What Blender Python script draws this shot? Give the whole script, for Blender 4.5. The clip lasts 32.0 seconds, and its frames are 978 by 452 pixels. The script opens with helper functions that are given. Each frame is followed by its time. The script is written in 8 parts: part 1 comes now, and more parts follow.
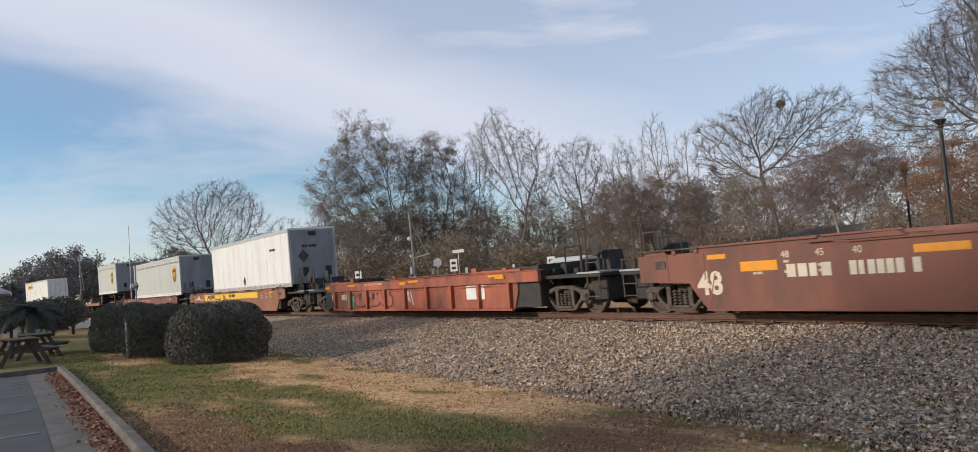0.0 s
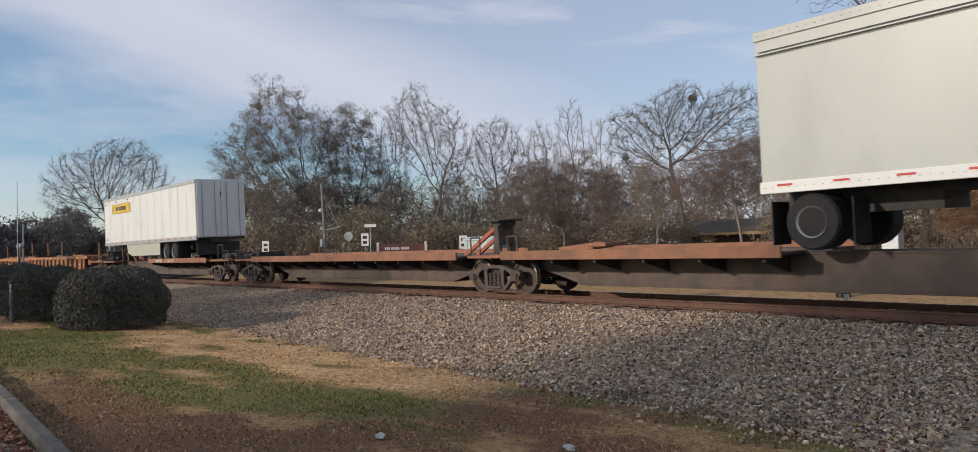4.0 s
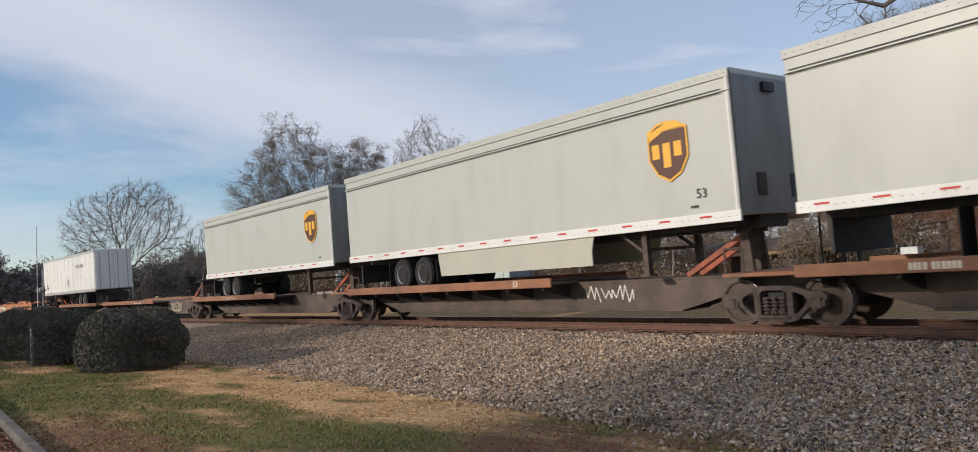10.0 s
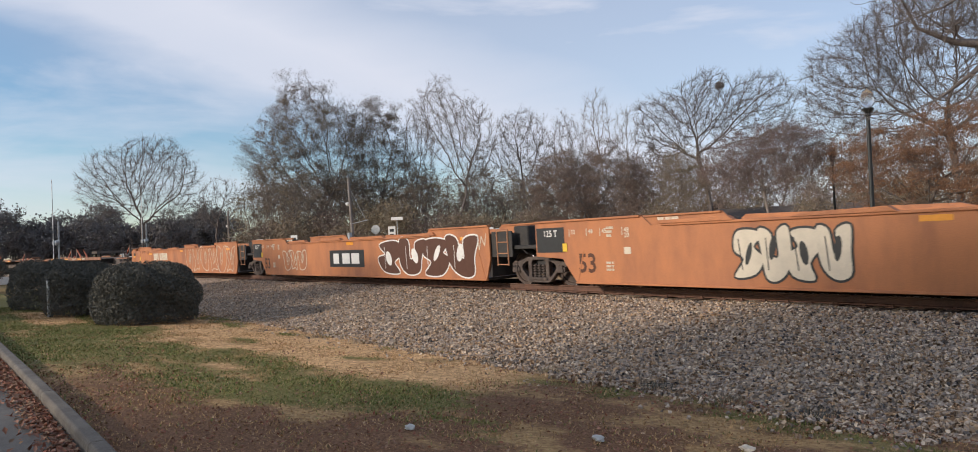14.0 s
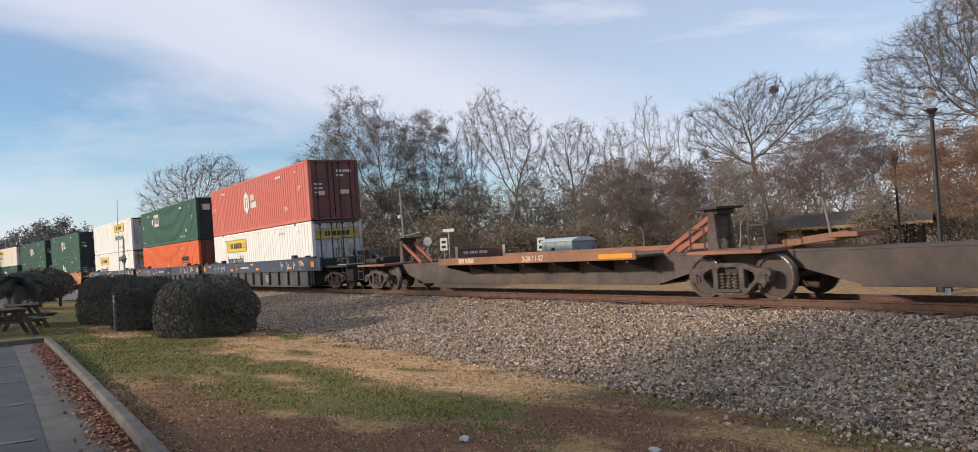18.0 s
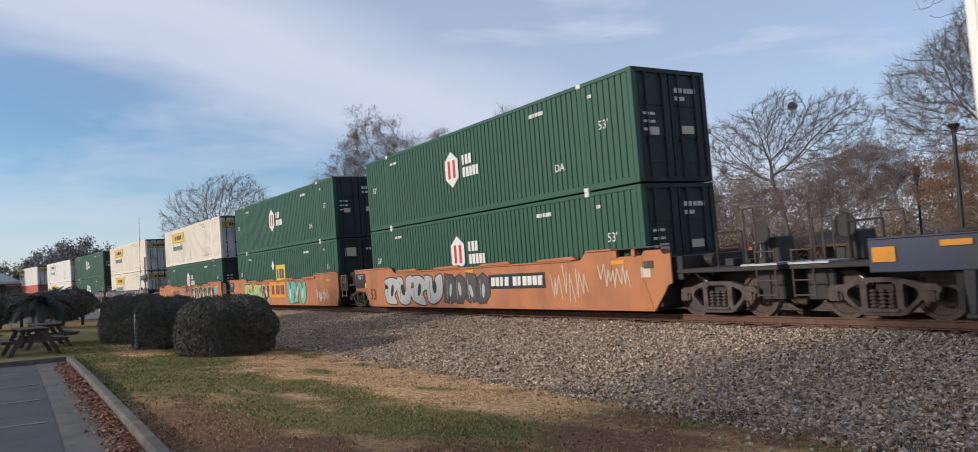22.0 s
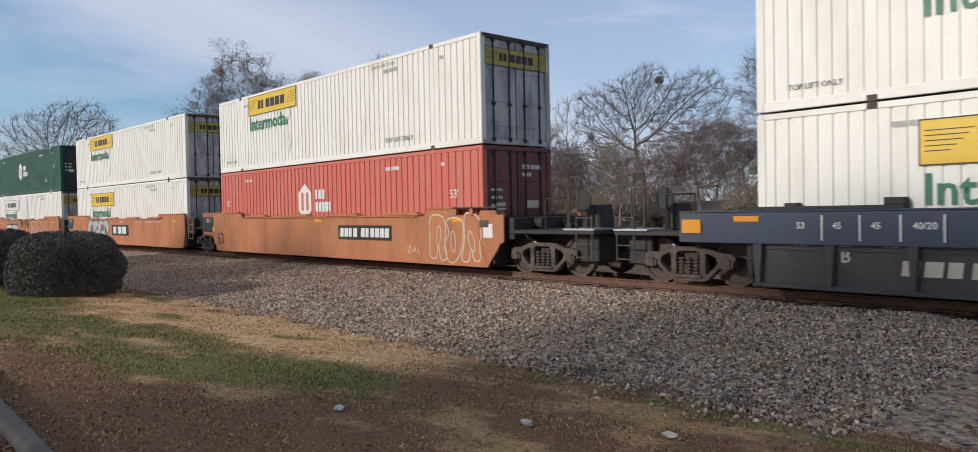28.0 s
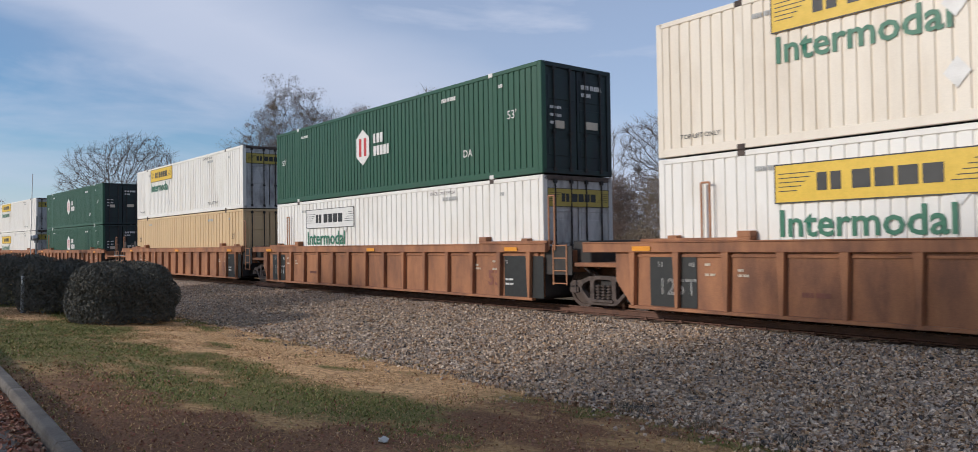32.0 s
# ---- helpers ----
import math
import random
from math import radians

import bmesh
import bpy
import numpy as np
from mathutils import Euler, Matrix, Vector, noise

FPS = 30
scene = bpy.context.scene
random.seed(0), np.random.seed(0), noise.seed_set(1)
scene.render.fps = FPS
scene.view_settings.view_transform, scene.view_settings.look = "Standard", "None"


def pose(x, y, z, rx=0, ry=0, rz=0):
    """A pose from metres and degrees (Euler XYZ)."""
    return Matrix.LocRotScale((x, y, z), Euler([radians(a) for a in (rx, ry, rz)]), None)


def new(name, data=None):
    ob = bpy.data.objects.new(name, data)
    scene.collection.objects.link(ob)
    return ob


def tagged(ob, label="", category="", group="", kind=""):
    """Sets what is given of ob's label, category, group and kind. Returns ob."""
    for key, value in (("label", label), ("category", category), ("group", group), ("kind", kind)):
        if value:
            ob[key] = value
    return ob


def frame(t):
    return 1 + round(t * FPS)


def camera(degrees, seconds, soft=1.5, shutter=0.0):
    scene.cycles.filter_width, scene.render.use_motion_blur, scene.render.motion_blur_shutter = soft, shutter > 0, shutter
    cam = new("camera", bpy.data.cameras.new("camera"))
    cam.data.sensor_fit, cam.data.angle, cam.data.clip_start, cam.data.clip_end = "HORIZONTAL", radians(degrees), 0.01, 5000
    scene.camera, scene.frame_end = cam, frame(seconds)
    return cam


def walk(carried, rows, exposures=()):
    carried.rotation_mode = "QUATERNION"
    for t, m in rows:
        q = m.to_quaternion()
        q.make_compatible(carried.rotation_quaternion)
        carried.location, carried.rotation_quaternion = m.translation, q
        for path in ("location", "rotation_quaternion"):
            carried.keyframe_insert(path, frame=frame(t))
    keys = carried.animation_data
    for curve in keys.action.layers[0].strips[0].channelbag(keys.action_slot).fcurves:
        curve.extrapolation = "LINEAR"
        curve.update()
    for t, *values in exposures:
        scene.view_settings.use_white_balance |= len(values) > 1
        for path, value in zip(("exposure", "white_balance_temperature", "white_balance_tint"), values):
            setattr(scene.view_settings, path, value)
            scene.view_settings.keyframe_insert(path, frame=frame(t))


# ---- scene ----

# ---- numbers of the sky ----
CLOUD_PLANE, CLOUD_SHIFT, CLOUD_COLOUR, SKY_STRENGTH = (0.290, 0.241, 0.926), (0.3, 0.1, 0.0), (4.75, 4.95, 5.65, 1), 0.15

# ---- camera, standing on the lawn edge, hand-held ----
cam = camera(65.36, 32.0, soft=0.85, shutter=0.06)
PATH = [
    (0.0, pose(0, 0, 1.6, 93.629, 4.146, 58.516)),
    (0.5, pose(0, 0, 1.6, 92.092, 4.037, 58.617)),
    (1.0, pose(0, 0, 1.6, 93.112, 5.400, 57.975)),
    (1.5, pose(0, 0, 1.6, 92.914, 4.308, 57.601)),
    (2.0, pose(0, 0, 1.6, 93.557, 3.902, 58.179)),
    (2.5, pose(0, 0, 1.6, 93.533, 3.623, 57.664)),
    (3.0, pose(0, 0, 1.6, 93.369, 2.827, 55.481)),
    (3.5, pose(0, 0, 1.6, 92.251, 1.534, 53.680)),
    (5.5, pose(0, 0, 1.6, 92.327, 4.504, 47.272)),
    (6.0, pose(0, 0, 1.6, 92.953, 3.581, 48.160)),
    (6.5, pose(0, 0, 1.6, 93.214, 2.777, 48.865)),
    (7.0, pose(0, 0, 1.6, 93.509, 2.424, 50.971)),
    (7.5, pose(0, 0, 1.6, 93.584, 3.053, 51.573)),
    (8.0, pose(0, 0, 1.6, 93.442, 2.933, 51.722)),
    (8.5, pose(0, 0, 1.6, 93.757, 3.057, 51.876)),
    (9.0, pose(0, 0, 1.6, 93.315, 3.016, 52.597)),
    (9.5, pose(0, 0, 1.6, 93.590, 3.699, 52.924)),
    (10.0, pose(0, 0, 1.6, 93.901, 3.425, 53.057)),
    (10.5, pose(0, 0, 1.6, 93.297, 3.290, 52.991)),
    (11.0, pose(0, 0, 1.6, 92.631, 2.986, 51.546)),
    (11.5, pose(0, 0, 1.6, 91.117, 2.395, 51.306)),
    (12.0, pose(0, 0, 1.6, 91.418, 2.482, 52.797)),
    (12.5, pose(0, 0, 1.6, 91.327, 1.998, 52.348)),
    (13.0, pose(0, 0, 1.6, 91.309, 2.259, 52.101)),
    (13.5, pose(0, 0, 1.6, 91.604, 2.377, 53.620)),
    (14.0, pose(0, 0, 1.6, 91.082, 2.254, 53.880)),
    (14.5, pose(0, 0, 1.6, 90.899, 2.961, 54.772)),
    (16.5, pose(0, 0, 1.6, 90.836, 2.836, 54.587)),
    (17.0, pose(0, 0, 1.6, 91.575, 2.828, 55.593)),
    (17.5, pose(0, 0, 1.6, 92.072, 2.977, 56.907)),
    (18.0, pose(0, 0, 1.6, 92.070, 3.009, 57.751)),
    (18.5, pose(0, 0, 1.6, 91.016, 2.330, 56.217)),
    (19.0, pose(0, 0, 1.6, 91.492, 2.912, 56.776)),
    (19.5, pose(0, 0, 1.6, 92.100, 3.157, 57.520)),
    (20.0, pose(0, 0, 1.6, 92.388, 3.073, 57.565)),
    (20.5, pose(0, 0, 1.6, 92.517, 3.127, 57.415)),
    (21.0, pose(0, 0, 1.6, 92.767, 3.211, 57.656)),
    (21.5, pose(0, 0, 1.6, 93.130, 3.276, 57.827)),
    (22.0, pose(0, 0, 1.6, 93.505, 3.174, 59.098)),
    (22.5, pose(0, 0, 1.6, 93.990, 3.174, 59.154)),
    (23.0, pose(0, 0, 1.6, 93.596, 3.173, 58.542)),
    (23.5, pose(0, 0, 1.6, 93.514, 4.796, 58.818)),
    (24.0, pose(0, 0, 1.6, 93.811, 5.539, 57.548)),
    (24.5, pose(0, 0, 1.6, 93.013, 3.218, 56.764)),
    (25.0, pose(0, 0, 1.6, 92.687, 2.466, 54.563)),
    (25.5, pose(0, 0, 1.6, 91.875, 0.352, 51.971)),
    (27.5, pose(0, 0, 1.6, 90.737, -1.617, 49.198)),
    (28.0, pose(0, 0, 1.6, 89.782, -0.001, 49.165)),
    (28.5, pose(0, 0, 1.6, 91.913, -0.721, 49.509)),
    (29.0, pose(0, 0, 1.6, 92.057, -1.285, 50.894)),
    (29.5, pose(0, 0, 1.6, 91.770, -0.099, 51.754)),
    (30.0, pose(0, 0, 1.6, 91.768, -0.088, 50.461)),
    (30.5, pose(0, 0, 1.6, 91.635, -0.316, 50.529)),
    (31.0, pose(0, 0, 1.6, 91.875, -0.217, 51.194)),
    (31.5, pose(0, 0, 1.6, 91.982, -0.519, 51.500)),
    (32.0, pose(0, 0, 1.6, 92.192, -0.315, 52.588)),
]
walk(cam, PATH, [(0.0, 0, 6500, 10), (1.0, 0, 6500, 10), (2.0, -0.33, 6320, 10), (3.0, -0.12, 6500, 10), (6.0, -0.30, 6300, 10), (7.0, 0, 6450, 10), (9.0, 0, 6500, 10), (10.0, -0.1, 6450, 10), (11.0, -0.1, 6500, 10), (12.0, 0.10, 6400, 10), (13.0, -0.16, 6350, 10), (14.0, 0.04, 6500, 10), (17.0, 0.1, 6500, 10), (19.0, 0.12, 6500, 10), (20.0, -0.04, 6450, 10), (22.0, -0.1, 6150, 10), (24.0, -0.06, 6250, 10), (25.0, -0.22, 6000, 10), (27.6, -0.18, 6050, 9), (30.0, -0.36, 5950, 9), (32.0, -0.28, 5900, 10)])

# ---- world, sun ----
SUN_DIR = Vector((0.28, 1.0, -0.35)).normalized()      # the way the light travels
world = bpy.data.worlds.new("sky_world")
scene.world = world
world.use_nodes = True
wn, wl = world.node_tree.nodes, world.node_tree.links
wn.clear()


def wnode(kind, **vals):
    n = wn.new(kind)
    for k, v in vals.items():
        n.inputs[k].default_value = v
    return n


sky = wn.new("ShaderNodeTexSky")
sky.sky_type = "NISHITA"
sky.sun_disc = False
sky.sun_elevation = math.asin(-SUN_DIR.z)
sky.sun_rotation = math.atan2(-SUN_DIR.x, -SUN_DIR.y)
sky.air_density, sky.dust_density, sky.ozone_density = 1.0, 0.3, 3.2
wco = wn.new("ShaderNodeTexCoord")
# high thin cloud: a milky veil over the upper sky, whiter along its lower edge, and low wisps under it
wdot = wn.new("ShaderNodeVectorMath"); wdot.operation = "DOT_PRODUCT"; wdot.inputs[1].default_value = CLOUD_PLANE
wl.new(wco.outputs["Generated"], wdot.inputs[0])
wmap = wn.new("ShaderNodeMapping"); wmap.inputs["Scale"].default_value = (1.5, 1.5, 6.5); wmap.inputs["Location"].default_value = CLOUD_SHIFT
wmap.inputs["Rotation"].default_value = (0, radians(-14), 0)
wl.new(wco.outputs["Generated"], wmap.inputs[0])
wno = wnode("ShaderNodeTexNoise", Scale=1.7, Detail=8.0, Roughness=0.55, Distortion=0.35)
wl.new(wmap.outputs[0], wno.inputs["Vector"])
wmul = wn.new("ShaderNodeMath"); wmul.operation = "MULTIPLY_ADD"; wmul.inputs[1].default_value = 0.10
wl.new(wno.outputs["Fac"], wmul.inputs[0]); wl.new(wdot.outputs["Value"], wmul.inputs[2])
wrm = wn.new("ShaderNodeValToRGB")
for wi, (wp, wv) in enumerate(((0.36, 0.0), (0.42, 0.15), (0.47, 0.85), (0.52, 0.95), (0.62, 0.48), (1.0, 0.34))):
    we = wrm.color_ramp.elements[wi] if wi < 2 else wrm.color_ramp.elements.new(wp)
    we.position, we.color = wp, (wv, wv, wv, 1)
wadd = wn.new("ShaderNodeMath"); wadd.operation = "ADD"; wadd.inputs[1].default_value = 0.41
wl.new(wmul.outputs[0], wadd.inputs[0]); wl.new(wadd.outputs[0], wrm.inputs[0])
wrm2 = wn.new("ShaderNodeValToRGB")
wrm2.color_ramp.elements[0].position, wrm2.color_ramp.elements[1].position = 0.42, 0.68
wrm2.color_ramp.elements[1].color = (0.75, 0.75, 0.75, 1)
wl.new(wno.outputs["Fac"], wrm2.inputs[0])
wsc = wn.new("ShaderNodeMath"); wsc.operation = "MAXIMUM"
wl.new(wrm.outputs[0], wsc.inputs[0]); wl.new(wrm2.outputs[0], wsc.inputs[1])
wmix = wn.new("ShaderNodeMix"); wmix.data_type = "RGBA"
wl.new(wsc.outputs[0], wmix.inputs[0])
wl.new(sky.outputs[0], wmix.inputs[6])
wmix.inputs[7].default_value = CLOUD_COLOUR
wbg = wnode("ShaderNodeBackground", Strength=SKY_STRENGTH)
wl.new(wmix.outputs[2], wbg.inputs[0])
wout = wn.new("ShaderNodeOutputWorld")
wl.new(wbg.outputs[0], wout.inputs[0])

sun = new("sun", bpy.data.lights.new("sun", "SUN"))
sun.data.energy, sun.data.angle, sun.data.color = 3.3, radians(2.2), (1.0, 0.885, 0.755)
sun.rotation_euler = SUN_DIR.to_track_quat("-Z", "Y").to_euler()
sun.location = (0, -60, 40)

# ---- mesh helpers ----
class M:
    """Gathers vertices and faces of one mesh."""

    def __init__(self):
        self.v, self.f = [], []

    def add(self, vs, fs):
        n = len(self.v)
        self.v.extend(tuple(p) for p in vs)
        self.f.extend(tuple(i + n for i in f) for f in fs)
        return self

    def box(self, x0, x1, y0, y1, z0, z1):
        return self.add([(x0, y0, z0), (x1, y0, z0), (x1, y1, z0), (x0, y1, z0), (x0, y0, z1), (x1, y0, z1), (x1, y1, z1), (x0, y1, z1)],
                        [(3, 2, 1, 0), (4, 5, 6, 7), (0, 1, 5, 4), (1, 2, 6, 5), (2, 3, 7, 6), (3, 0, 4, 7)])

    def prism(self, poly, a0, a1, axis="y"):
        """A flat outline (anticlockwise seen against the axis) given depth along an axis."""
        n = len(poly)

        def at(p, a):
            return (p[0], a, p[1]) if axis == "y" else (a, p[0], p[1]) if axis == "x" else (p[0], p[1], a)
        vs = [at(p, a0) for p in poly] + [at(p, a1) for p in poly]
        fs = [tuple(range(n)), tuple(range(2 * n - 1, n - 1, -1))]
        fs += [((i + 1) % n, i, n + i, n + (i + 1) % n) for i in range(n)]
        return self.add(vs, fs)

    def bar(self, p, q, w, d):
        """A flat bar in the x-z plane from p to q (x, y, z), w wide, d deep in y."""
        p, q = Vector(p), Vector(q)
        u = q - p
        n = Vector((-u.z, 0, u.x)).normalized() * (w / 2)
        o = Vector((0, d / 2, 0))
        return self.add([p - n - o, q - n - o, q + n - o, p + n - o, p - n + o, q - n + o, q + n + o, p + n + o],
                        [(0, 1, 2, 3), (7, 6, 5, 4), (0, 4, 5, 1), (1, 5, 6, 2), (2, 6, 7, 3), (3, 7, 4, 0)])

    def tube(self, p, q, r0, r1=None, n=8, caps=True):
        p, q = Vector(p), Vector(q)
        r1 = r0 if r1 is None else r1
        u = (q - p).normalized()
        a = u.orthogonal().normalized()
        b = u.cross(a)
        ring = [(math.cos(2 * math.pi * i / n), math.sin(2 * math.pi * i / n)) for i in range(n)]
        vs = [p + (a * c + b * s) * r0 for c, s in ring] + [q + (a * c + b * s) * r1 for c, s in ring]
        fs = [(i, (i + 1) % n, n + (i + 1) % n, n + i) for i in range(n)]
        if caps:
            fs += [tuple(range(n - 1, -1, -1)), tuple(range(n, 2 * n))]
        return self.add(vs, fs)

    def lathe(self, prof, centre, axis="y", n=20):
        """Spins (radius, along) pairs round an axis through centre."""
        c = Vector(centre)
        vs, fs = [], []
        for r, a in prof:
            for i in range(n):
                t = 2 * math.pi * i / n
                x, z = r * math.cos(t), r * math.sin(t)
                vs.append(c + (Vector((x, a, z)) if axis == "y" else Vector((x, z, a)) if axis == "z" else Vector((a, x, z))))
        for k in range(len(prof) - 1):
            for i in range(n):
                j = (i + 1) % n
                fs.append((k * n + i, k * n + j, k * n + n + j, k * n + n + i))
        fs += [tuple(range(n - 1, -1, -1)), tuple(range((len(prof) - 1) * n, len(prof) * n))]
        return self.add(vs, fs)

    def mesh(self, name, material, bevel=0.0, smooth=False, fix=True):
        me = bpy.data.meshes.new(name)
        me.from_pydata(self.v, [], self.f)
        if fix or bevel:
            bm = bmesh.new()
            bm.from_mesh(me)
            if fix:
                bmesh.ops.recalc_face_normals(bm, faces=bm.faces[:])
            if bevel:
                es = [e for e in bm.edges if len(e.link_faces) == 2 and e.calc_face_angle(0) > 0.6]
                bmesh.ops.bevel(bm, geom=es, offset=bevel, segments=1, profile=0.5, affect="EDGES", clamp_overlap=True)
            bm.to_mesh(me)
            bm.free()
        if smooth:
            me.polygons.foreach_set("use_smooth", [True] * len(me.polygons))
        me.materials.append(material)
        me.update()
        return me


def part(name, m, material, parent, label="", bevel=0.0, smooth=False, kind=""):
    """Links a gathered mesh as one object under a thing or a part."""
    me = m if isinstance(m, bpy.types.Mesh) else m.mesh(name, material, bevel, smooth)
    ob = new(name, me)
    ob.parent = parent
    return tagged(ob, label=label, kind=kind)


def thing(name, label, category, group="", kind="", data=None, at=None):
    ob = tagged(new(name, data), label, category, group, kind)
    if at is not None:
        ob.matrix_basis = at
    return ob


# ---- materials ----
def nodes_of(name):
    m = bpy.data.materials.new(name)
    m.use_nodes = True
    return m, m.node_tree.nodes, m.node_tree.links, m.node_tree.nodes["Principled BSDF"]


def surface(name, colour, rough=0.6, metal=0.0, spread=0.25, scale=3.0, grime=None, grime_at=0.55, streak=False, bump=0.15, fine=60.0, coat=0.0, hue=0.0, spec=0.5):
    """Two scales of variation: broad stains (towards a grime colour), fine grain and bump; optional streaks running down."""
    m, n, l, p = nodes_of(name)
    co = n.new("ShaderNodeTexCoord")
    mp = n.new("ShaderNodeMapping")
    l.new(co.outputs["Object"], mp.inputs[0])
    oi = n.new("ShaderNodeObjectInfo")
    off = n.new("ShaderNodeVectorMath"); off.operation = "SCALE"
    cv = n.new("ShaderNodeCombineXYZ")
    for i in range(3):
        l.new(oi.outputs["Random"], cv.inputs[i])
    l.new(cv.outputs[0], off.inputs[0]); off.inputs["Scale"].default_value = 37.0
    l.new(off.outputs[0], mp.inputs["Location"])
    big = n.new("ShaderNodeTexNoise")
    big.inputs["Scale"].default_value, big.inputs["Detail"].default_value, big.inputs["Roughness"].default_value = scale, 6.0, 0.62
    if streak:
        ms = n.new("ShaderNodeMapping")
        ms.inputs["Scale"].default_value = (1.1, 1.1, 0.40)
        l.new(mp.outputs[0], ms.inputs[0]); l.new(ms.outputs[0], big.inputs["Vector"])
    else:
        l.new(mp.outputs[0], big.inputs["Vector"])
    small = n.new("ShaderNodeTexNoise")
    small.inputs["Scale"].default_value, small.inputs["Detail"].default_value = fine, 3.0
    l.new(mp.outputs[0], small.inputs["Vector"])
    grime = grime or tuple(c * (1 - spread) for c in colour)
    ramp = n.new("ShaderNodeValToRGB")
    ramp.color_ramp.elements[0].position, ramp.color_ramp.elements[1].position = grime_at - 0.13, grime_at + 0.16
    ramp.color_ramp.elements[0].color = (*colour, 1)
    ramp.color_ramp.elements[1].color = (*grime, 1)
    l.new(big.outputs["Fac"], ramp.inputs[0])
    hsv = n.new("ShaderNodeHueSaturation")
    l.new(ramp.outputs[0], hsv.inputs["Color"])
    mr = n.new("ShaderNodeMapRange")
    mr.inputs["From Min"].default_value, mr.inputs["From Max"].default_value = 0.3, 0.7
    mr.inputs["To Min"].default_value, mr.inputs["To Max"].default_value = 1 - spread * 0.5, 1 + spread * 0.5
    l.new(small.outputs["Fac"], mr.inputs[0])
    l.new(mr.outputs[0], hsv.inputs["Value"])
    if hue:
        mh = n.new("ShaderNodeMapRange")
        mh.inputs["To Min"].default_value, mh.inputs["To Max"].default_value = 0.5 - hue, 0.5 + hue
        l.new(oi.outputs["Random"], mh.inputs[0]); l.new(mh.outputs[0], hsv.inputs["Hue"])
    l.new(hsv.outputs[0], p.inputs["Base Color"])
    rr = n.new("ShaderNodeMapRange")
    rr.inputs["To Min"].default_value, rr.inputs["To Max"].default_value = max(0.05, rough - 0.12), min(1, rough + 0.14)
    l.new(big.outputs["Fac"], rr.inputs[0]); l.new(rr.outputs[0], p.inputs["Roughness"])
    p.inputs["Metallic"].default_value = metal
    p.inputs["Specular IOR Level"].default_value = spec
    if bump:
        b = n.new("ShaderNodeBump")
        b.inputs["Strength"].default_value, b.inputs["Distance"].default_value = bump, 0.01
        l.new(small.outputs["Fac"], b.inputs["Height"]); l.new(b.outputs[0], p.inputs["Normal"])
    return m


def island(name, colours, rough=0.8, bump=0.3, fine=40.0, spec=0.3, subsurface=0.0):
    """For joined loose pieces: a colour picked per piece from a short row."""
    m, n, l, p = nodes_of(name)
    g = n.new("ShaderNodeNewGeometry")
    r = n.new("ShaderNodeValToRGB")
    r.color_ramp.interpolation = "LINEAR"
    while len(r.color_ramp.elements) < len(colours):
        r.color_ramp.elements.new(0.5)
    for i, c in enumerate(colours):
        r.color_ramp.elements[i].position = i / (len(colours) - 1)
        r.color_ramp.elements[i].color = (*c, 1)
    l.new(g.outputs["Random Per Island"], r.inputs[0])
    co = n.new("ShaderNodeTexCoord")
    t = n.new("ShaderNodeTexNoise")
    t.inputs["Scale"].default_value, t.inputs["Detail"].default_value = fine, 4.0
    l.new(co.outputs["Object"], t.inputs["Vector"])
    mr = n.new("ShaderNodeMapRange")
    mr.inputs["To Min"].default_value, mr.inputs["To Max"].default_value = 0.7, 1.3
    l.new(t.outputs["Fac"], mr.inputs[0])
    h = n.new("ShaderNodeHueSaturation")
    l.new(r.outputs[0], h.inputs["Color"]); l.new(mr.outputs[0], h.inputs["Value"])
    l.new(h.outputs[0], p.inputs["Base Color"])
    p.inputs["Roughness"].default_value = rough
    p.inputs["Specular IOR Level"].default_value = spec
    if bump:
        b = n.new("ShaderNodeBump")
        b.inputs["Strength"].default_value, b.inputs["Distance"].default_value = bump, 0.01
        l.new(t.outputs["Fac"], b.inputs["Height"]); l.new(b.outputs[0], p.inputs["Normal"])
    return m


def plain(name, colour, rough=0.5, spread=0.12):
    return surface(name, colour, rough, spread=spread, scale=5.0, bump=0.03)


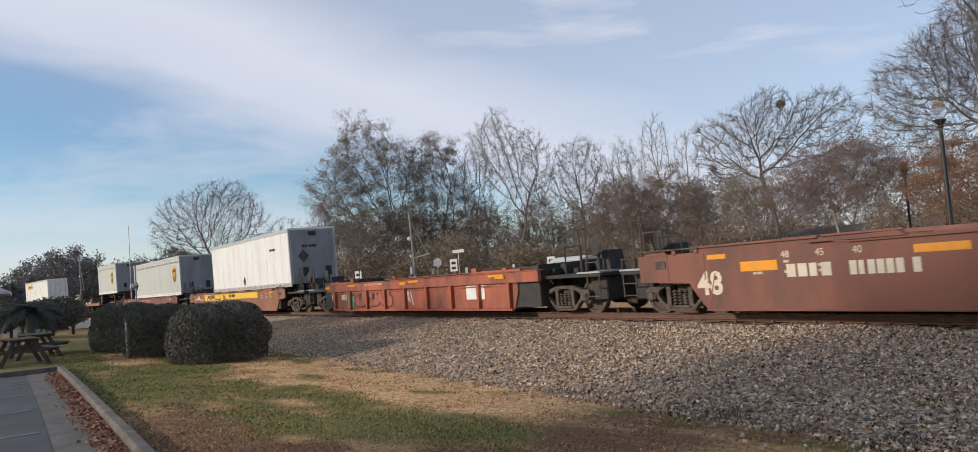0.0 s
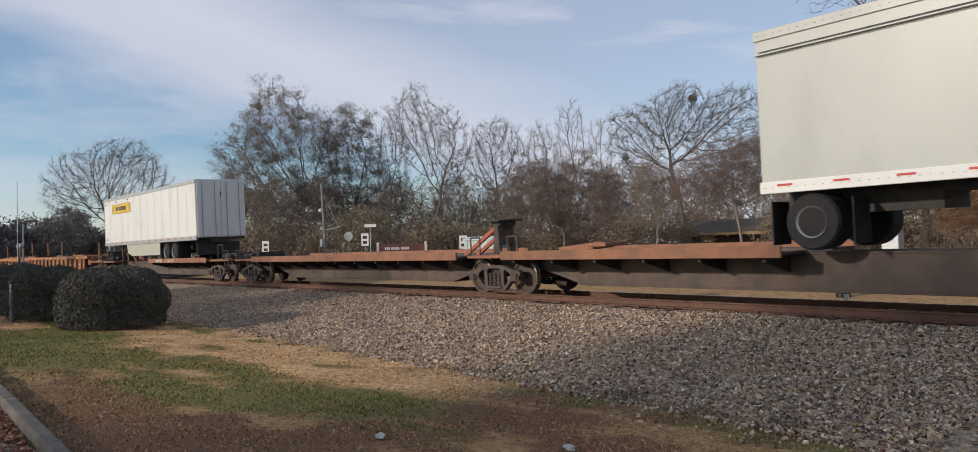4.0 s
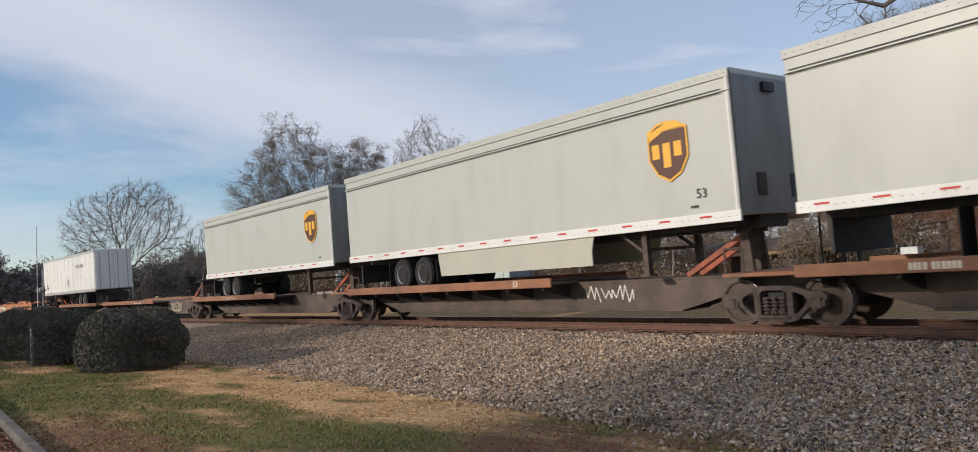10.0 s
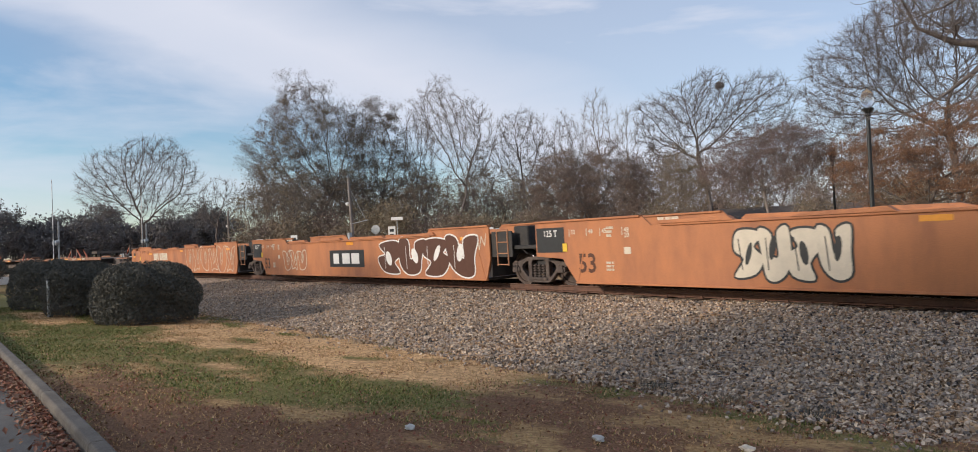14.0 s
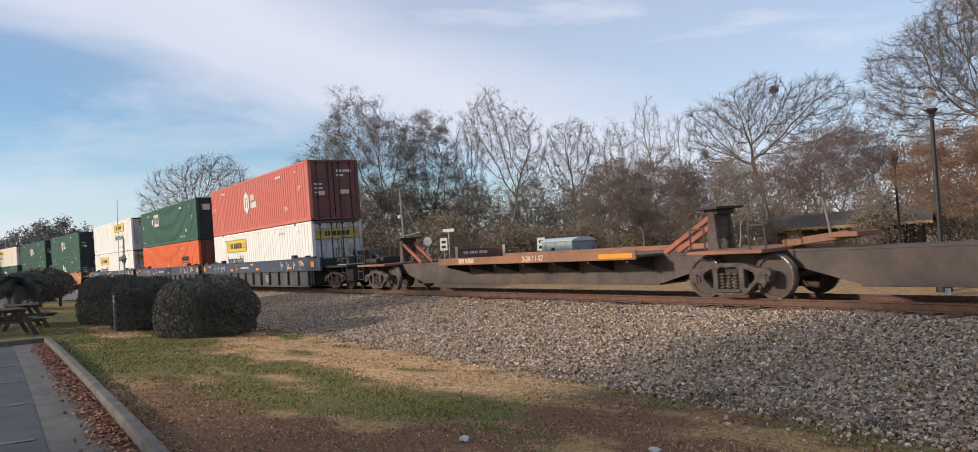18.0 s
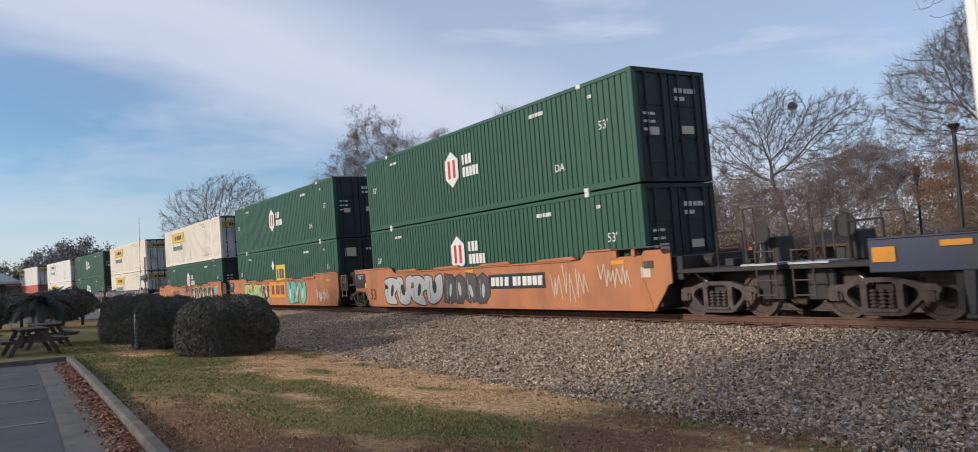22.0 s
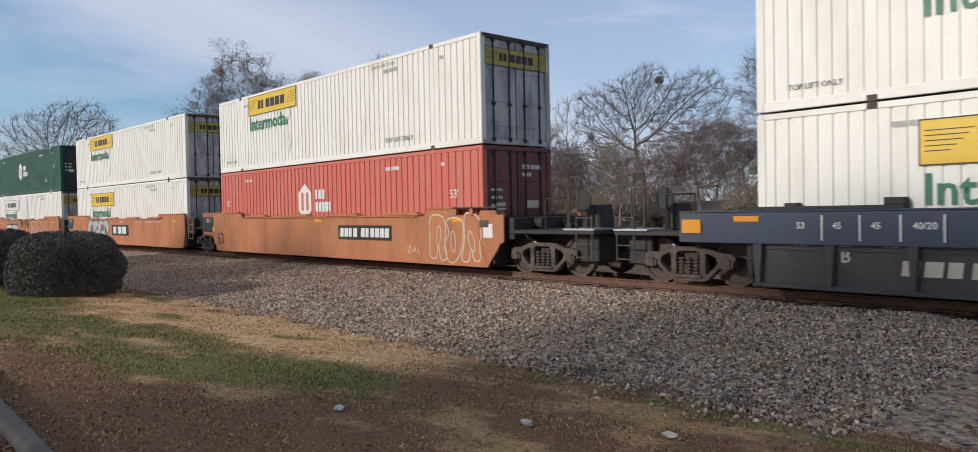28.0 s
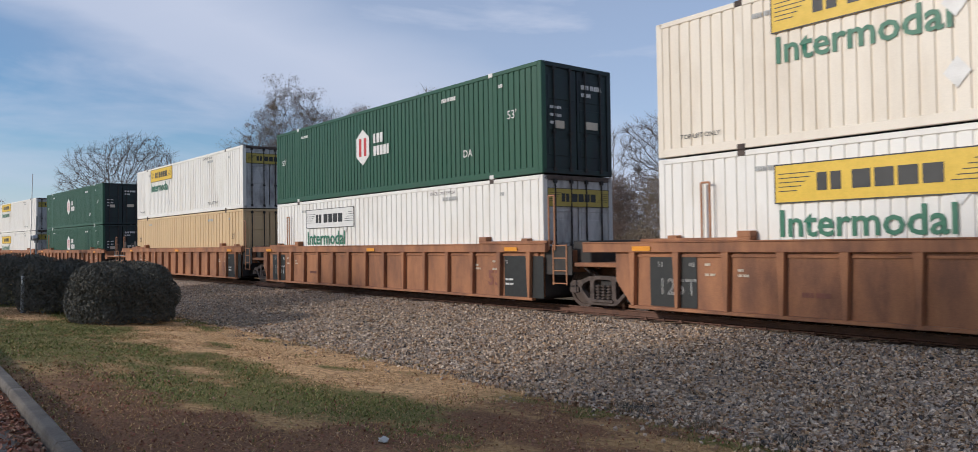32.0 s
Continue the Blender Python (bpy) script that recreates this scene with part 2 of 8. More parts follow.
RUST_DIRT = (0.10, 0.055, 0.035)
MAT = dict(
    orange=surface("weathered_orange_paint", (0.45, 0.168, 0.062), 0.60, spread=0.22, scale=1.2, grime=(0.29, 0.112, 0.054), grime_at=0.55, streak=True),
    ribbed=surface("faded_tan_orange_paint", (0.37, 0.158, 0.068), 0.70, spread=0.3, scale=1.4, grime=(0.18, 0.080, 0.044), grime_at=0.5, streak=True),
    ribbed2=surface("yellow_orange_paint", (0.43, 0.190, 0.068), 0.68, spread=0.3, scale=1.4, grime=(0.22, 0.096, 0.042), grime_at=0.52, streak=True),
    redorange=surface("red_orange_paint", (0.42, 0.105, 0.05), 0.6, spread=0.2, scale=1.2, grime=(0.15, 0.06, 0.04), grime_at=0.52, streak=True),
    brown=surface("brown_oxide_paint", (0.20, 0.070, 0.045), 0.6, spread=0.2, scale=0.9, grime=(0.11, 0.05, 0.036), grime_at=0.56, streak=True),
    brown2=surface("dusty_brown_paint", (0.26, 0.104, 0.054), 0.66, spread=0.25, scale=0.9, grime=(0.145, 0.068, 0.042), grime_at=0.54, streak=True),
    spine=surface("dull_brown_spine_paint", (0.125, 0.088, 0.070), 0.75, spread=0.3, scale=1.2, grime=(0.062, 0.049, 0.043), grime_at=0.5),
    deck=surface("scuffed_orange_deck_paint", (0.30, 0.130, 0.066), 0.75, spread=0.35, scale=1.5, grime=(0.17, 0.09, 0.06), grime_at=0.52),
    navy=surface("navy_paint", (0.036, 0.050, 0.092), 0.55, spread=0.25, scale=1.2, grime=(0.060, 0.060, 0.070), grime_at=0.56, streak=True),
    greycar=surface("dirty_grey_blue_paint", (0.088, 0.078, 0.070), 0.75, spread=0.3, scale=1.1, grime=(0.056, 0.053, 0.054), grime_at=0.5, streak=True),
    black=surface("black_running_gear", (0.022, 0.020, 0.019), 0.7, spread=0.4, scale=4, grime=(0.05, 0.04, 0.033), grime_at=0.55),
    gear=surface("dusty_cast_steel", (0.108, 0.080, 0.066), 0.85, spread=0.35, scale=5, grime=(0.055, 0.041, 0.035), grime_at=0.5, bump=0.3),
    tread=surface("worn_wheel_tread", (0.42, 0.40, 0.38), 0.35, metal=0.9, spread=0.2, scale=6),
    wheel=surface("brown_wheel_face", (0.085, 0.058, 0.046), 0.75, spread=0.3, scale=5),
    hand=surface("ochre_grab_iron", (0.42, 0.20, 0.10), 0.6, spread=0.25, scale=4),
    white_trailer=surface("white_trailer_skin", (0.72, 0.71, 0.68), 0.42, spread=0.06, scale=0.8, grime=(0.60, 0.58, 0.53), grime_at=0.62, streak=True, bump=0.03),
    grey_skin=surface("grey_trailer_skin", (0.46, 0.47, 0.43), 0.42, spread=0.06, scale=0.8, grime=(0.40, 0.40, 0.37), grime_at=0.62, streak=True, bump=0.03),
    skirt=surface("cream_skirt_panel", (0.46, 0.45, 0.375), 0.5, spread=0.1, scale=1.0, bump=0.02),
    alu=surface("mill_aluminium_rail", (0.55, 0.55, 0.54), 0.38, metal=0.6, spread=0.15, scale=4, bump=0.03),
    ivory=surface("white_container_paint", (0.79, 0.76, 0.70), 0.5, spread=0.07, scale=0.9, grime=(0.66, 0.61, 0.53), grime_at=0.63, streak=True, bump=0.04),
    ivory_warm=surface("cream_container_paint", (0.77, 0.69, 0.57), 0.5, spread=0.08, scale=0.9, grime=(0.65, 0.56, 0.44), grime_at=0.62, streak=True, bump=0.04),
    # door ends: side paints darkened to carry the ends' shade, with stains over them
    ivory_door=surface("shaded_stained_grey_white_door", (0.52, 0.51, 0.50), 0.6, spread=0.25, scale=2.6, grime=(0.20, 0.19, 0.19), grime_at=0.56, streak=True, bump=0.06),
    greendoor=surface("shaded_grimy_green_door", (0.011, 0.028, 0.026), 0.6, spread=0.2, scale=1.6, grime=(0.015, 0.020, 0.024), grime_at=0.5, streak=True, bump=0.06),
    reddoor=surface("shaded_grimy_red_door", (0.20, 0.06, 0.053), 0.6, spread=0.2, scale=1.6, grime=(0.10, 0.05, 0.046), grime_at=0.5, streak=True, bump=0.06),
    orangedoor=surface("shaded_grimy_orange_door", (0.20, 0.043, 0.028), 0.6, spread=0.2, scale=1.6, grime=(0.10, 0.036, 0.028), grime_at=0.5, streak=True, bump=0.06),
    # end panels' yellow, darkened so the colour carries the ends' shade
    dullyellow=plain("shaded_yellow_marking", (0.44, 0.335, 0.060)),
    # trailer noses: a darker grey than the skin, standing in for shade
    nosegrey=surface("shaded_grey_end_wall", (0.27, 0.28, 0.30), 0.6, spread=0.15, scale=1.4, grime=(0.19, 0.20, 0.215), grime_at=0.5, streak=True, bump=0.04),
    guttermat=surface("dirty_gutter_concrete", (0.13, 0.118, 0.105), 0.9, spread=0.3, scale=2.5, grime=(0.085, 0.078, 0.07), grime_at=0.5, bump=0.4),
    tan=surface("tan_container_paint", (0.62, 0.44, 0.24), 0.55, spread=0.1, scale=0.9, streak=True, bump=0.04),
    green=surface("green_container_paint", (0.015, 0.077, 0.040), 0.5, spread=0.15, scale=0.9, grime=(0.024, 0.078, 0.047), grime_at=0.6, streak=True, bump=0.04),
    red=surface("faded_red_container_paint", (0.56, 0.125, 0.085), 0.55, spread=0.12, scale=0.9, grime=(0.52, 0.165, 0.12), grime_at=0.55, streak=True, bump=0.04),
    orangec=surface("bright_orange_container_paint", (0.74, 0.125, 0.022), 0.5, spread=0.08, scale=0.9, streak=True, bump=0.04),
    white=plain("white_marking", (0.72, 0.70, 0.66)),
    cream=plain("cream_marking", (0.62, 0.54, 0.42)),
    dark=plain("black_marking", (0.02, 0.02, 0.02)),
    yellow=plain("yellow_marking", (0.72, 0.47, 0.035)),
    amber=plain("amber_reflector", (0.75, 0.30, 0.02), 0.35),
    redm=plain("red_marking", (0.50, 0.035, 0.03), 0.4),
    greenm=plain("dark_green_marking", (0.03, 0.16, 0.09)),
    bluem=plain("blue_marking", (0.10, 0.25, 0.5)),
    blackspray=plain("black_spray_paint", (0.028, 0.024, 0.024)),
    teal=plain("teal_spray_paint", (0.12, 0.40, 0.32)),
    lime=plain("lime_spray_paint", (0.42, 0.45, 0.14)),
    silver=plain("silver_spray_paint", (0.42, 0.42, 0.40)),
    brownmark=plain("brown_shield", (0.085, 0.028, 0.012)),
    gold=plain("gold_shield", (0.80, 0.42, 0.035)),
    rubber=surface("tyre_rubber", (0.018, 0.017, 0.017), 0.85, spread=0.3, scale=8, bump=0.1),
    steel=surface("galvanised_steel", (0.42, 0.43, 0.43), 0.5, metal=0.7, spread=0.2, scale=6),
    pole=surface("dark_pole_paint", (0.016, 0.017, 0.016), 0.5, spread=0.3, scale=6),
    rail=surface("rusty_rail", (0.13, 0.060, 0.036), 0.75, spread=0.3, scale=5, grime=(0.075, 0.04, 0.028), bump=0.3),
    railtop=surface("polished_railhead", (0.5, 0.48, 0.46), 0.25, metal=1.0, spread=0.15, scale=9),
    tie=surface("creosoted_tie", (0.075, 0.042, 0.030), 0.85, spread=0.4, scale=7, grime=(0.13, 0.075, 0.05), bump=0.6, fine=30),
    kerb=surface("old_concrete_kerb", (0.165, 0.142, 0.115), 0.9, spread=0.4, scale=3, grime=(0.095, 0.080, 0.066), grime_at=0.46, bump=0.4),
    asphalt=surface("worn_asphalt", (0.075, 0.077, 0.082), 0.85, spread=0.3, scale=0.9, grime=(0.052, 0.054, 0.058), grime_at=0.5, bump=0.5, fine=140),
    paint_line=surface("worn_white_line", (0.15, 0.15, 0.15), 0.7, spread=0.3, scale=6, grime=(0.075, 0.075, 0.078), grime_at=0.5),
    concrete=surface("pale_concrete", (0.46, 0.45, 0.42), 0.8, spread=0.2, scale=2, bump=0.3),
    wood=surface("weathered_picnic_wood", (0.085, 0.064, 0.050), 0.8, spread=0.3, scale=6, bump=0.4),
    cabin=surface("dark_brown_board", (0.055, 0.040, 0.028), 0.8, spread=0.3, scale=3, bump=0.3),
    cabin_roof=surface("brown_shingle_roof", (0.10, 0.075, 0.058), 0.85, spread=0.3, scale=4, bump=0.4),
    cabin_door=surface("tan_door_board", (0.32, 0.21, 0.10), 0.7, spread=0.2, scale=5),
    bark=surface("grey_brown_bark", (0.165, 0.137, 0.122), 0.9, spread=0.4, scale=4, bump=0.7, fine=25),
    bark_pale=surface("pale_bark", (0.24, 0.205, 0.18), 0.85, spread=0.3, scale=4, bump=0.5, fine=25),
    vanpaint=surface("pale_grey_green_paint", (0.46, 0.52, 0.48), 0.45, spread=0.12, scale=2, bump=0.02),
    vanside=surface("shaded_blue_grey_paint", (0.20, 0.25, 0.31), 0.45, spread=0.15, scale=2, bump=0.02),
    vanroof=surface("chalky_roof_paint", (0.50, 0.55, 0.54), 0.5, spread=0.15, scale=2, bump=0.02),
    frond=surface("dark_palm_frond", (0.040, 0.050, 0.040), 0.7, spread=0.35, scale=6, bump=0.1),
    tint=surface("grey_tinted_panel", (0.18, 0.22, 0.27), 0.3, spread=0.1, scale=2, bump=0.02),
)

# ---- the plan: the track runs on a wide curve, x to the right along it, y away from the camera ----
RADIUS, TRACK_Y, RAIL_Z = 822.4, 14.145, 0.37


def lat(x, y):
    """Distance from the track's middle, towards the camera."""
    return RADIUS - math.hypot(x, y - (TRACK_Y - RADIUS))


def on_arc(a, side=0.0, z=0.0):
    """A point at the length a along the track, side metres off it towards the camera."""
    t, r = a / RADIUS, RADIUS - side
    return Vector((r * math.sin(t), TRACK_Y - RADIUS + r * math.cos(t), z))


def steps(pts, u):
    for (u0, z0), (u1, z1) in zip(pts, pts[1:]):
        if u <= u1:
            return z0 + (z1 - z0) * max(0.0, (u - u0) / (u1 - u0))
    return pts[-1][1]


GROUND = [(-400, 0.6), (-14, 0.3), (-5, -0.2), (-4, -0.4), (6.6, -0.42), (7.2, -0.24), (12.7, 0.0), (400, 0.0)]
BALLAST = [(-4.4, -0.34), (-1.9, 0.155), (-1.45, 0.172), (1.45, 0.172), (1.9, 0.150), (7.6, -0.30)]


def gz(x, y):
    return steps(GROUND, lat(x, y))


def soft(a, b, v):
    t = min(1, max(0, (v - a) / (b - a)))
    return t * t * (3 - 2 * t)


def lawn_mask(x, y):
    """How green, how bare and how leaf-strewn the lawn is at a place."""
    n1 = noise.noise((x * 0.35, y * 0.8, 3.1))
    n2 = noise.noise((x * 1.3, y * 2.2, 7.7))
    w = 0.55 * n1 + 0.3 * n2
    toe = lat(x, y)
    n3 = noise.noise((x * 0.9, y * 1.6, 12.3))
    bare = soft(11.0, 9.6, toe + w * 1.6 + 0.9 * soft(-13, -7, x)) * soft(-27, -21, x + 2 * n2) * soft(0.05, 0.6, 0.62 + n3 + 0.4 * n2)
    bare *= 1 - 0.75 * soft(-9.5, -6.5, x + 1.2 * n1)
    bare = max(bare, soft(0.9, 0.35, abs(y - 2.55) + 0.6 * w) * soft(-29, -26, x) * soft(-20.5, -22.5, x) * 0.9)
    n4 = noise.noise((x * 0.6, y * 1.1, 21.4))
    n5 = noise.noise((x * 2.1, y * 4.3, 33.0))
    green = soft(0.2, 0.80, 0.74 + w * 0.9 + 0.35 * n5 - 0.75 * soft(-9.0, -6.5, x + n1) * soft(3.4, 2.4, y) - 0.62 * soft(-8.2, -6.0, x + n2) + 0.65 * n4 * soft(-11, -8, x))
    green *= 1 - 0.8 * soft(-14.5, -11.5, x + 2.0 * n1) * soft(2.9, 1.9, y + n2 * 0.5)
    green *= (1 - bare) * (1 - 0.7 * soft(8.3, 7.6, toe + 0.3 * n2) * soft(-12, -10, x))
    green = max(green, 0.9 * soft(0.9, 0.3, abs(toe - 7.7) + 0.8 * abs(n2)) * soft(-9.5, -5.5, x) * soft(-0.1, 0.25, n3 + 0.1))
    leaf = soft(0.1, 0.6, 0.55 * soft(3.6, 1.8, y) * soft(-15, -10, x) + 0.45 * soft(-9, -6, x) + 0.5 * n2)
    return green, bare, leaf


def axis_steps(segs):
    out = []
    for a, b, d in segs:
        n = max(1, round((b - a) / d))
        out += [a + (b - a) * i / n for i in range(n)]
    return out + [segs[-1][1]]


def build_ground():
    xs = axis_steps([(-3000, -400, 520), (-400, -120, 20), (-120, -45, 2.5), (-45, 4, 0.3), (4, 40, 3), (40, 400, 30), (400, 3000, 520)])
    ys = axis_steps([(-3000, -300, 540), (-300, -30, 18), (-30, -3, 1.5), (-3, 9, 0.22), (9, 24, 0.8), (24, 140, 8), (140, 400, 40), (400, 3000, 520)])
    vs, cols = [], []
    for y in ys:
        for x in xs:
            z = gz(x, y)
            near = -45 < x < 4 and -3 < y < 9
            if near:
                z += 0.018 * noise.noise((x * 1.1, y * 1.1, 0)) + 0.010 * noise.noise((x * 4, y * 4, 5))
                cols.append((*lawn_mask(x, y), 1))
            else:
                cols.append((0.12, 0.25, 0.35, 1) if y > 10 else (0.45, 0.15, 0.3, 1))
            if LOT(x, y):
                z = min(z, -0.05)
            vs.append((x, y, z))
    w = len(xs)
    fs = [(j * w + i, j * w + i + 1, (j + 1) * w + i + 1, (j + 1) * w + i) for j in range(len(ys) - 1) for i in range(w - 1)]
    me = bpy.data.meshes.new("ground")
    me.from_pydata(vs, [], fs)
    at = me.color_attributes.new("lawn", "FLOAT_COLOR", "POINT")
    at.data.foreach_set("color", [c for q in cols for c in q])
    me.polygons.foreach_set("use_smooth", [True] * len(me.polygons))
    # material: grass, bare earth and leaf mould, by the lawn's own mask
    m, n, l, p = nodes_of("winter_lawn")
    att = n.new("ShaderNodeAttribute"); att.attribute_name = "lawn"
    sep = n.new("ShaderNodeSeparateColor")
    l.new(att.outputs["Color"], sep.inputs[0])
    co = n.new("ShaderNodeTexCoord")

    def tex(scale, detail=5.0):
        t = n.new("ShaderNodeTexNoise")
        t.inputs["Scale"].default_value, t.inputs["Detail"].default_value, t.inputs["Roughness"].default_value = scale, detail, 0.65
        l.new(co.outputs["Object"], t.inputs["Vector"])
        return t

    def ramp(t, a, b, lo=0.35, hi=0.65):
        r = n.new("ShaderNodeValToRGB")
        r.color_ramp.elements[0].position, r.color_ramp.elements[1].position = lo, hi
        r.color_ramp.elements[0].color, r.color_ramp.elements[1].color = (*a, 1), (*b, 1)
        l.new(t.outputs["Fac"], r.inputs[0])
        return r

    def mix(fac, a, b):
        x = n.new("ShaderNodeMix"); x.data_type = "RGBA"
        l.new(fac, x.inputs[0]); l.new(a, x.inputs[6]); l.new(b, x.inputs[7])
        return x.outputs[2]
    grass = ramp(tex(26), (0.115, 0.108, 0.036), (0.27, 0.225, 0.090))
    straw = ramp(tex(17), (0.26, 0.158, 0.076), (0.54, 0.355, 0.170))
    earth = ramp(tex(11, 9), (0.34, 0.185, 0.086), (0.82, 0.530, 0.272), .34, .60)
    mould = ramp(tex(38), (0.110, 0.060, 0.038), (0.31, 0.172, 0.096))

    def edge(out, t, k):
        a = n.new("ShaderNodeMath"); a.operation = "MULTIPLY_ADD"; a.inputs[1].default_value = k
        s = n.new("ShaderNodeMath"); s.operation = "SUBTRACT"; s.inputs[1].default_value = 0.5
        l.new(t.outputs["Fac"], s.inputs[0]); l.new(s.outputs[0], a.inputs[0]); l.new(out, a.inputs[2])
        r = n.new("ShaderNodeMapRange")
        r.inputs["From Min"].default_value, r.inputs["From Max"].default_value = 0.25, 0.75
        l.new(a.outputs[0], r.inputs[0])
        return r.outputs[0]
    c = mix(edge(sep.outputs[2], tex(5), 1.6), straw.outputs[0], mould.outputs[0])
    c = mix(edge(sep.outputs[0], tex(7), 1.3), c, grass.outputs[0])
    c = mix(edge(sep.outputs[1], tex(3.3), 1.1), c, earth.outputs[0])
    l.new(c, p.inputs["Base Color"])
    p.inputs["Roughness"].default_value = 0.95
    p.inputs["Specular IOR Level"].default_value = 0.1
    b = n.new("ShaderNodeBump")
    b.inputs["Strength"].default_value, b.inputs["Distance"].default_value = 0.7, 0.03
    l.new(tex(30, 8).outputs["Fac"], b.inputs["Height"]); l.new(b.outputs[0], p.inputs["Normal"])
    me.materials.append(m)
    thing("ground", "patchy winter lawn with bare earth and fallen leaves", "ground", kind="structure", data=me)


def LOT(x, y):
    return -21.6 < x < 30 and -30 < y < kerb_y(x) + 0.1


def kerb_y(x):
    """The kerb keeps its distance from the track."""
    return on_arc(x, 13.02).y


def strip(mat, name, sides, a0, a1, da, bumpy=0.0):
    """A band along the track from a row of (side, z)."""
    vs, fs = [], []
    arcs = axis_steps([(a0, a1, da)]) if not isinstance(da, list) else axis_steps(da)
    for a in arcs:
        for s, z in sides:
            q = on_arc(a, s, z)
            if bumpy:
                q.z += bumpy * noise.noise((q.x * 0.7, q.y * 0.7, 1.5)) + bumpy * noise.noise((q.x * 2.3, q.y * 2.3, 9.5))
            vs.append(q)
    w = len(sides)
    fs = [(i * w + k, (i + 1) * w + k, (i + 1) * w + k + 1, i * w + k + 1) for i in range(len(arcs) - 1) for k in range(w - 1)]
    m = M().add(vs, fs)
    return m.mesh(name, mat, smooth=True)


STONE_COLOURS = [(0.05, 0.05, 0.055), (0.531, 0.413, 0.308), (0.288, 0.237, 0.2), (0.813, 0.647, 0.478), (0.165, 0.097, 0.055), (0.611, 0.413, 0.246), (0.389, 0.33, 0.28)]


def build_track():
    m, n, l, p = nodes_of("ballast_stone_bed")
    co = n.new("ShaderNodeTexCoord")
    v = n.new("ShaderNodeTexVoronoi"); v.inputs["Scale"].default_value = 17.0
    l.new(co.outputs["Object"], v.inputs["Vector"])
    v2 = n.new("ShaderNodeTexVoronoi"); v2.inputs["Scale"].default_value = 31.0
    l.new(co.outputs["Object"], v2.inputs["Vector"])
    r = n.new("ShaderNodeValToRGB")
    while len(r.color_ramp.elements) < len(STONE_COLOURS):
        r.color_ramp.elements.new(0.5)
    for i, c in enumerate(STONE_COLOURS):
        r.color_ramp.elements[i].position = i / (len(STONE_COLOURS) - 1)
        r.color_ramp.elements[i].color = (*c, 1)
    s = n.new("ShaderNodeSeparateColor"); l.new(v.outputs["Color"], s.inputs[0]); l.new(s.outputs[0], r.inputs[0])
    big = n.new("ShaderNodeTexNoise"); big.inputs["Scale"].default_value = 0.6; big.inputs["Detail"].default_value = 4
    l.new(co.outputs["Object"], big.inputs["Vector"])
    h = n.new("ShaderNodeHueSaturation"); l.new(r.outputs[0], h.inputs["Color"])
    mr = n.new("ShaderNodeMapRange"); mr.inputs["To Min"].default_value, mr.inputs["To Max"].default_value = 0.75, 1.2
    l.new(big.outputs["Fac"], mr.inputs[0]); l.new(mr.outputs[0], h.inputs["Value"])
    l.new(h.outputs[0], p.inputs["Base Color"]); p.inputs["Roughness"].default_value = 0.9
    p.inputs["Specular IOR Level"].default_value = 0.2
    sm = n.new("ShaderNodeMath"); sm.operation = "ADD"
    l.new(v.outputs["Distance"], sm.inputs[0]); l.new(v2.outputs["Distance"], sm.inputs[1])
    b = n.new("ShaderNodeBump"); b.inputs["Strength"].default_value, b.inputs["Distance"].default_value = 1.0, 0.05; b.invert = True
    l.new(sm.outputs[0], b.inputs["Height"]); l.new(b.outputs[0], p.inputs["Normal"])
    near = [(u, steps(BALLAST, u)) for u in [-4.4 + 0.3 * i for i in range(41)]]
    bed = thing("ballast_bed", "grey and tan crushed-stone ballast bed along the railway", "ballast", kind="structure",
                data=strip(m, "ballast_bed", near, 0, 0, [(-820, -90, 10), (-90, -45, 2), (-45, 10, 0.3), (10, 60, 5), (60, 720, 20)], bumpy=0.035))
    # loose stones over the shoulder
    rng = np.random.default_rng(4)
    vs, fs = [], []
    base = [(-1, -1, -.6), (1, -1, -.7), (1.1, 1, -.6), (-1, .9, -.7), (-.7, -.6, .7), (.6, -.7, .8), (.7, .7, .6), (-.6, .7, .75)]
    tris = [(4, 5, 6, 7), (0, 1, 5, 4), (1, 2, 6, 5), (2, 3, 7, 6), (3, 0, 4, 7)]
    for i in range(52000):
        a = -3 - 34 * rng.random() ** 1.5
        u = 1.30 + 6.3 * rng.random() if rng.random() < 0.99 else 7.4 + 0.9 * rng.random() ** 2
        q = on_arc(a, u)
        q.z = steps(BALLAST, u) + 0.035 * (noise.noise((q.x * 0.7, q.y * 0.7, 1.5)) + noise.noise((q.x * 2.3, q.y * 2.3, 9.5))) + 0.004
        if u > 7.3:
            q.z = gz(q.x, q.y) + 0.01
        sz = 0.015 + 0.016 * rng.random() ** 1.4
        e = Euler(rng.random(3) * 6.28).to_matrix()
        k = len(vs)
        for c in base:
            j = 0.75 + 0.5 * rng.random()
            vs.append(q + e @ Vector((c[0] * sz * j, c[1] * sz * 0.8 * j, c[2] * sz * 0.75 * j)))
        fs += [tuple(t + k for t in f) for f in tris]
    me = M().add(vs, fs).mesh("ballast_stones", island("ballast_stone", STONE_COLOURS, 0.88, 0.2), fix=False)
    thing("ballast_stones", "loose angular crushed stones lying over the ballast shoulder", "stones", kind="stuff", data=me)
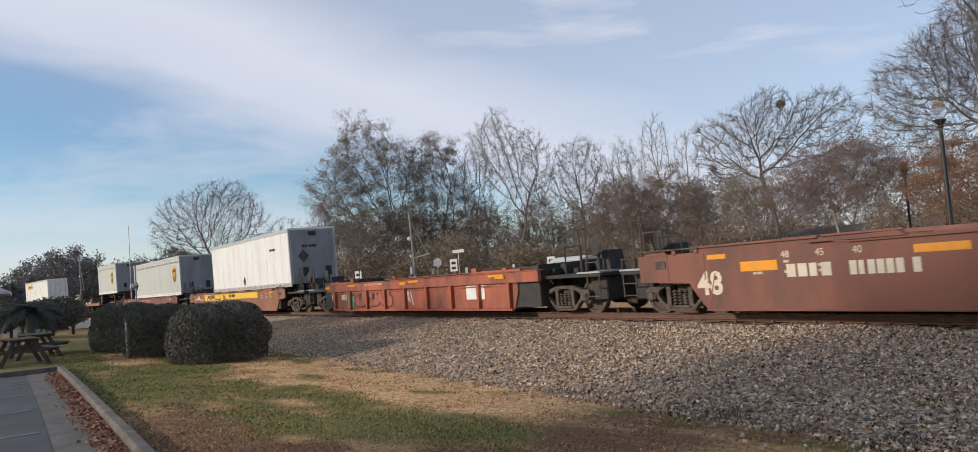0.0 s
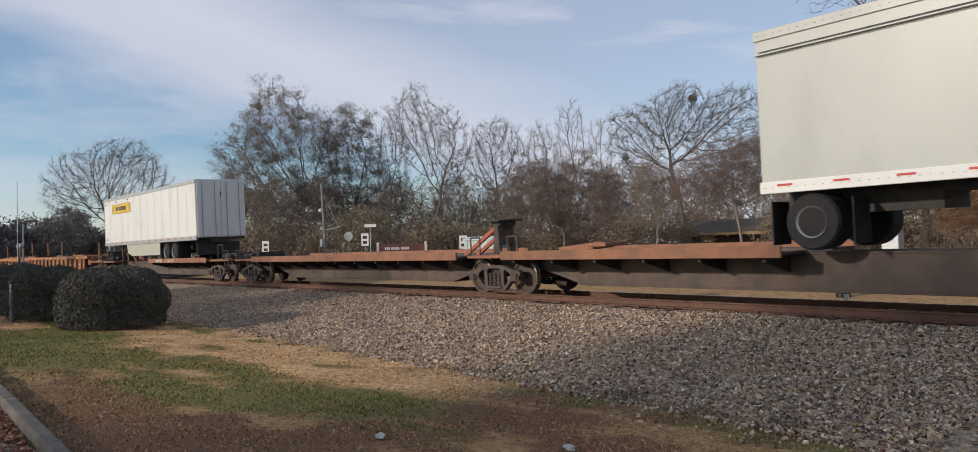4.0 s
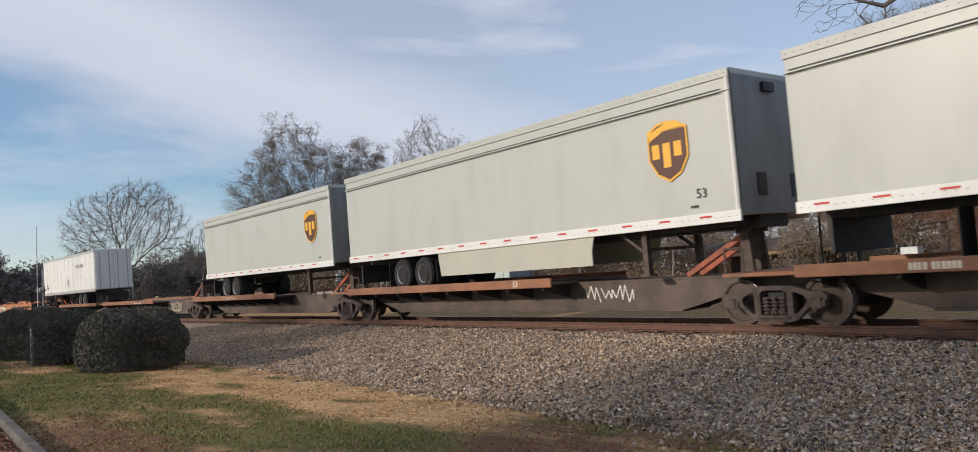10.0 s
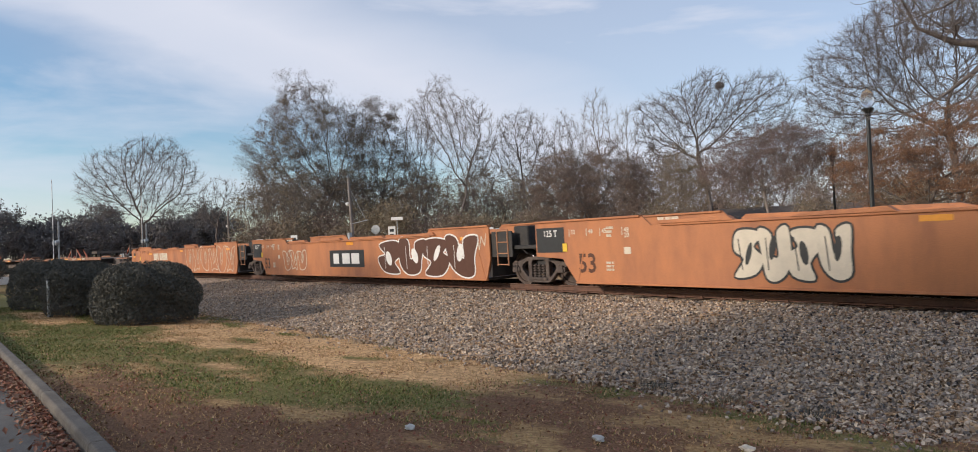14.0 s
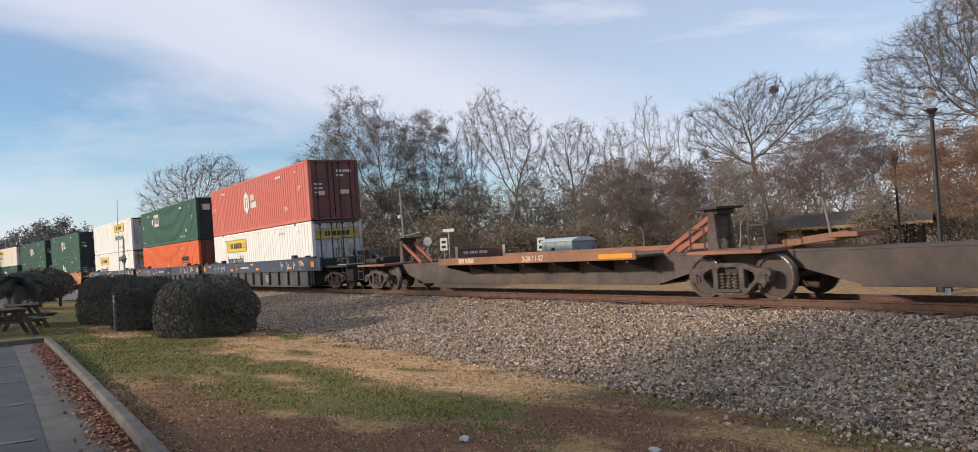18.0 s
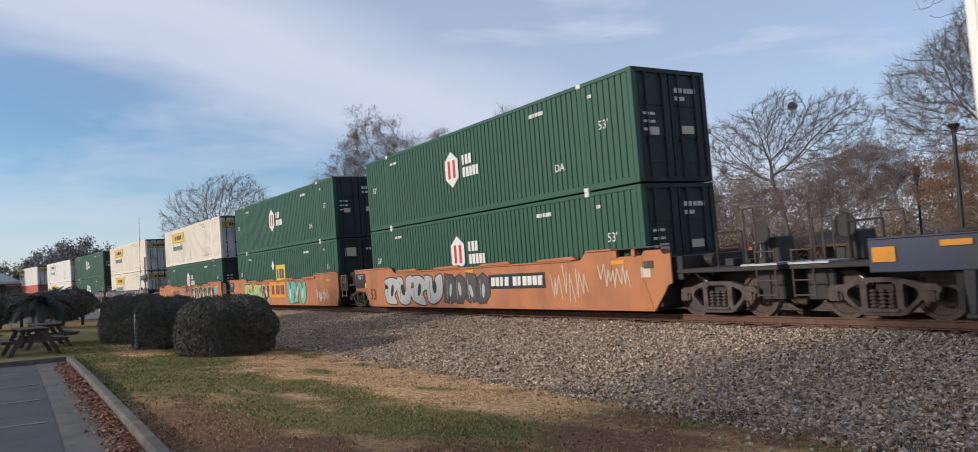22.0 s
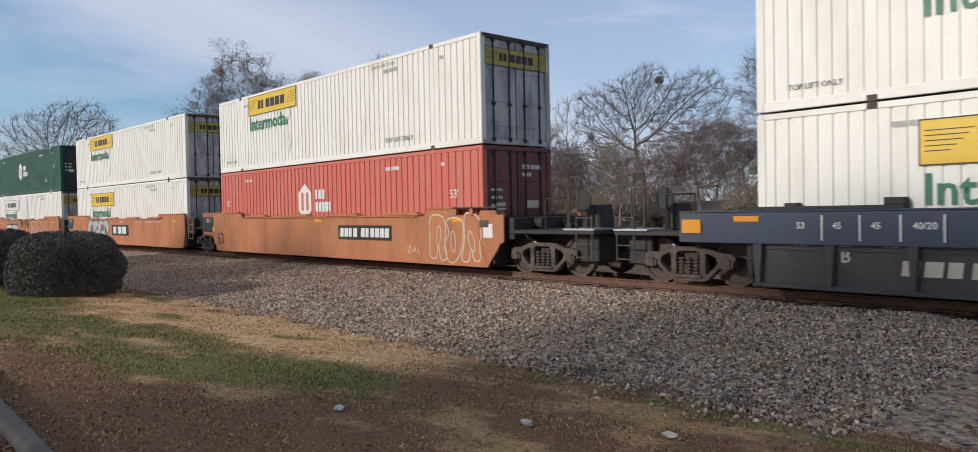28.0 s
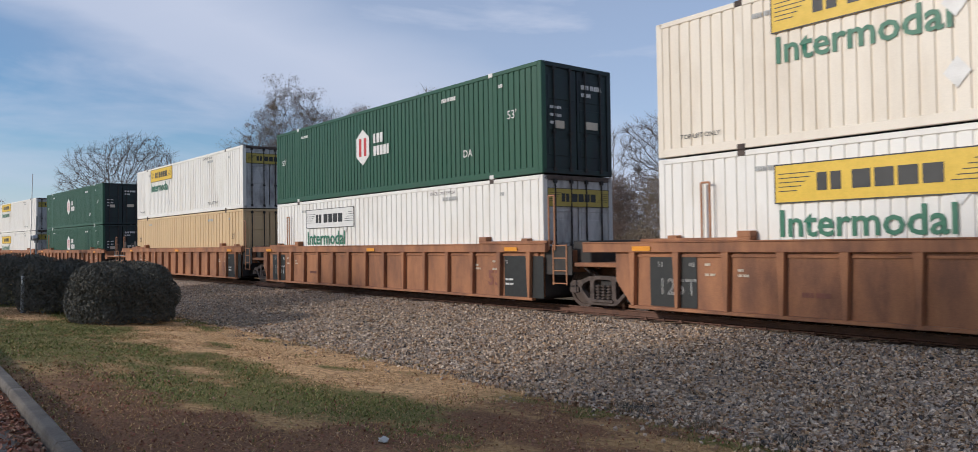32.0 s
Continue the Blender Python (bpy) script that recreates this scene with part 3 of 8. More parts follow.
    # rails
    for side, nm in ((0.755, "near"), (-0.755, "far")):
        prof = [(-.07, -.175), (.07, -.175), (.07, -.155), (.012, -.14), (.012, -.045), (.036, -.035), (.036, -.004), (-.036, -.004), (-.036, -.035), (-.012, -.045), (-.012, -.14), (-.07, -.155)]
        arcs = axis_steps([(-820, -80, 12), (-80, 20, 3), (20, 720, 14)])
        vs = [on_arc(a, side + u, RAIL_Z + z) for a in arcs for u, z in prof]
        w = len(prof)
        fs = [(i * w + k, (i + 1) * w + k, (i + 1) * w + (k + 1) % w, i * w + (k + 1) % w) for i in range(len(arcs) - 1) for k in range(w)]
        rail = thing("rail", "brown rusted steel rail with a polished head", "rail", "rails of the track", kind="structure",
                     data=M().add(vs, fs).mesh("rail", MAT["rail"]))
        vs = [on_arc(a, side + u, RAIL_Z - 0.003 + 0.003 * (abs(u) < .02)) for a in arcs for u in (-.034, -.015, .015, .034)]
        fs = [(i * 4 + k, (i + 1) * 4 + k, (i + 1) * 4 + k + 1, i * 4 + k + 1) for i in range(len(arcs) - 1) for k in range(3)]
        part("railhead", M().add(vs, fs), MAT["railtop"], rail, "polished running surface")
    # ties
    ties = tagged(new("railway_ties"), "dark creosoted timber ties under the rails", "ties", kind="structure")
    me = M().box(-.115, .115, -1.3, 1.3, -.17, 0).mesh("tie", MAT["tie"], bevel=0.012)
    plate = M().box(-.10, .10, -.17, .17, 0, .014).box(-.03, .03, -.10, -.08, .014, .05).box(-.03, .03, .08, .10, .014, .05)
    pme = plate.mesh("tie_plate", MAT["rail"])
    rest = M()
    rngt = random.Random(5)
    k = 0
    a = -60.0
    while a < 6:
        q = on_arc(a, rngt.uniform(-.05, .05), RAIL_Z - .19 + rngt.uniform(-.006, .004))
        t = new("tie", me)
        t.parent = ties
        t.matrix_basis = Matrix.Translation(q) @ Matrix.Rotation(-a / RADIUS + rngt.uniform(-.02, .02), 4, "Z")
        for s in (-.755, .755):
            o = new("tie_plate", pme); o.parent = t; o.matrix_basis = pose(0, s, 0.001)
        a += 0.495
    a = -300.0
    while a < 120:
        if not -60.2 < a < 6:
            r0 = Matrix.Translation(on_arc(a, 0, RAIL_Z - .19)) @ Matrix.Rotation(-a / RADIUS, 4, "Z")
            c = [r0 @ Vector(p) for p in ((-.115, -1.3, -.1), (.115, -1.3, -.1), (.115, 1.3, -.1), (-.115, 1.3, -.1), (-.115, -1.3, 0), (.115, -1.3, 0), (.115, 1.3, 0), (-.115, 1.3, 0))]
            rest.add(c, [(4, 5, 6, 7), (0, 1, 5, 4), (1, 2, 6, 5), (2, 3, 7, 6), (3, 0, 4, 7)])
        a += 0.495
    part("far_ties", rest, MAT["tie"], ties, kind="stuff")


def build_lot():
    # asphalt lot, kerb of cast lengths, gutter leaves
    xs = [-21.6 + 0.9 * i for i in range(58)]
    vs, fs = [], []
    for x in xs:
        vs += [(x, kerb_y(x) + 0.02, 0.0), (x, kerb_y(x) - 0.5, -0.012), (x, kerb_y(x) - 1.2, 0.0), (x, -30, 0.02)]
    fs = [(i * 4 + k, i * 4 + k + 1, i * 4 + 5 + k, i * 4 + 4 + k) for i in range(len(xs) - 1) for k in range(3)]
    lot = thing("parking_lot", "worn grey asphalt parking lot beside the lawn", "parking lot", kind="structure",
                data=M().add(vs, fs).mesh("parking_lot", MAT["asphalt"]))
    gut = M()
    for i, (x0, x1) in enumerate(zip(xs, xs[1:])):
        gut.add([(x0, kerb_y(x0) - .05, .006), (x0, kerb_y(x0) - .80, .004), (x1, kerb_y(x1) - .80, .004), (x1, kerb_y(x1) - .05, .006)], [(0, 1, 2, 3)])
    part("gutter", gut, MAT["guttermat"], lot, "dirty concrete gutter")
    for x in (-19.2, -16.6, -14.1, -11.5, -8.9):
        part("stall_line", M().box(x - .06, x + .06, -7.5, kerb_y(x) - .9, .001, .005), MAT["paint_line"], lot, "worn white stall line")
    kb = thing("kerb", "old weathered concrete kerb between lot and lawn", "kerb", kind="structure")
    x = -21.6
    while x < 8:
        x1 = x + 2.95
        prof = [(0.0, -.12), (.15, -.12), (.16, .09), (.135, .125), (.03, .125), (.01, .10)]
        vs, w = [], len(prof)
        for xx in (x, x1):
            vs += [(xx, kerb_y(xx) - .15 + u, z + 0.006 * math.sin(xx * 7)) for u, z in prof]
        fs = [(k, w + k, w + (k + 1) % w, (k + 1) % w) for k in range(w)] + [tuple(range(w)), tuple(range(2 * w - 1, w - 1, -1))]
        part("kerb_stone", M().add(vs, fs), MAT["kerb"], kb, bevel=0.008)
        x = x1 + 0.012
    y = kerb_y(-21.6)
    while y > -30:
        vs = M().box(-21.75, -21.6, y - 2.95, y - 0.012, -.12, .12)
        part("kerb_stone", vs, MAT["kerb"], kb, bevel=0.012)
        y -= 2.95


def build_leaves():
    rng = np.random.default_rng(8)
    cols = [(0.25, 0.085, 0.055), (0.30, 0.13, 0.075), (0.17, 0.07, 0.045), (0.36, 0.19, 0.13), (0.20, 0.12, 0.075), (0.44, 0.29, 0.18)]
    vs, fs = [], []

    def leaf(x, y, z, s):
        k = len(vs)
        e = Euler((rng.normal() * 0.45, rng.normal() * 0.45, rng.random() * 6.28)).to_matrix()
        for c in ((-1, 0, 0), (-.2, -.55, .2), (1, 0, .1), (-.2, .55, .25)):
            vs.append(Vector((x, y, z + 0.012)) + e @ (Vector(c) * s))
        fs.extend([(k, k + 1, k + 2), (k, k + 2, k + 3)])
    for i in range(6500):       # along the gutter
        x = -21 + 22 * rng.random()
        leaf(x, kerb_y(x) - .17 - abs(rng.normal()) * 0.13, 0.012 + 0.02 * rng.random(), 0.022 + 0.02 * rng.random())
    for i in range(27000):
        x, y = -1.5 - 26 * rng.random() ** 1.3, rng.uniform(-1.0, 7.2)
        if y < kerb_y(x) + .05:
            continue
        g, b, lf = lawn_mask(x, y)
        if rng.random() < 0.12 + 0.8 * lf:
            leaf(x, y, gz(x, y) + 0.012, 0.011 + 0.016 * rng.random())
    me = M().add(vs, fs).mesh("fallen_leaves", island("dry_leaf", cols, 0.8, 0), fix=False)
    thing("fallen_leaves", "dry red and brown leaves strewn in the gutter and over the lawn", "leaves", kind="stuff", data=me)


def build_grass():
    rng = np.random.default_rng(9)
    gv, gf, sv, sf = [], [], [], []
    for i in range(270000):
        x, y = -1.0 - 30 * rng.random() ** 1.35, rng.uniform(-1, 7.4)
        if y < kerb_y(x) + .02 or lat(x, y) < 7.0:
            continue
        g, b, lf = lawn_mask(x, y)
        t = rng.random()
        if t > 0.30 + 0.7 * g + 0.12 * b:
            continue
        green = rng.random() < 0.08 + 0.80 * g - .1 * b
        V, F = (gv, gf) if green else (sv, sf)
        h = (0.014 + 0.022 * rng.random()) * (1.0 if green else 0.8)
        w = 0.004 + 0.003 * rng.random() + 0.0004 * abs(x)
        th, ln = rng.random() * 6.28, rng.normal() * 1.3
        c, s = math.cos(th), math.sin(th)
        z = gz(x, y) - 0.004
        k = len(V)
        V.extend([(x - c * w, y - s * w, z), (x + c * w, y + s * w, z), (x - s * h * ln, y + c * h * ln, z + h)])
        F.append((k, k + 1, k + 2))
    thing("grass", "short green winter grass growing in patches", "grass", kind="stuff",
          data=M().add(gv, gf).mesh("grass", island("green_blade", [(0.072, 0.100, 0.022), (0.135, 0.162, 0.036), (0.225, 0.222, 0.066), (0.36, 0.30, 0.12)], 0.7, 0), fix=False))
    thing("dry_grass", "dormant straw-coloured grass between the green patches", "grass", kind="stuff",
          data=M().add(sv, sf).mesh("dry_grass", island("straw_blade", [(0.24, 0.138, 0.062), (0.50, 0.315, 0.145), (0.36, 0.215, 0.095), (0.62, 0.41, 0.21)], 0.8, 0), fix=False))


build_ground()
build_track()
build_lot()

# ---- the train: x forward along the track, near side at -y, z from the rail's top ----
WHEEL_R = 0.47
RIDERS = []        # (thing, place along the train, height above the rail)
WHEELS = []        # (wheel set, its unit's place along the train, x in its truck, x of the truck)
SHARED = {}


def run(t):
    """How far the train has gone after t seconds."""
    return 21.75 * t - 0.016 * t * t


def rider_pose(a, up=0.0):
    q = on_arc(a, 0, RAIL_Z)
    return Matrix.Translation(q) @ Euler((0, 0, -a / RADIUS)).to_matrix().to_4x4() @ pose(0, 0, 0, 1.5) @ pose(0, 0, up)


def shared(key, make):
    if key not in SHARED:
        SHARED[key] = make()
    return SHARED[key]


def text_mesh(text, height, material, bold=0.0, stretch=1.0):
    """Standing letters facing -y, from x = 0, baseline z = 0."""
    def make():
        cu = bpy.data.curves.new("letters", "FONT")
        cu.body, cu.size, cu.offset, cu.resolution_u = text, height * 1.38, bold, 2
        ob = bpy.data.objects.new("letters", cu)
        scene.collection.objects.link(ob)
        me = bpy.data.meshes.new_from_object(ob)
        bpy.data.objects.remove(ob)
        for v in me.vertices:
            v.co = (v.co.x * stretch, 0, v.co.y)
        me.materials.clear()
        me.materials.append(MAT[material])
        return me
    return shared(("text", text, height, material, bold, stretch), make)


def letters(parent, text, x, z, y, height, material="white", bold=0.0, stretch=1.0, end=False):
    """Lettering on the near side, or on the forward end where end is set (x is then the distance across)."""
    me = text_mesh(text, height, material, bold, stretch)
    ob = new("lettering", me)
    ob.parent = parent
    ob.matrix_basis = pose(y, x, z, 0, 0, 90) if end else pose(x, y, z)
    return tagged(ob, f"{material} painted lettering", kind="stuff")


def bars(parent, words, x, z, y, height, material="white", width=0.62, end=False, lean=0.0):
    """Names and numbers: a row of letter-sized bars, words as counts of letters."""
    m = M()
    u = 0.0
    for n in words:
        for i in range(n):
            w = height * width * (0.62 if (i * 7 + n) % 5 == 3 else 0.80)
            k = lean * height
            m.prism([(u, 0), (u + w, 0), (u + w + k, height), (u + k, height)], 0, 0.004)
            u += height * width
        u += height * width * 0.7
    ob = part("lettering", m, MAT[material], parent, f"{material} painted characters", kind="stuff")
    ob.matrix_basis = pose(y, x, z, 0, 0, 90) if end else pose(x, y - .004, z)
    return ob


def patch(parent, name, x0, x1, z0, z1, y, material, label="", thick=0.004):
    return part(name, M().box(x0, x1, y - thick, y, z0, z1), MAT[material], parent, label)


SHAPES = [
    [(.02, 1), (.40, .93), (.40, .52), (.55, .48), (.62, .95), (1.0, 1.0), (.95, .30), (.62, 0), (.20, .05), (.10, .5)],
    [(.5, 1), (.92, .86), (.74, .62), (1.0, .35), (.8, .02), (.35, 0), (.02, .3), (.06, .8)],
    [(0, 1), (.3, .92), (.5, .5), (.66, 1), (1, .95), (.72, .36), (.97, 0), (.55, .08), (.3, 0), (.24, .42)],
    [(.1, .9), (.5, 1), (.96, .9), (.7, .62), (.98, .45), (.76, .05), (.1, 0), (.3, .35), (.04, .6)],
    [(.15, 1), (.85, .97), (1, .62), (.86, .4), (1.0, .05), (.62, 0), (.5, .3), (.4, 0), (.02, .06), (.12, .5)],
]


def spray_form(rng, k, smooth):
    """The outline of one abstract sprayed form, in a unit square; rounded where smooth."""
    pts = [(u + rng.uniform(-.05, .05), v + rng.uniform(-.04, .04)) for u, v in SHAPES[k % len(SHAPES)]]
    if rng.random() < .5:
        pts = [(1 - u, v) for u, v in pts][::-1]
    if not smooth:
        return pts
    out, n = [], len(pts)
    for i in range(n):
        p0, p1, p2, p3 = (Vector(pts[(i + j) % n]) for j in (-1, 0, 1, 2))
        for t in (0, .25, .5, .75):
            q = .5 * (2 * p1 + (p2 - p0) * t + (2 * p0 - 5 * p1 + 4 * p2 - p3) * t * t + (3 * p1 - p0 - 3 * p2 + p3) * t ** 3)
            out.append((q.x, q.y))
    return out


def swell(pts, r):
    """The outline moved outwards by r."""
    n = len(pts)
    area = sum(pts[i][0] * pts[(i + 1) % n][1] - pts[(i + 1) % n][0] * pts[i][1] for i in range(n))
    sg = 1 if area > 0 else -1
    out = []
    for i in range(n):
        a, b = pts[i - 1], pts[(i + 1) % n]
        dx, dz = b[0] - a[0], b[1] - a[1]
        l = math.hypot(dx, dz) or 1
        out.append((pts[i][0] + sg * r * dz / l, pts[i][1] - sg * r * dx / l))
    return out


def blob_letters(parent, x0, x1, z0, z1, y, seed, fill="white", edge="dark", count=4, shade=None, style="bubble"):
    """Sprayed abstract graffiti: overlapping fat forms with a rim, a cast edge and dark slits; 'outline' leaves the forms hollow."""
    rng = random.Random(seed)
    w, H = (x1 - x0) / count, z1 - z0
    first = rng.randrange(5)
    lines = M()
    for i in range(count):
        d = .0011 * (i + 1)
        form = spray_form(rng, first + i * 2 + (i // 2), style != "block")
        lean = rng.uniform(-.10, .16)
        drop = rng.uniform(0, .06) * H
        pts = [(x0 + w * (i - .06 + 1.12 * u) + lean * (v - .5), z0 + drop + (H - drop) * (.03 + .94 * v)) for u, v in form]
        if style == "outline":
            for a, b in zip(pts, pts[1:] + pts[:1]):
                lines.bar((a[0], y - .003, a[1]), (b[0], y - .003, b[1]), .035, .003)
        else:
            part("graffiti_rim", M().prism(swell(pts, .045), y - .002 - d, y), MAT[edge], parent, "sprayed outline")
            part("graffiti", M().prism(pts, y - .0032 - d, y - .001), MAT[fill], parent, "sprayed fat form")
        # dark slits and a curl inside each form
        cx, cz = x0 + w * (i + rng.uniform(.38, .62)), z0 + H * rng.uniform(.42, .62)
        tilt = rng.uniform(-.5, .5)
        lens = [(cx + .13 * w * math.cos(q * .628) * math.cos(tilt) - .22 * H * math.sin(q * .628) * math.sin(tilt), cz + .22 * H * math.sin(q * .628) * math.cos(tilt) + .05 * H * math.cos(q * .628)) for q in range(10)]
        if style == "outline":
            for a, b in zip(lens, lens[1:] + lens[:1]):
                lines.bar((a[0], y - .003, a[1]), (b[0], y - .003, b[1]), .028, .003)
        else:
            part("graffiti_slit", M().prism(lens, y - .0046 - d, y - .001), MAT[shade or edge], parent)
            m = M()
            sx = x0 + w * (i + rng.uniform(.15, .3))
            m.bar((sx, y - .004 - d, z0 + .2 * H), (sx + rng.uniform(-.08, .08), y - .004 - d, z0 + .8 * H), .022, .003)
            part("graffiti_stroke", m, MAT[shade or edge], parent)
    if style == "outline":
        part("graffiti_outline", lines, MAT[edge], parent, "sprayed hollow outline", kind="stuff")


def scrawl(parent, x0, x1, z0, z1, y, seed, material="white", width=.03):
    rng = random.Random(seed)
    m = M()
    n = max(4, int((x1 - x0) / 0.16))
    prev = None
    for i in range(n * 2):
        p = (x0 + (x1 - x0) * i / (2 * n - 1) + rng.uniform(-.05, .05), y - .003, rng.uniform(z0, z0 + (z1 - z0) * .35) if i % 2 else rng.uniform(z1 - (z1 - z0) * .35, z1))
        if prev and rng.random() < .88:
            m.bar(prev, p, width, .003)
        prev = p
    part("scrawl", m, MAT[material], parent, "thin sprayed scrawl", kind="stuff")


# ---- trucks ----
def cast_plate(name, outline, holes, y0, y1, material, bevel=.0, lumps=None):
    """A flat casting with openings through it, in the x-z plane, between y0 and y1."""
    bm = bmesh.new()
    for loop in [outline] + holes:
        vs = [bm.verts.new((x, y0, z)) for x, z in loop]
        for i in range(len(vs)):
            bm.edges.new((vs[i], vs[(i + 1) % len(vs)]))
    bmesh.ops.triangle_fill(bm, edges=bm.edges[:], use_beauty=True)
    got = bmesh.ops.extrude_face_region(bm, geom=bm.faces[:])
    bmesh.ops.translate(bm, verts=[v for v in got["geom"] if isinstance(v, bmesh.types.BMVert)], vec=(0, y1 - y0, 0))
    bmesh.ops.recalc_face_normals(bm, faces=bm.faces[:])
    if bevel:
        es = [e for e in bm.edges if len(e.link_faces) == 2 and e.calc_face_angle(0) > 0.9]
        bmesh.ops.bevel(bm, geom=es, offset=bevel, segments=1, profile=0.5, affect="EDGES", clamp_overlap=True)
    if lumps:
        lm = lumps.mesh(name, material, bevel)
        bm.from_mesh(lm)
        bpy.data.meshes.remove(lm)
    me = bpy.data.meshes.new(name)
    bm.to_mesh(me)
    bm.free()
    me.materials.append(material)
    return me


def truck_meshes():
    half = [(.32, .10), (.44, .13), (.74, .40), (.76, .50), (1.05, .50), (1.07, .60), (.98, .665), (.74, .675), (.42, .775), (.20, .79)]
    rim = half + [(-x, z) for x, z in half[::-1]]
    win = [(.405, .27), (.45, .25), (.655, .44), (.675, .51), (.625, .585), (.44, .665), (.405, .645)]
    nest = [(-.275, .225), (.275, .225), (.275, .65), (.20, .70), (-.20, .70), (-.275, .65)]
    box = M()
    for s in (1, -1):
        box.box(s * .89 - .145, s * .89 + .145, -.11, .10, .385, .515)
        box.prism([(s * .89 - .10, .37), (s * .89 + .10, .37), (s * .89 + .085, .55), (s * .89 - .085, .55)], -.14, -.06)
    side = cast_plate("side_frame", rim, [win, [(-x, z) for x, z in win[::-1]], nest], -.07, .07, MAT["gear"], .008, box)
    rods_ = M().box(-.33, .33, -.11, .09, .17, .235)
    coil = []
    for k in range(5):
        coil += [(.040, .238 + k * .070), (.072, .256 + k * .070), (.072, .278 + k * .070), (.040, .296 + k * .070)]
    spring = M().lathe(coil, (0, 0, 0), axis="z", n=7)
    bolster = M().box(-.17, .17, -1.02, 1.02, .50, .68).tube((0, 0, .66), (0, 0, .80), .2, n=14)
    wheel = M()
    prof = [(.10, -.06), (WHEEL_R - .09, -.035), (WHEEL_R - .075, -.07), (WHEEL_R, -.07), (WHEEL_R + .003, .04), (WHEEL_R + .027, .05), (WHEEL_R + .022, .075), (WHEEL_R - .07, .075), (WHEEL_R - .09, .03), (.12, .06)]
    for s in (-1, 1):
        wheel.lathe([(r, s * (-a)) for r, a in prof], (0, s * .755, 0), n=24)
        wheel.tube((0, s * .755, 0), (0, s * 1.08, 0), .075, .06, 12)
        wheel.lathe([(.10, -.01), (.10, .05), (.07, .06)], (0, s * 1.10, 0), n=12)
        for k in range(3):
            t = k * 2.094
            wheel.tube((.06 * math.cos(t), s * 1.15, .06 * math.sin(t)), (.06 * math.cos(t), s * 1.17, .06 * math.sin(t)), .014, n=6)
    wheel.tube((0, -.7, 0), (0, .7, 0), .085, n=12)
    n = 28
    ring = [(WHEEL_R - .012, .0712), (WHEEL_R + .002, .066), (WHEEL_R + .0045, -.034)]
    vs = [Vector((r * math.cos(6.2832 * i / n), -.755 - a, r * math.sin(6.2832 * i / n))) for r, a in ring for i in range(n)]
    tread = M().add(vs, [(k * n + i, k * n + (i + 1) % n, k * n + n + (i + 1) % n, k * n + n + i) for k in (0, 1) for i in range(n)])
    return dict(side=side, seat=rods_.mesh("spring_seat", MAT["gear"], bevel=.01), spring=spring.mesh("spring", MAT["gear"]),
                bolster=bolster.mesh("truck", MAT["black"], bevel=.01), wheel=wheel.mesh("wheel_set", MAT["wheel"]), tread=tread.mesh("tread", MAT["tread"]))


def truck(unit, x, place):
    tm = shared("truck", truck_meshes)
    tk = part("truck", tm["bolster"], None, unit, "dusty cast-steel truck")
    tk.location = (x, 0, 0)
    for y in (-1.08, 1.08):
        s = part("side_frame", tm["side"], None, tk)
        s.matrix_basis = pose(0, y, 0) if y < 0 else pose(0, y, 0, 0, 0, 180)
        q = part("spring_seat", tm["seat"], None, tk)
        q.matrix_basis = pose(0, y, 0) if y < 0 else pose(0, y, 0, 0, 0, 180)
        for i in (-1, 0, 1):
            k = part("spring", tm["spring"], None, tk)
            k.location = (i * .17, y - .02 if y < 0 else y + .02, 0)
    for a in (-.89, .89):
        w = part("wheel_set", tm["wheel"], None, tk)
        part("tread", tm["tread"], None, w, "polished wheel tread")
        w.location = (a, 0, WHEEL_R)
        WHEELS.append((w, place + x, a))
    return tk


def u_rail(parent, x, y, z0, z1, w=.42, material="hand", along="x", name="handrail"):
    m = M()
    d = (w / 2, 0) if along == "x" else (0, w / 2)
    a, b = (x - d[0], y - d[1]), (x + d[0], y + d[1])
    m.tube((*a, z0), (*a, z1), .022, n=6).tube((*b, z0), (*b, z1), .022, n=6).tube((*a, z1), (*b, z1), .022, n=6)
    part(name, m, MAT[material], parent)


def ladder(parent, x, y, z0, z1, w=.46, rungs=4, material="hand"):
    m = M()
    for s in (-1, 1):
        m.tube((x + s * w / 2, y, z0), (x + s * w / 2, y, z1), .02, n=6)
    for i in range(rungs):
        z = z0 + .04 + (z1 - z0 - .08) * i / (rungs - 1)
        m.tube((x - w / 2, y, z), (x + w / 2, y, z), .016, n=6)
    part("ladder", m, MAT[material], parent)


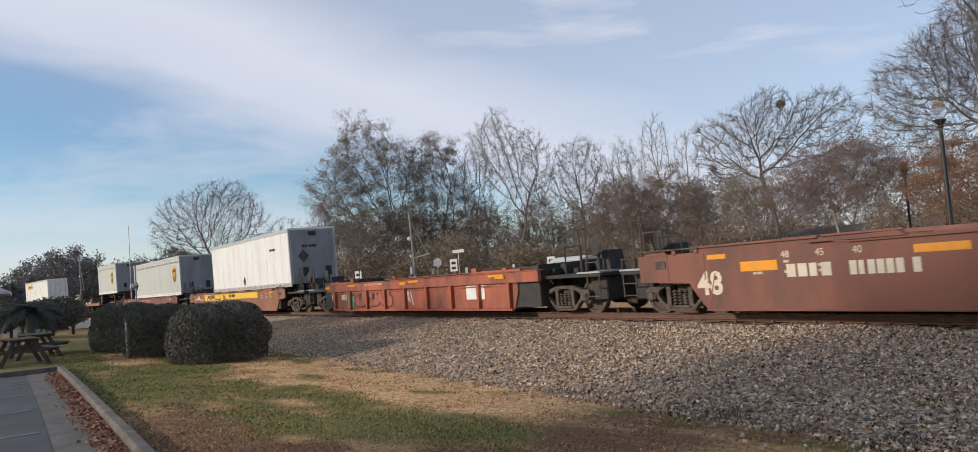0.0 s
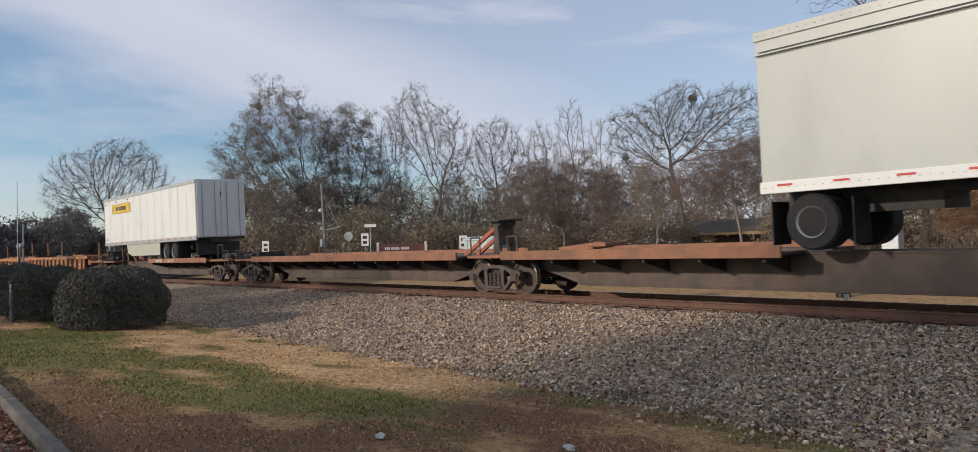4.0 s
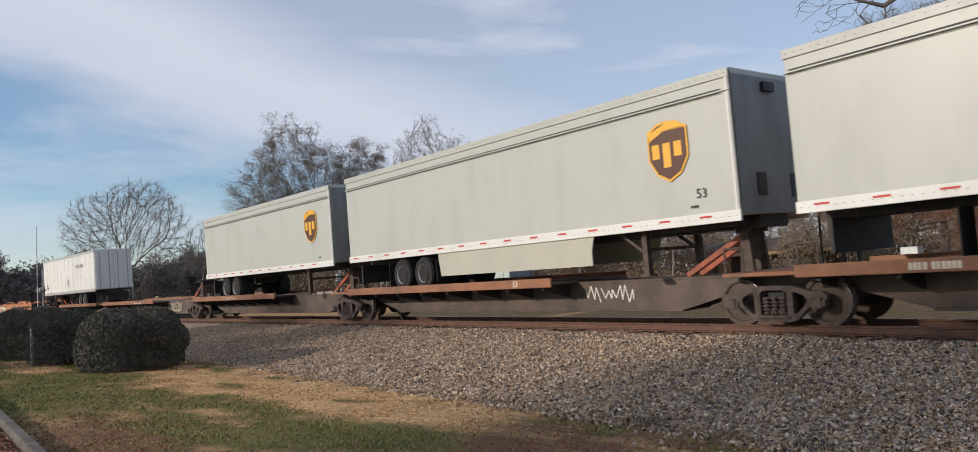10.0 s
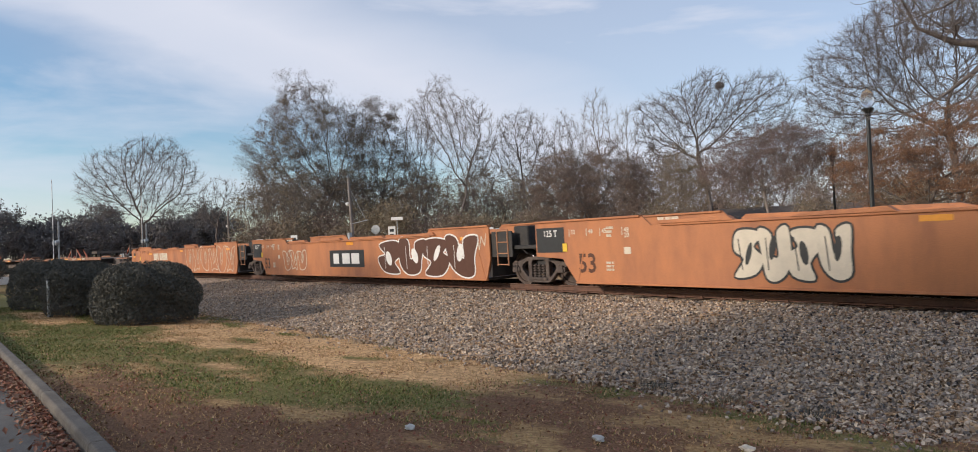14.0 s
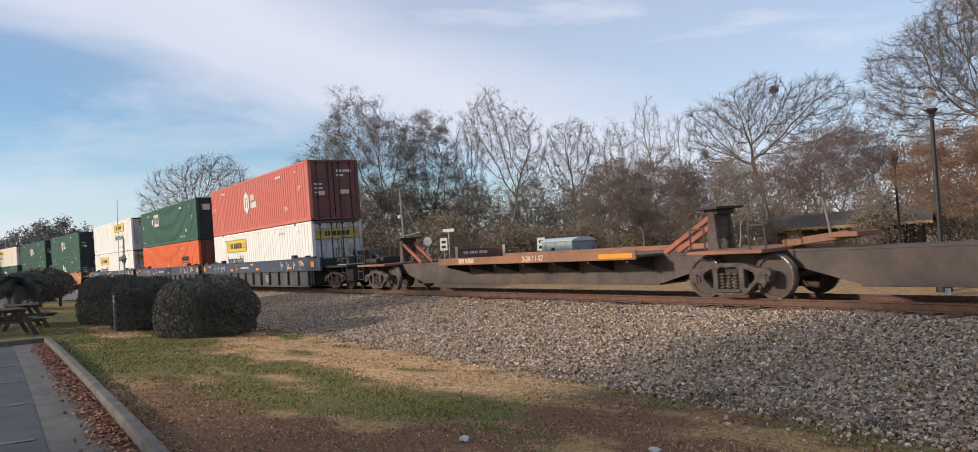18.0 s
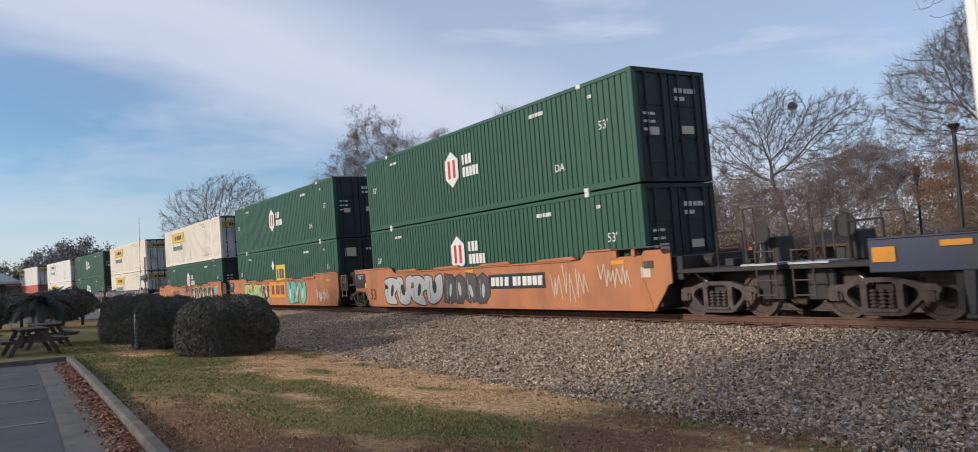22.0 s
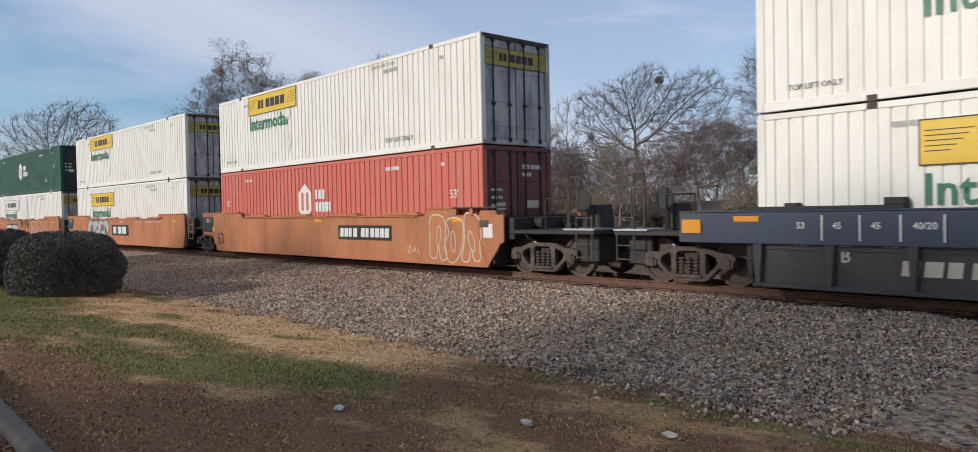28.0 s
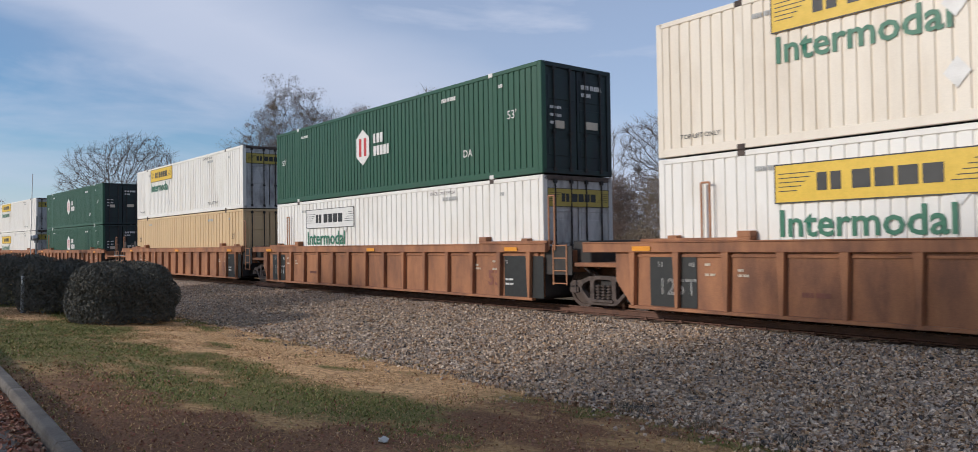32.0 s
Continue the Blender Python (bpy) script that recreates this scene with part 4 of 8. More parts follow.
def car_end(u, s, L, paint, kind, place, ends, style):
    """What stands over and past the truck at one end (s is +1 forward, -1 behind)."""
    tan = style["paint"].startswith("ribbed")
    plate = paint if tan else MAT["black"]
    grip = "hand" if tan else "gear"
    h = L / 2 - ends[0]
    x0 = s * (L / 2 - 1.3)
    reach = .28 if kind == "art" else 1.75
    x1 = s * (L / 2 + reach)
    a, b = min(x0, x1), max(x0, x1)
    part("end_platform", M().box(a, b, -1.32, 1.32, 1.00, 1.10).box(a, b, -.34, .34, .70, 1.0).box(min(x0, x0 + s * .5), max(x0, x0 + s * .5), -1.30, 1.30, .86, 1.40), plate, u, bevel=.015)
    wall = max(h + .14, 8.18)
    part("end_bulkhead", M().prism([(-1.40, .25), (1.40, .25), (1.40, 1.44), (-1.40, 1.44)], s * wall - .05, s * wall + .05, "x"), MAT["black"], u)
    if wall > h + .15:
        for q in (-1, 1):
            part("corner_shield", M().box(min(s * (h - .05), s * (wall + .04)), max(s * (h - .05), s * (wall + .04)), q * 1.405 - .012, q * 1.405 + .012, .24, 1.42), plate, u)
    # brake gear and hoses clustered over the truck
    rng = random.Random(int(place * 7) + s)
    for i in range(5):
        g = M()
        xx = s * (L / 2 - 1.0 + rng.uniform(-.3, reach + .6))
        yy = rng.uniform(-.9, .9)
        g.box(xx - rng.uniform(.05, .2), xx + rng.uniform(.05, .2), yy - .15, yy + .15, 1.1, 1.1 + rng.uniform(.1, .38))
        part("brake_valve", g, MAT["black"], u, bevel=.02)
    part("brake_cylinder", M().tube((s * (L / 2 - 1.2), -.5, 1.24), (s * (L / 2 - .5), -.5, 1.24), .16, n=14), MAT["black"], u, "black brake cylinder")
    for i in range(4):
        xx = s * (L / 2 - 1.3 + i * .35)
        part("brake_pipe", M().tube((xx, -1.25, 1.08), (xx + .25, -1.20, .86 + .1 * (i % 2)), .018, n=6), MAT["black"], u)
    if kind == "end":
        part("coupler", M().box(min(x1 - s * .1, x1 + s * .35), max(x1 - s * .1, x1 + s * .35), -.11, .11, .62, .86).box(min(x1 + s * .3, x1 + s * .5), max(x1 + s * .3, x1 + s * .5), -.2, .14, .60, .90), MAT["gear"], u, bevel=.02)
        part("draft_box", M().box(*sorted((s * (L / 2 + .98), s * (L / 2 + 1.62))), -1.0, 1.0, .36, 1.0), MAT["black"], u, "black draft gear box", bevel=.03)
        part("brake_stand", M().prism([(s * (L / 2 + .75), 1.1), (s * (L / 2 + 1.15), 1.1), (s * (L / 2 + 1.08), 1.68), (s * (L / 2 + .82), 1.68)], -.38, .20), MAT["black"], u, "black brake stand", bevel=.03)
        ladder(u, s * (L / 2 + 1.45), -1.30, .45, 1.42, material=grip)
        u_rail(u, s * (L / 2 + 1.1), -1.26, 1.1, 2.30, .26, grip)
        u_rail(u, s * (L / 2 + 1.1), 1.26, 1.1, 2.05, .5, grip)
        u_rail(u, s * (L / 2 + .3), -.95, 1.1, 1.85, .7, "black")
        part("hand_brake", M().tube((s * (L / 2 + .9), -.55, 1.1), (s * (L / 2 + .9), -.55, 1.75), .05, n=8).lathe([(.22, -.02), (.25, 0), (.22, .02)], (s * (L / 2 + .9), -.66, 1.78), n=16), MAT["black"], u, "black hand-brake wheel")
        sb = M().box(min(x1, x1 - s * .9), max(x1, x1 - s * .9), -1.34, -.5, 1.10, 1.14)
        part("walkway", sb, MAT["steel"], u, "grating walkway")
    else:
        if s > 0:
            ladder(u, L / 2 - 1.15, -1.40, .55, 1.55, rungs=4, material="hand" if style["paint"] != "greycar" else "gear")
            part("end_panel", M().box(L / 2 - ends[1] + .02, L / 2 - .75, -1.39, -1.36, .80, 1.5), MAT["black"], u, "black end panel")
            part("hose_shroud", M().box(L / 2 - .95, L / 2 - .35, -1.15, 1.15, 1.05, 1.62), MAT["black"], u, "black rubber shroud over the joint", bevel=.03)


def side_outline(L, raised, ends, top=1.46, bottom=.18, rise=.21, notch=(False, False)):
    """The side's outline; ends: how far the foot and the top stop short of the truck's middle, behind and ahead."""
    (bl, tl, _), (br, tr, _) = ends
    up = top + rise if raised else top
    e = L / 2
    kl, kr = min(.45, bl - tl), min(.45, br - tr)
    pts = [(e - br, bottom), (e - br + kr * .8, .60), (e - br + kr, .74), (e - tr, .80)]
    pts += [(e - tr, top + .02), (e - tr - 1.9, top + .02), (e - tr - 1.9, up)] if notch[1] else [(e - tr, up)]
    if raised:
        pts += [(e - max(tr, 1.0) - 3.0, up), (e - max(tr, 1.0) - 3.25, top), (-e + max(tl, 1.0) + 3.25, top), (-e + max(tl, 1.0) + 3.0, up)]
    pts += [(-e + tl + 1.9, up), (-e + tl + 1.9, top + .02), (-e + tl, top + .02)] if notch[0] else [(-e + tl, up)]
    pts += [(-e + tl, .80), (-e + bl - kl, .74), (-e + bl - kl * .8, .60), (-e + bl, bottom)]
    return pts


def well_car(place, L, style, front="art", rear="art", own_rear=False, label="", extra=None):
    """One platform of a well car between two trucks L apart; place is its middle along the train."""
    paint = MAT[style["paint"]]
    u = thing("well_car", label, "railway car", "train")
    RIDERS.append((u, place, 0.0))
    h = L / 2 - 2.0
    ribbed = style.get("ribs")
    top = style.get("top", 1.46)
    dz = top - 1.46
    rise = style.get("rise", .21)
    ends = [style.get("ends", ((2.0, 1.4, 1.4), (2.0, 1.4, 1.4)))[i] if k == "art" else style.get("last", ((2.0, 1.5, 1.3), (2.0, 1.75, .6)) if ribbed else ((1.1, -.9, 0), (2.0, .6, 0)))[i] for i, k in ((0, rear), (1, front))]
    c0, c1 = -L / 2 + ends[0][2], L / 2 - ends[1][2]
    b0, b1 = -L / 2 + ends[0][0], L / 2 - ends[1][0]
    for sy in (-1, 1):
        y = sy * 1.44
        notch = (not ribbed and rear == "end", not ribbed and front == "end")
        out = side_outline(L, not ribbed, ends, top, rise=rise, notch=notch)
        part("side_panel", M().prism(out, y - .025, y + .025), paint, u, bevel=.006)
        if ribbed:
            ch = MAT[style.get("chord", style["paint"])]
            z0 = style.get("chord_z", 1.27)
            part("top_chord", M().box(c0, c1, min(y, y + sy * .12), max(y, y + sy * .12), z0 + dz, 1.47 + dz).box(c0, c1, min(y - sy * .12, y + sy * .14), max(y - sy * .12, y + sy * .14), 1.47 + dz, 1.50 + dz), ch, u, bevel=.008)
            part("bottom_flange", M().box(b0, b1, min(y, y + sy * .13), max(y, y + sy * .13), .14, .21), paint, u, bevel=.006)
            part("side_ledge", M().box(b0, b1, min(y, y + sy * .055), max(y, y + sy * .055), z0 + dz - .10, z0 + dz - .055), paint, u, bevel=.006)
            n = style["ribs"]
            zt = z0 + dz
            rme = shared(("rib", style["paint"], zt), lambda: M().prism([(-.035, .2), (.035, .2), (.08, zt), (-.08, zt)], -.04, .085).mesh("rib", paint, bevel=.006))
            for i in range(n):
                r = part("rib", rme, None, u)
                x = b0 + .12 + (b1 - b0 - .24) * i / (n - 1)
                r.matrix_basis = pose(x, y - .105, 0) if sy < 0 else pose(x, y + .105, 0, 0, 0, 180)
        else:
            part("top_chord", M().box(-h + 2.55, h - 2.55, y - .07, y + .07, 1.44 + dz, 1.49 + dz), paint, u, bevel=.008)
            for s in (-1, 1):
                ec = ends[0] if s < 0 else ends[1]
                cut = 1.9 if notch[0 if s < 0 else 1] else 0.0
                xe = L / 2 - ec[1]
                part("end_chord", M().box(*sorted((s * (L / 2 - max(ec[1], 1.0) - 2.95), s * (xe - cut))), y - .07, y + .07, 1.44 + rise + dz, 1.49 + rise + dz), paint, u, bevel=.008)
                if sy < 0:
                    if cut:
                        zt = 1.46 + dz
                        for k in (1.12, 1.78):
                            part("top_bracket", M().box(*sorted((s * (xe - k), s * (xe - k - .13))), y - .06, y + .06, zt, zt + rise), paint, u, bevel=.01)
                        part("top_plate", M().box(*sorted((s * (xe - .15), s * (xe - 1.95))), y - .09, y + .20, zt + rise - .02, zt + rise + .015), MAT["gear"], u, bevel=.006)
                        part("corner_hood", M().prism([(s * (xe - .2), zt), (s * (xe - .95), zt), (s * (xe - .85), zt + .13), (s * (xe - .3), zt + .13)], y - .03, y + .25), paint, u, bevel=.01)
                        part("card_holder", M().box(*sorted((s * (xe - .55), s * (xe - .88))), y - .045, y - .02, zt - .30, zt - .12), MAT["gear"], u, "small framed card holder", bevel=.008)
                        for k in (.92, 2.02):
                            part("plate_seam", M().box(*sorted((s * (xe - k), s * (xe - k - .035))), y - .034, y - .02, .82, zt), paint, u)
                    part("seam_gusset", M().prism([(s * (L / 2 - ec[0] - .05), .20), (s * (L / 2 - ec[0] - .30), .95), (s * (L / 2 - ec[0] - .33), .95), (s * (L / 2 - ec[0] - .09), .20)], y - .034, y - .02), paint, u)
            part("bottom_flange", M().box(b0, b1, y - .05, y + .05, .14, .185), paint, u, bevel=.006)
            gme = shared(("guide", style["paint"], dz), lambda: M().prism([(-.95, 1.485 + dz), (.95, 1.485 + dz), (.80, 1.58 + dz), (-.70, 1.555 + dz)], -.10, .04).mesh("side_guide", paint, bevel=.006))
            for gx in (-4.6, -1.5, 1.6, 4.7):
                g = part("side_guide", gme, None, u)
                g.matrix_basis = pose(gx, y, 0) if sy < 0 else pose(gx, y, 0, 0, 0, 180)
    part("well_floor", M().box(b0, b1, -1.4, 1.4, .15, .22), MAT["black"], u)
    for s in (-1, 1):
        for q in (-1, 1):
            m = M().box(s * (h - .35) - .12, s * (h - .35) + .12, q * 1.40 - .09, q * 1.40 + .09, top, (1.62 if ribbed else 1.82) + dz)
            if ribbed:
                part("guide_post", m, MAT["black"] if style["paint"] == "greycar" else paint, u, "container guide", bevel=.01)
            if style["paint"].startswith("ribbed") and (front if s > 0 else rear) == "art":
                u_rail(u, (L / 2 - 1.4 if q < 0 else L / 2 - 3.8) if s > 0 else (3.15 - L / 2 if q < 0 else .6 - L / 2), q * 1.42, 1.4, 2.74, .2)
        if ribbed:
            part("guide_shelf", M().box(min(s * (h - 2.2), s * (h + .5)), max(s * (h - 2.2), s * (h + .5)), -1.50, -1.28, 1.50 + dz, 1.56 + dz).box(min(s * (h - 2.2), s * (h - 1.9)), max(s * (h - 2.2), s * (h - 1.9)), -1.50, -1.28, 1.56 + dz, 1.68 + dz), MAT["black"] if style["paint"] == "greycar" else paint, u, bevel=.008)
    car_end(u, 1, L, paint, front, place, ends[1], style)
    car_end(u, -1, L, paint, rear, place, ends[0], style)
    truck(u, L / 2, place)
    if own_rear:
        truck(u, -L / 2, place)
    y = -1.47 if not ribbed else -1.475
    yc = -1.585 if ribbed else y
    for i in style.get("glints", (-.42, .0, .36)):
        patch(u, "reflector", i * L - .25, i * L + .25, 1.30 + dz, 1.40 + dz, yc, "amber")
    if style.get("small_marks", True):
        rng = random.Random(int(place))
        for s in (-1, 1):
            for k in range(3):
                x = s * (h - .4 - k * .75)
                if s > 0:
                    x -= .5
                bars(u, (rng.choice((4, 5)),), x, .98 + .1 * (k % 2), y, .05, "cream")
                bars(u, (3, 4), x, .88, y, .05, "cream")
    if extra:
        extra(u, h, y, yc)
    return u


def hitch(u, x, s, tall=1.98, folded=False):
    """A trailer hitch stand; s is the side its strut leans to."""
    if folded:
        part("hitch", M().bar((x, 0, 1.12), (x + s * 1.5, 0, 1.25), .16, .5).box(x + s * 1.5 - .3, x + s * 1.5 + .3, -.42, .42, 1.2, 1.3), MAT["deck"], u, "folded trailer hitch", bevel=.012)
        return
    m = M()
    for y in (-.26, .26):
        m.prism([(x - .17, .95), (x + .17, .95), (x + .09, tall), (x - .08, tall)], y - .05, y + .05)
    m.box(x - .08, x + .08, -.26, .26, 1.3, tall - .02)
    st = part("hitch", m, MAT["gear"], u, "dark trailer hitch stand", bevel=.012)
    part("hitch_plate", M().box(x - .33, x + .33, -.46, .46, tall, tall + .06).box(x - .2, x + .2, -.3, .3, tall - .12, tall), MAT["black"], st, bevel=.012)
    for y in (-.24, .24):
        part("hitch_strut", M().bar((x + s * 1.55, y, 1.02), (x + s * .08, y, tall - .18), .12, .09), MAT["redorange"], st, "faded red diagonal strut", bevel=.01)


def spine_car(place, L, front="art", rear="art", own_rear=False, label="", deck=(-.42, .30), hitches=((.40, -1, False),), lettering=None, extra=None, paint="spine", rail="deck"):
    """One platform of a skeleton flat: a centre beam with wheel decks on outriggers."""
    u = thing("spine_car", label, "railway car", "train")
    RIDERS.append((u, place, 0.0))
    e = L / 2
    beam = [(-e + 1.3, .62), (-e + 2.6, .28), (e - 2.6, .28), (e - 1.3, .62), (e + .2, .70), (e + .2, .98), (-e - .2, .98), (-e - .2, .70)]
    m = M()
    for y in (-.42, .42):
        m.prism(beam, y - .03, y + .03)
    m.box(-e - .2, e + .2, -.46, .46, .95, 1.0).box(-e + 2.6, e - 2.6, -.5, .5, .25, .30)
    part("centre_sill", m, MAT[paint], u, bevel=.008)
    x0, x1 = deck[0] * L, deck[1] * L
    for sy in (-1, 1):
        y0, y1 = sorted((sy * .48, sy * 1.36))
        part("wheel_deck", M().box(x0, x1, y0, y1, .99, 1.04), MAT["spine"], u)
        y = sy * 1.36
        part("deck_rail", M().box(x0, x1, min(y, y + sy * .06), max(y, y + sy * .06), .94, 1.17), MAT[rail], u, "scuffed orange edge channel", bevel=.01)
        n = max(3, int((x1 - x0) / 1.25))
        gm = shared("outrigger", lambda: M().prism([(0, .96), (0, .62), (.86, .86), (.86, .96)], -.04, .04, "x").mesh("outrigger", MAT["black"]))
        for i in range(n):
            g = part("outrigger", gm, None, u)
            g.matrix_basis = pose(x0 + .4 + (x1 - x0 - .8) * i / (n - 1), sy * .46, 0, 0, 0, 0 if sy > 0 else 180)
    for s, kind in ((1, front), (-1, rear)):
        reach = .25 if kind == "art" else 1.6
        a, b = sorted((s * (e - 1.0), s * (e + reach)))
        part("end_platform", M().box(a, b, -1.25, 1.25, .98, 1.06).box(a, b, -.36, .36, .72, .98), MAT[rail], u, bevel=.012)
        if kind == "end":
            part("coupler", M().box(*sorted((s * (e + 1.5), s * (e + 2.0))), -.12, .12, .60, .88), MAT["gear"], u, bevel=.02)
            ladder(u, s * (e + 1.3), -1.22, .42, 1.5, material="gear")
            u_rail(u, s * (e + .6), -1.2, 1.06, 1.75, .6, "gear")
            part("brake_box", M().box(*sorted((s * (e + .4), s * (e + 1.1))), -.6, .6, 1.06, 1.34), MAT["black"], u, bevel=.02)
            part("brake_cylinder", M().tube((s * (e + .2), -.9, 1.2), (s * (e + 1.2), -.9, 1.2), .10, n=12), MAT["black"], u)
        else:
            u_rail(u, s * (e - .8), -1.1, 1.06, 1.55, .4, "gear")
    for fx, s, fold in hitches:
        hitch(u, fx * L, s, folded=fold)
    truck(u, e, place)
    if own_rear:
        truck(u, -e, place)
    y = -1.425
    if lettering:
        letters(u, lettering, x0 + .8, .985, y, .13, "cream", .004)
    if extra:
        extra(u, x0, x1, y)
    return u


# ---- containers ----
CL, CW, CH = 16.15, 2.59, 2.89


def corrugated(x0, x1, z0, z1, y, pitch, depth, flat=.76):
    """Folded steel sheet from x0 to x1, folds upright, facing -y."""
    m = M()
    n = max(1, round((x1 - x0) / pitch))
    p = (x1 - x0) / n
    xs = []
    for i in range(n):
        b = x0 + i * p
        xs += [(b, 0), (b + p * flat, 0), (b + p * (flat + .05), depth), (b + p * .95, depth)]
    xs.append((x1, 0))
    vs = [(x, y + d, z) for z in (z0, z1) for x, d in xs]
    k = len(xs)
    return m.add(vs, [(i, i + 1, k + i + 1, k + i) for i in range(k - 1)])


def container(place, up, style, label, length=CL):
    """A 53-foot box; up is its floor's height above the rail."""
    pm = MAT[style["paint"]]
    # dm: forward end's paint with shade put into its colour
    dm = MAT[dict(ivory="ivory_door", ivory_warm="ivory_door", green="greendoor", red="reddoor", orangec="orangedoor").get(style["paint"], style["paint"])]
    c = thing("shipping_container", label, "container", "containers on the train")
    RIDERS.append((c, place, up))
    L, w = length / 2, CW / 2
    px = L - 2.03
    cols = style["paint"]
    fold, depth = style.get("fold", .38), style.get("depth", .028)

    def shell():
        m = M()
        for a, b in ((-L + .13, -px - .08), (-px + .08, px - .08), (px + .08, L - .13)):
            m.v, m.f = m.v, m.f
            t = corrugated(a, b, .20, CH - .10, -w + .018, fold, depth)
            m.add(t.v, t.f)
        return m.mesh("side_panel", pm, fix=False)
    part("side_panel", shared(("cside", cols, fold, L), shell), None, c)
    part("far_side_panel", shared(("cfar", cols, L), lambda: M().box(-L + .1, L - .1, w - .05, w - .02, .15, CH - .08).mesh("far_side_panel", pm)), None, c)
    part("roof", shared(("croof", cols, L), lambda: M().box(-L + .06, L - .06, -w + .05, w - .05, CH - .06, CH - .025).mesh("roof", pm)), None, c)
    part("floor", shared(("cfloor", L), lambda: M().box(-L + .06, L - .06, -w + .05, w - .05, .10, .16).mesh("floor", MAT["black"])), None, c)
    for sy in (-1, 1):
        part("bottom_rail", shared(("cbr", cols, L), lambda: M().box(-L + .1, L - .1, -.05, .05, 0.03, .20).mesh("bottom_rail", pm, bevel=.01)), None, c).location = (0, sy * (w - .05), 0)
        part("top_rail", shared(("ctr", cols, L), lambda: M().box(-L + .1, L - .1, -.04, .04, CH - .11, CH).mesh("top_rail", pm, bevel=.012)), None, c).location = (0, sy * (w - .04), 0)
        for x in (-L + .08, L - .08):
            # the far forward post takes the shade-darkened end paint too
            far = sy > 0 and x > 0
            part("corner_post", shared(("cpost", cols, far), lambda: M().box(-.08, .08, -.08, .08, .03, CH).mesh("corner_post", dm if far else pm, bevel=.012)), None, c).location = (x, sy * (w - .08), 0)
        for x in (-px, px):
            part("lift_post", shared(("clift", cols), lambda: M().box(-.09, .09, -.045, .045, .03, CH + .012).mesh("lift_post", pm, bevel=.01)), None, c).location = (x, sy * (w - .05), 0)
            for z in (0.0, CH - .115):
                part("corner_casting", shared(("cast", style.get("cast", "gear")), lambda: M().box(-.10, .10, -.06, .06, 0, .13).mesh("corner_casting", MAT[style.get("cast", "gear")], bevel=.02)), None, c).location = (x, sy * (w - .052), z)
    # forward end: two door leaves with lock rods, or a ribbed blank end
    if style.get("end", "door") == "door":
        for s in (-1, 1):
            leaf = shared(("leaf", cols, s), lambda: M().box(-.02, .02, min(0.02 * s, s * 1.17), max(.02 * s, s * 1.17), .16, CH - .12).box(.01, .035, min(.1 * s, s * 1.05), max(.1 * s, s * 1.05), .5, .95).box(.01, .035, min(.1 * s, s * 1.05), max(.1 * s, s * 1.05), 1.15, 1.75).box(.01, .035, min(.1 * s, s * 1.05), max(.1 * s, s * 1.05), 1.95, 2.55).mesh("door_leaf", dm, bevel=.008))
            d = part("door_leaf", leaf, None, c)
            d.location = (L - .06, 0, 0)
            for k in (.28, .86):
                r = part("lock_rod", shared("rod", lambda: M().tube((0, 0, .1), (0, 0, CH - .08), .022, n=8).box(-.02, .04, -.05, .05, 1.05, 1.12).box(-.03, .03, -.05, .05, .1, .2).box(-.03, .03, -.05, .05, CH - .2, CH - .1).mesh("lock_rod", MAT["black"])), None, d)
                r.location = (.06, s * k, 0)
    else:
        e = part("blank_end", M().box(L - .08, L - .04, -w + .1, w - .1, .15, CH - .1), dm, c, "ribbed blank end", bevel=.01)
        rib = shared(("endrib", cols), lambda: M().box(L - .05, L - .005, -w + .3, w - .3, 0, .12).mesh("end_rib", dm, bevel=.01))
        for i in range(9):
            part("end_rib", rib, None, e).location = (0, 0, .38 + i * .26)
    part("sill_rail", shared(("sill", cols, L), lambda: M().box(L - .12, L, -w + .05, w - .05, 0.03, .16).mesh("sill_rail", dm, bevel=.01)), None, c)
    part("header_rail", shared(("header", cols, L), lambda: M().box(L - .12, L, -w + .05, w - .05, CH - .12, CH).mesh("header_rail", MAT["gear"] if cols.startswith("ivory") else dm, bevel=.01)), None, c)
    part("rear_end", shared(("rear", cols, L), lambda: M().box(-L, -L + .12, -w + .05, w - .05, .03, CH).mesh("rear_end", pm, bevel=.01)), None, c)
    y = -w - .002
    style["marks"](c, L, w, y)
    return c


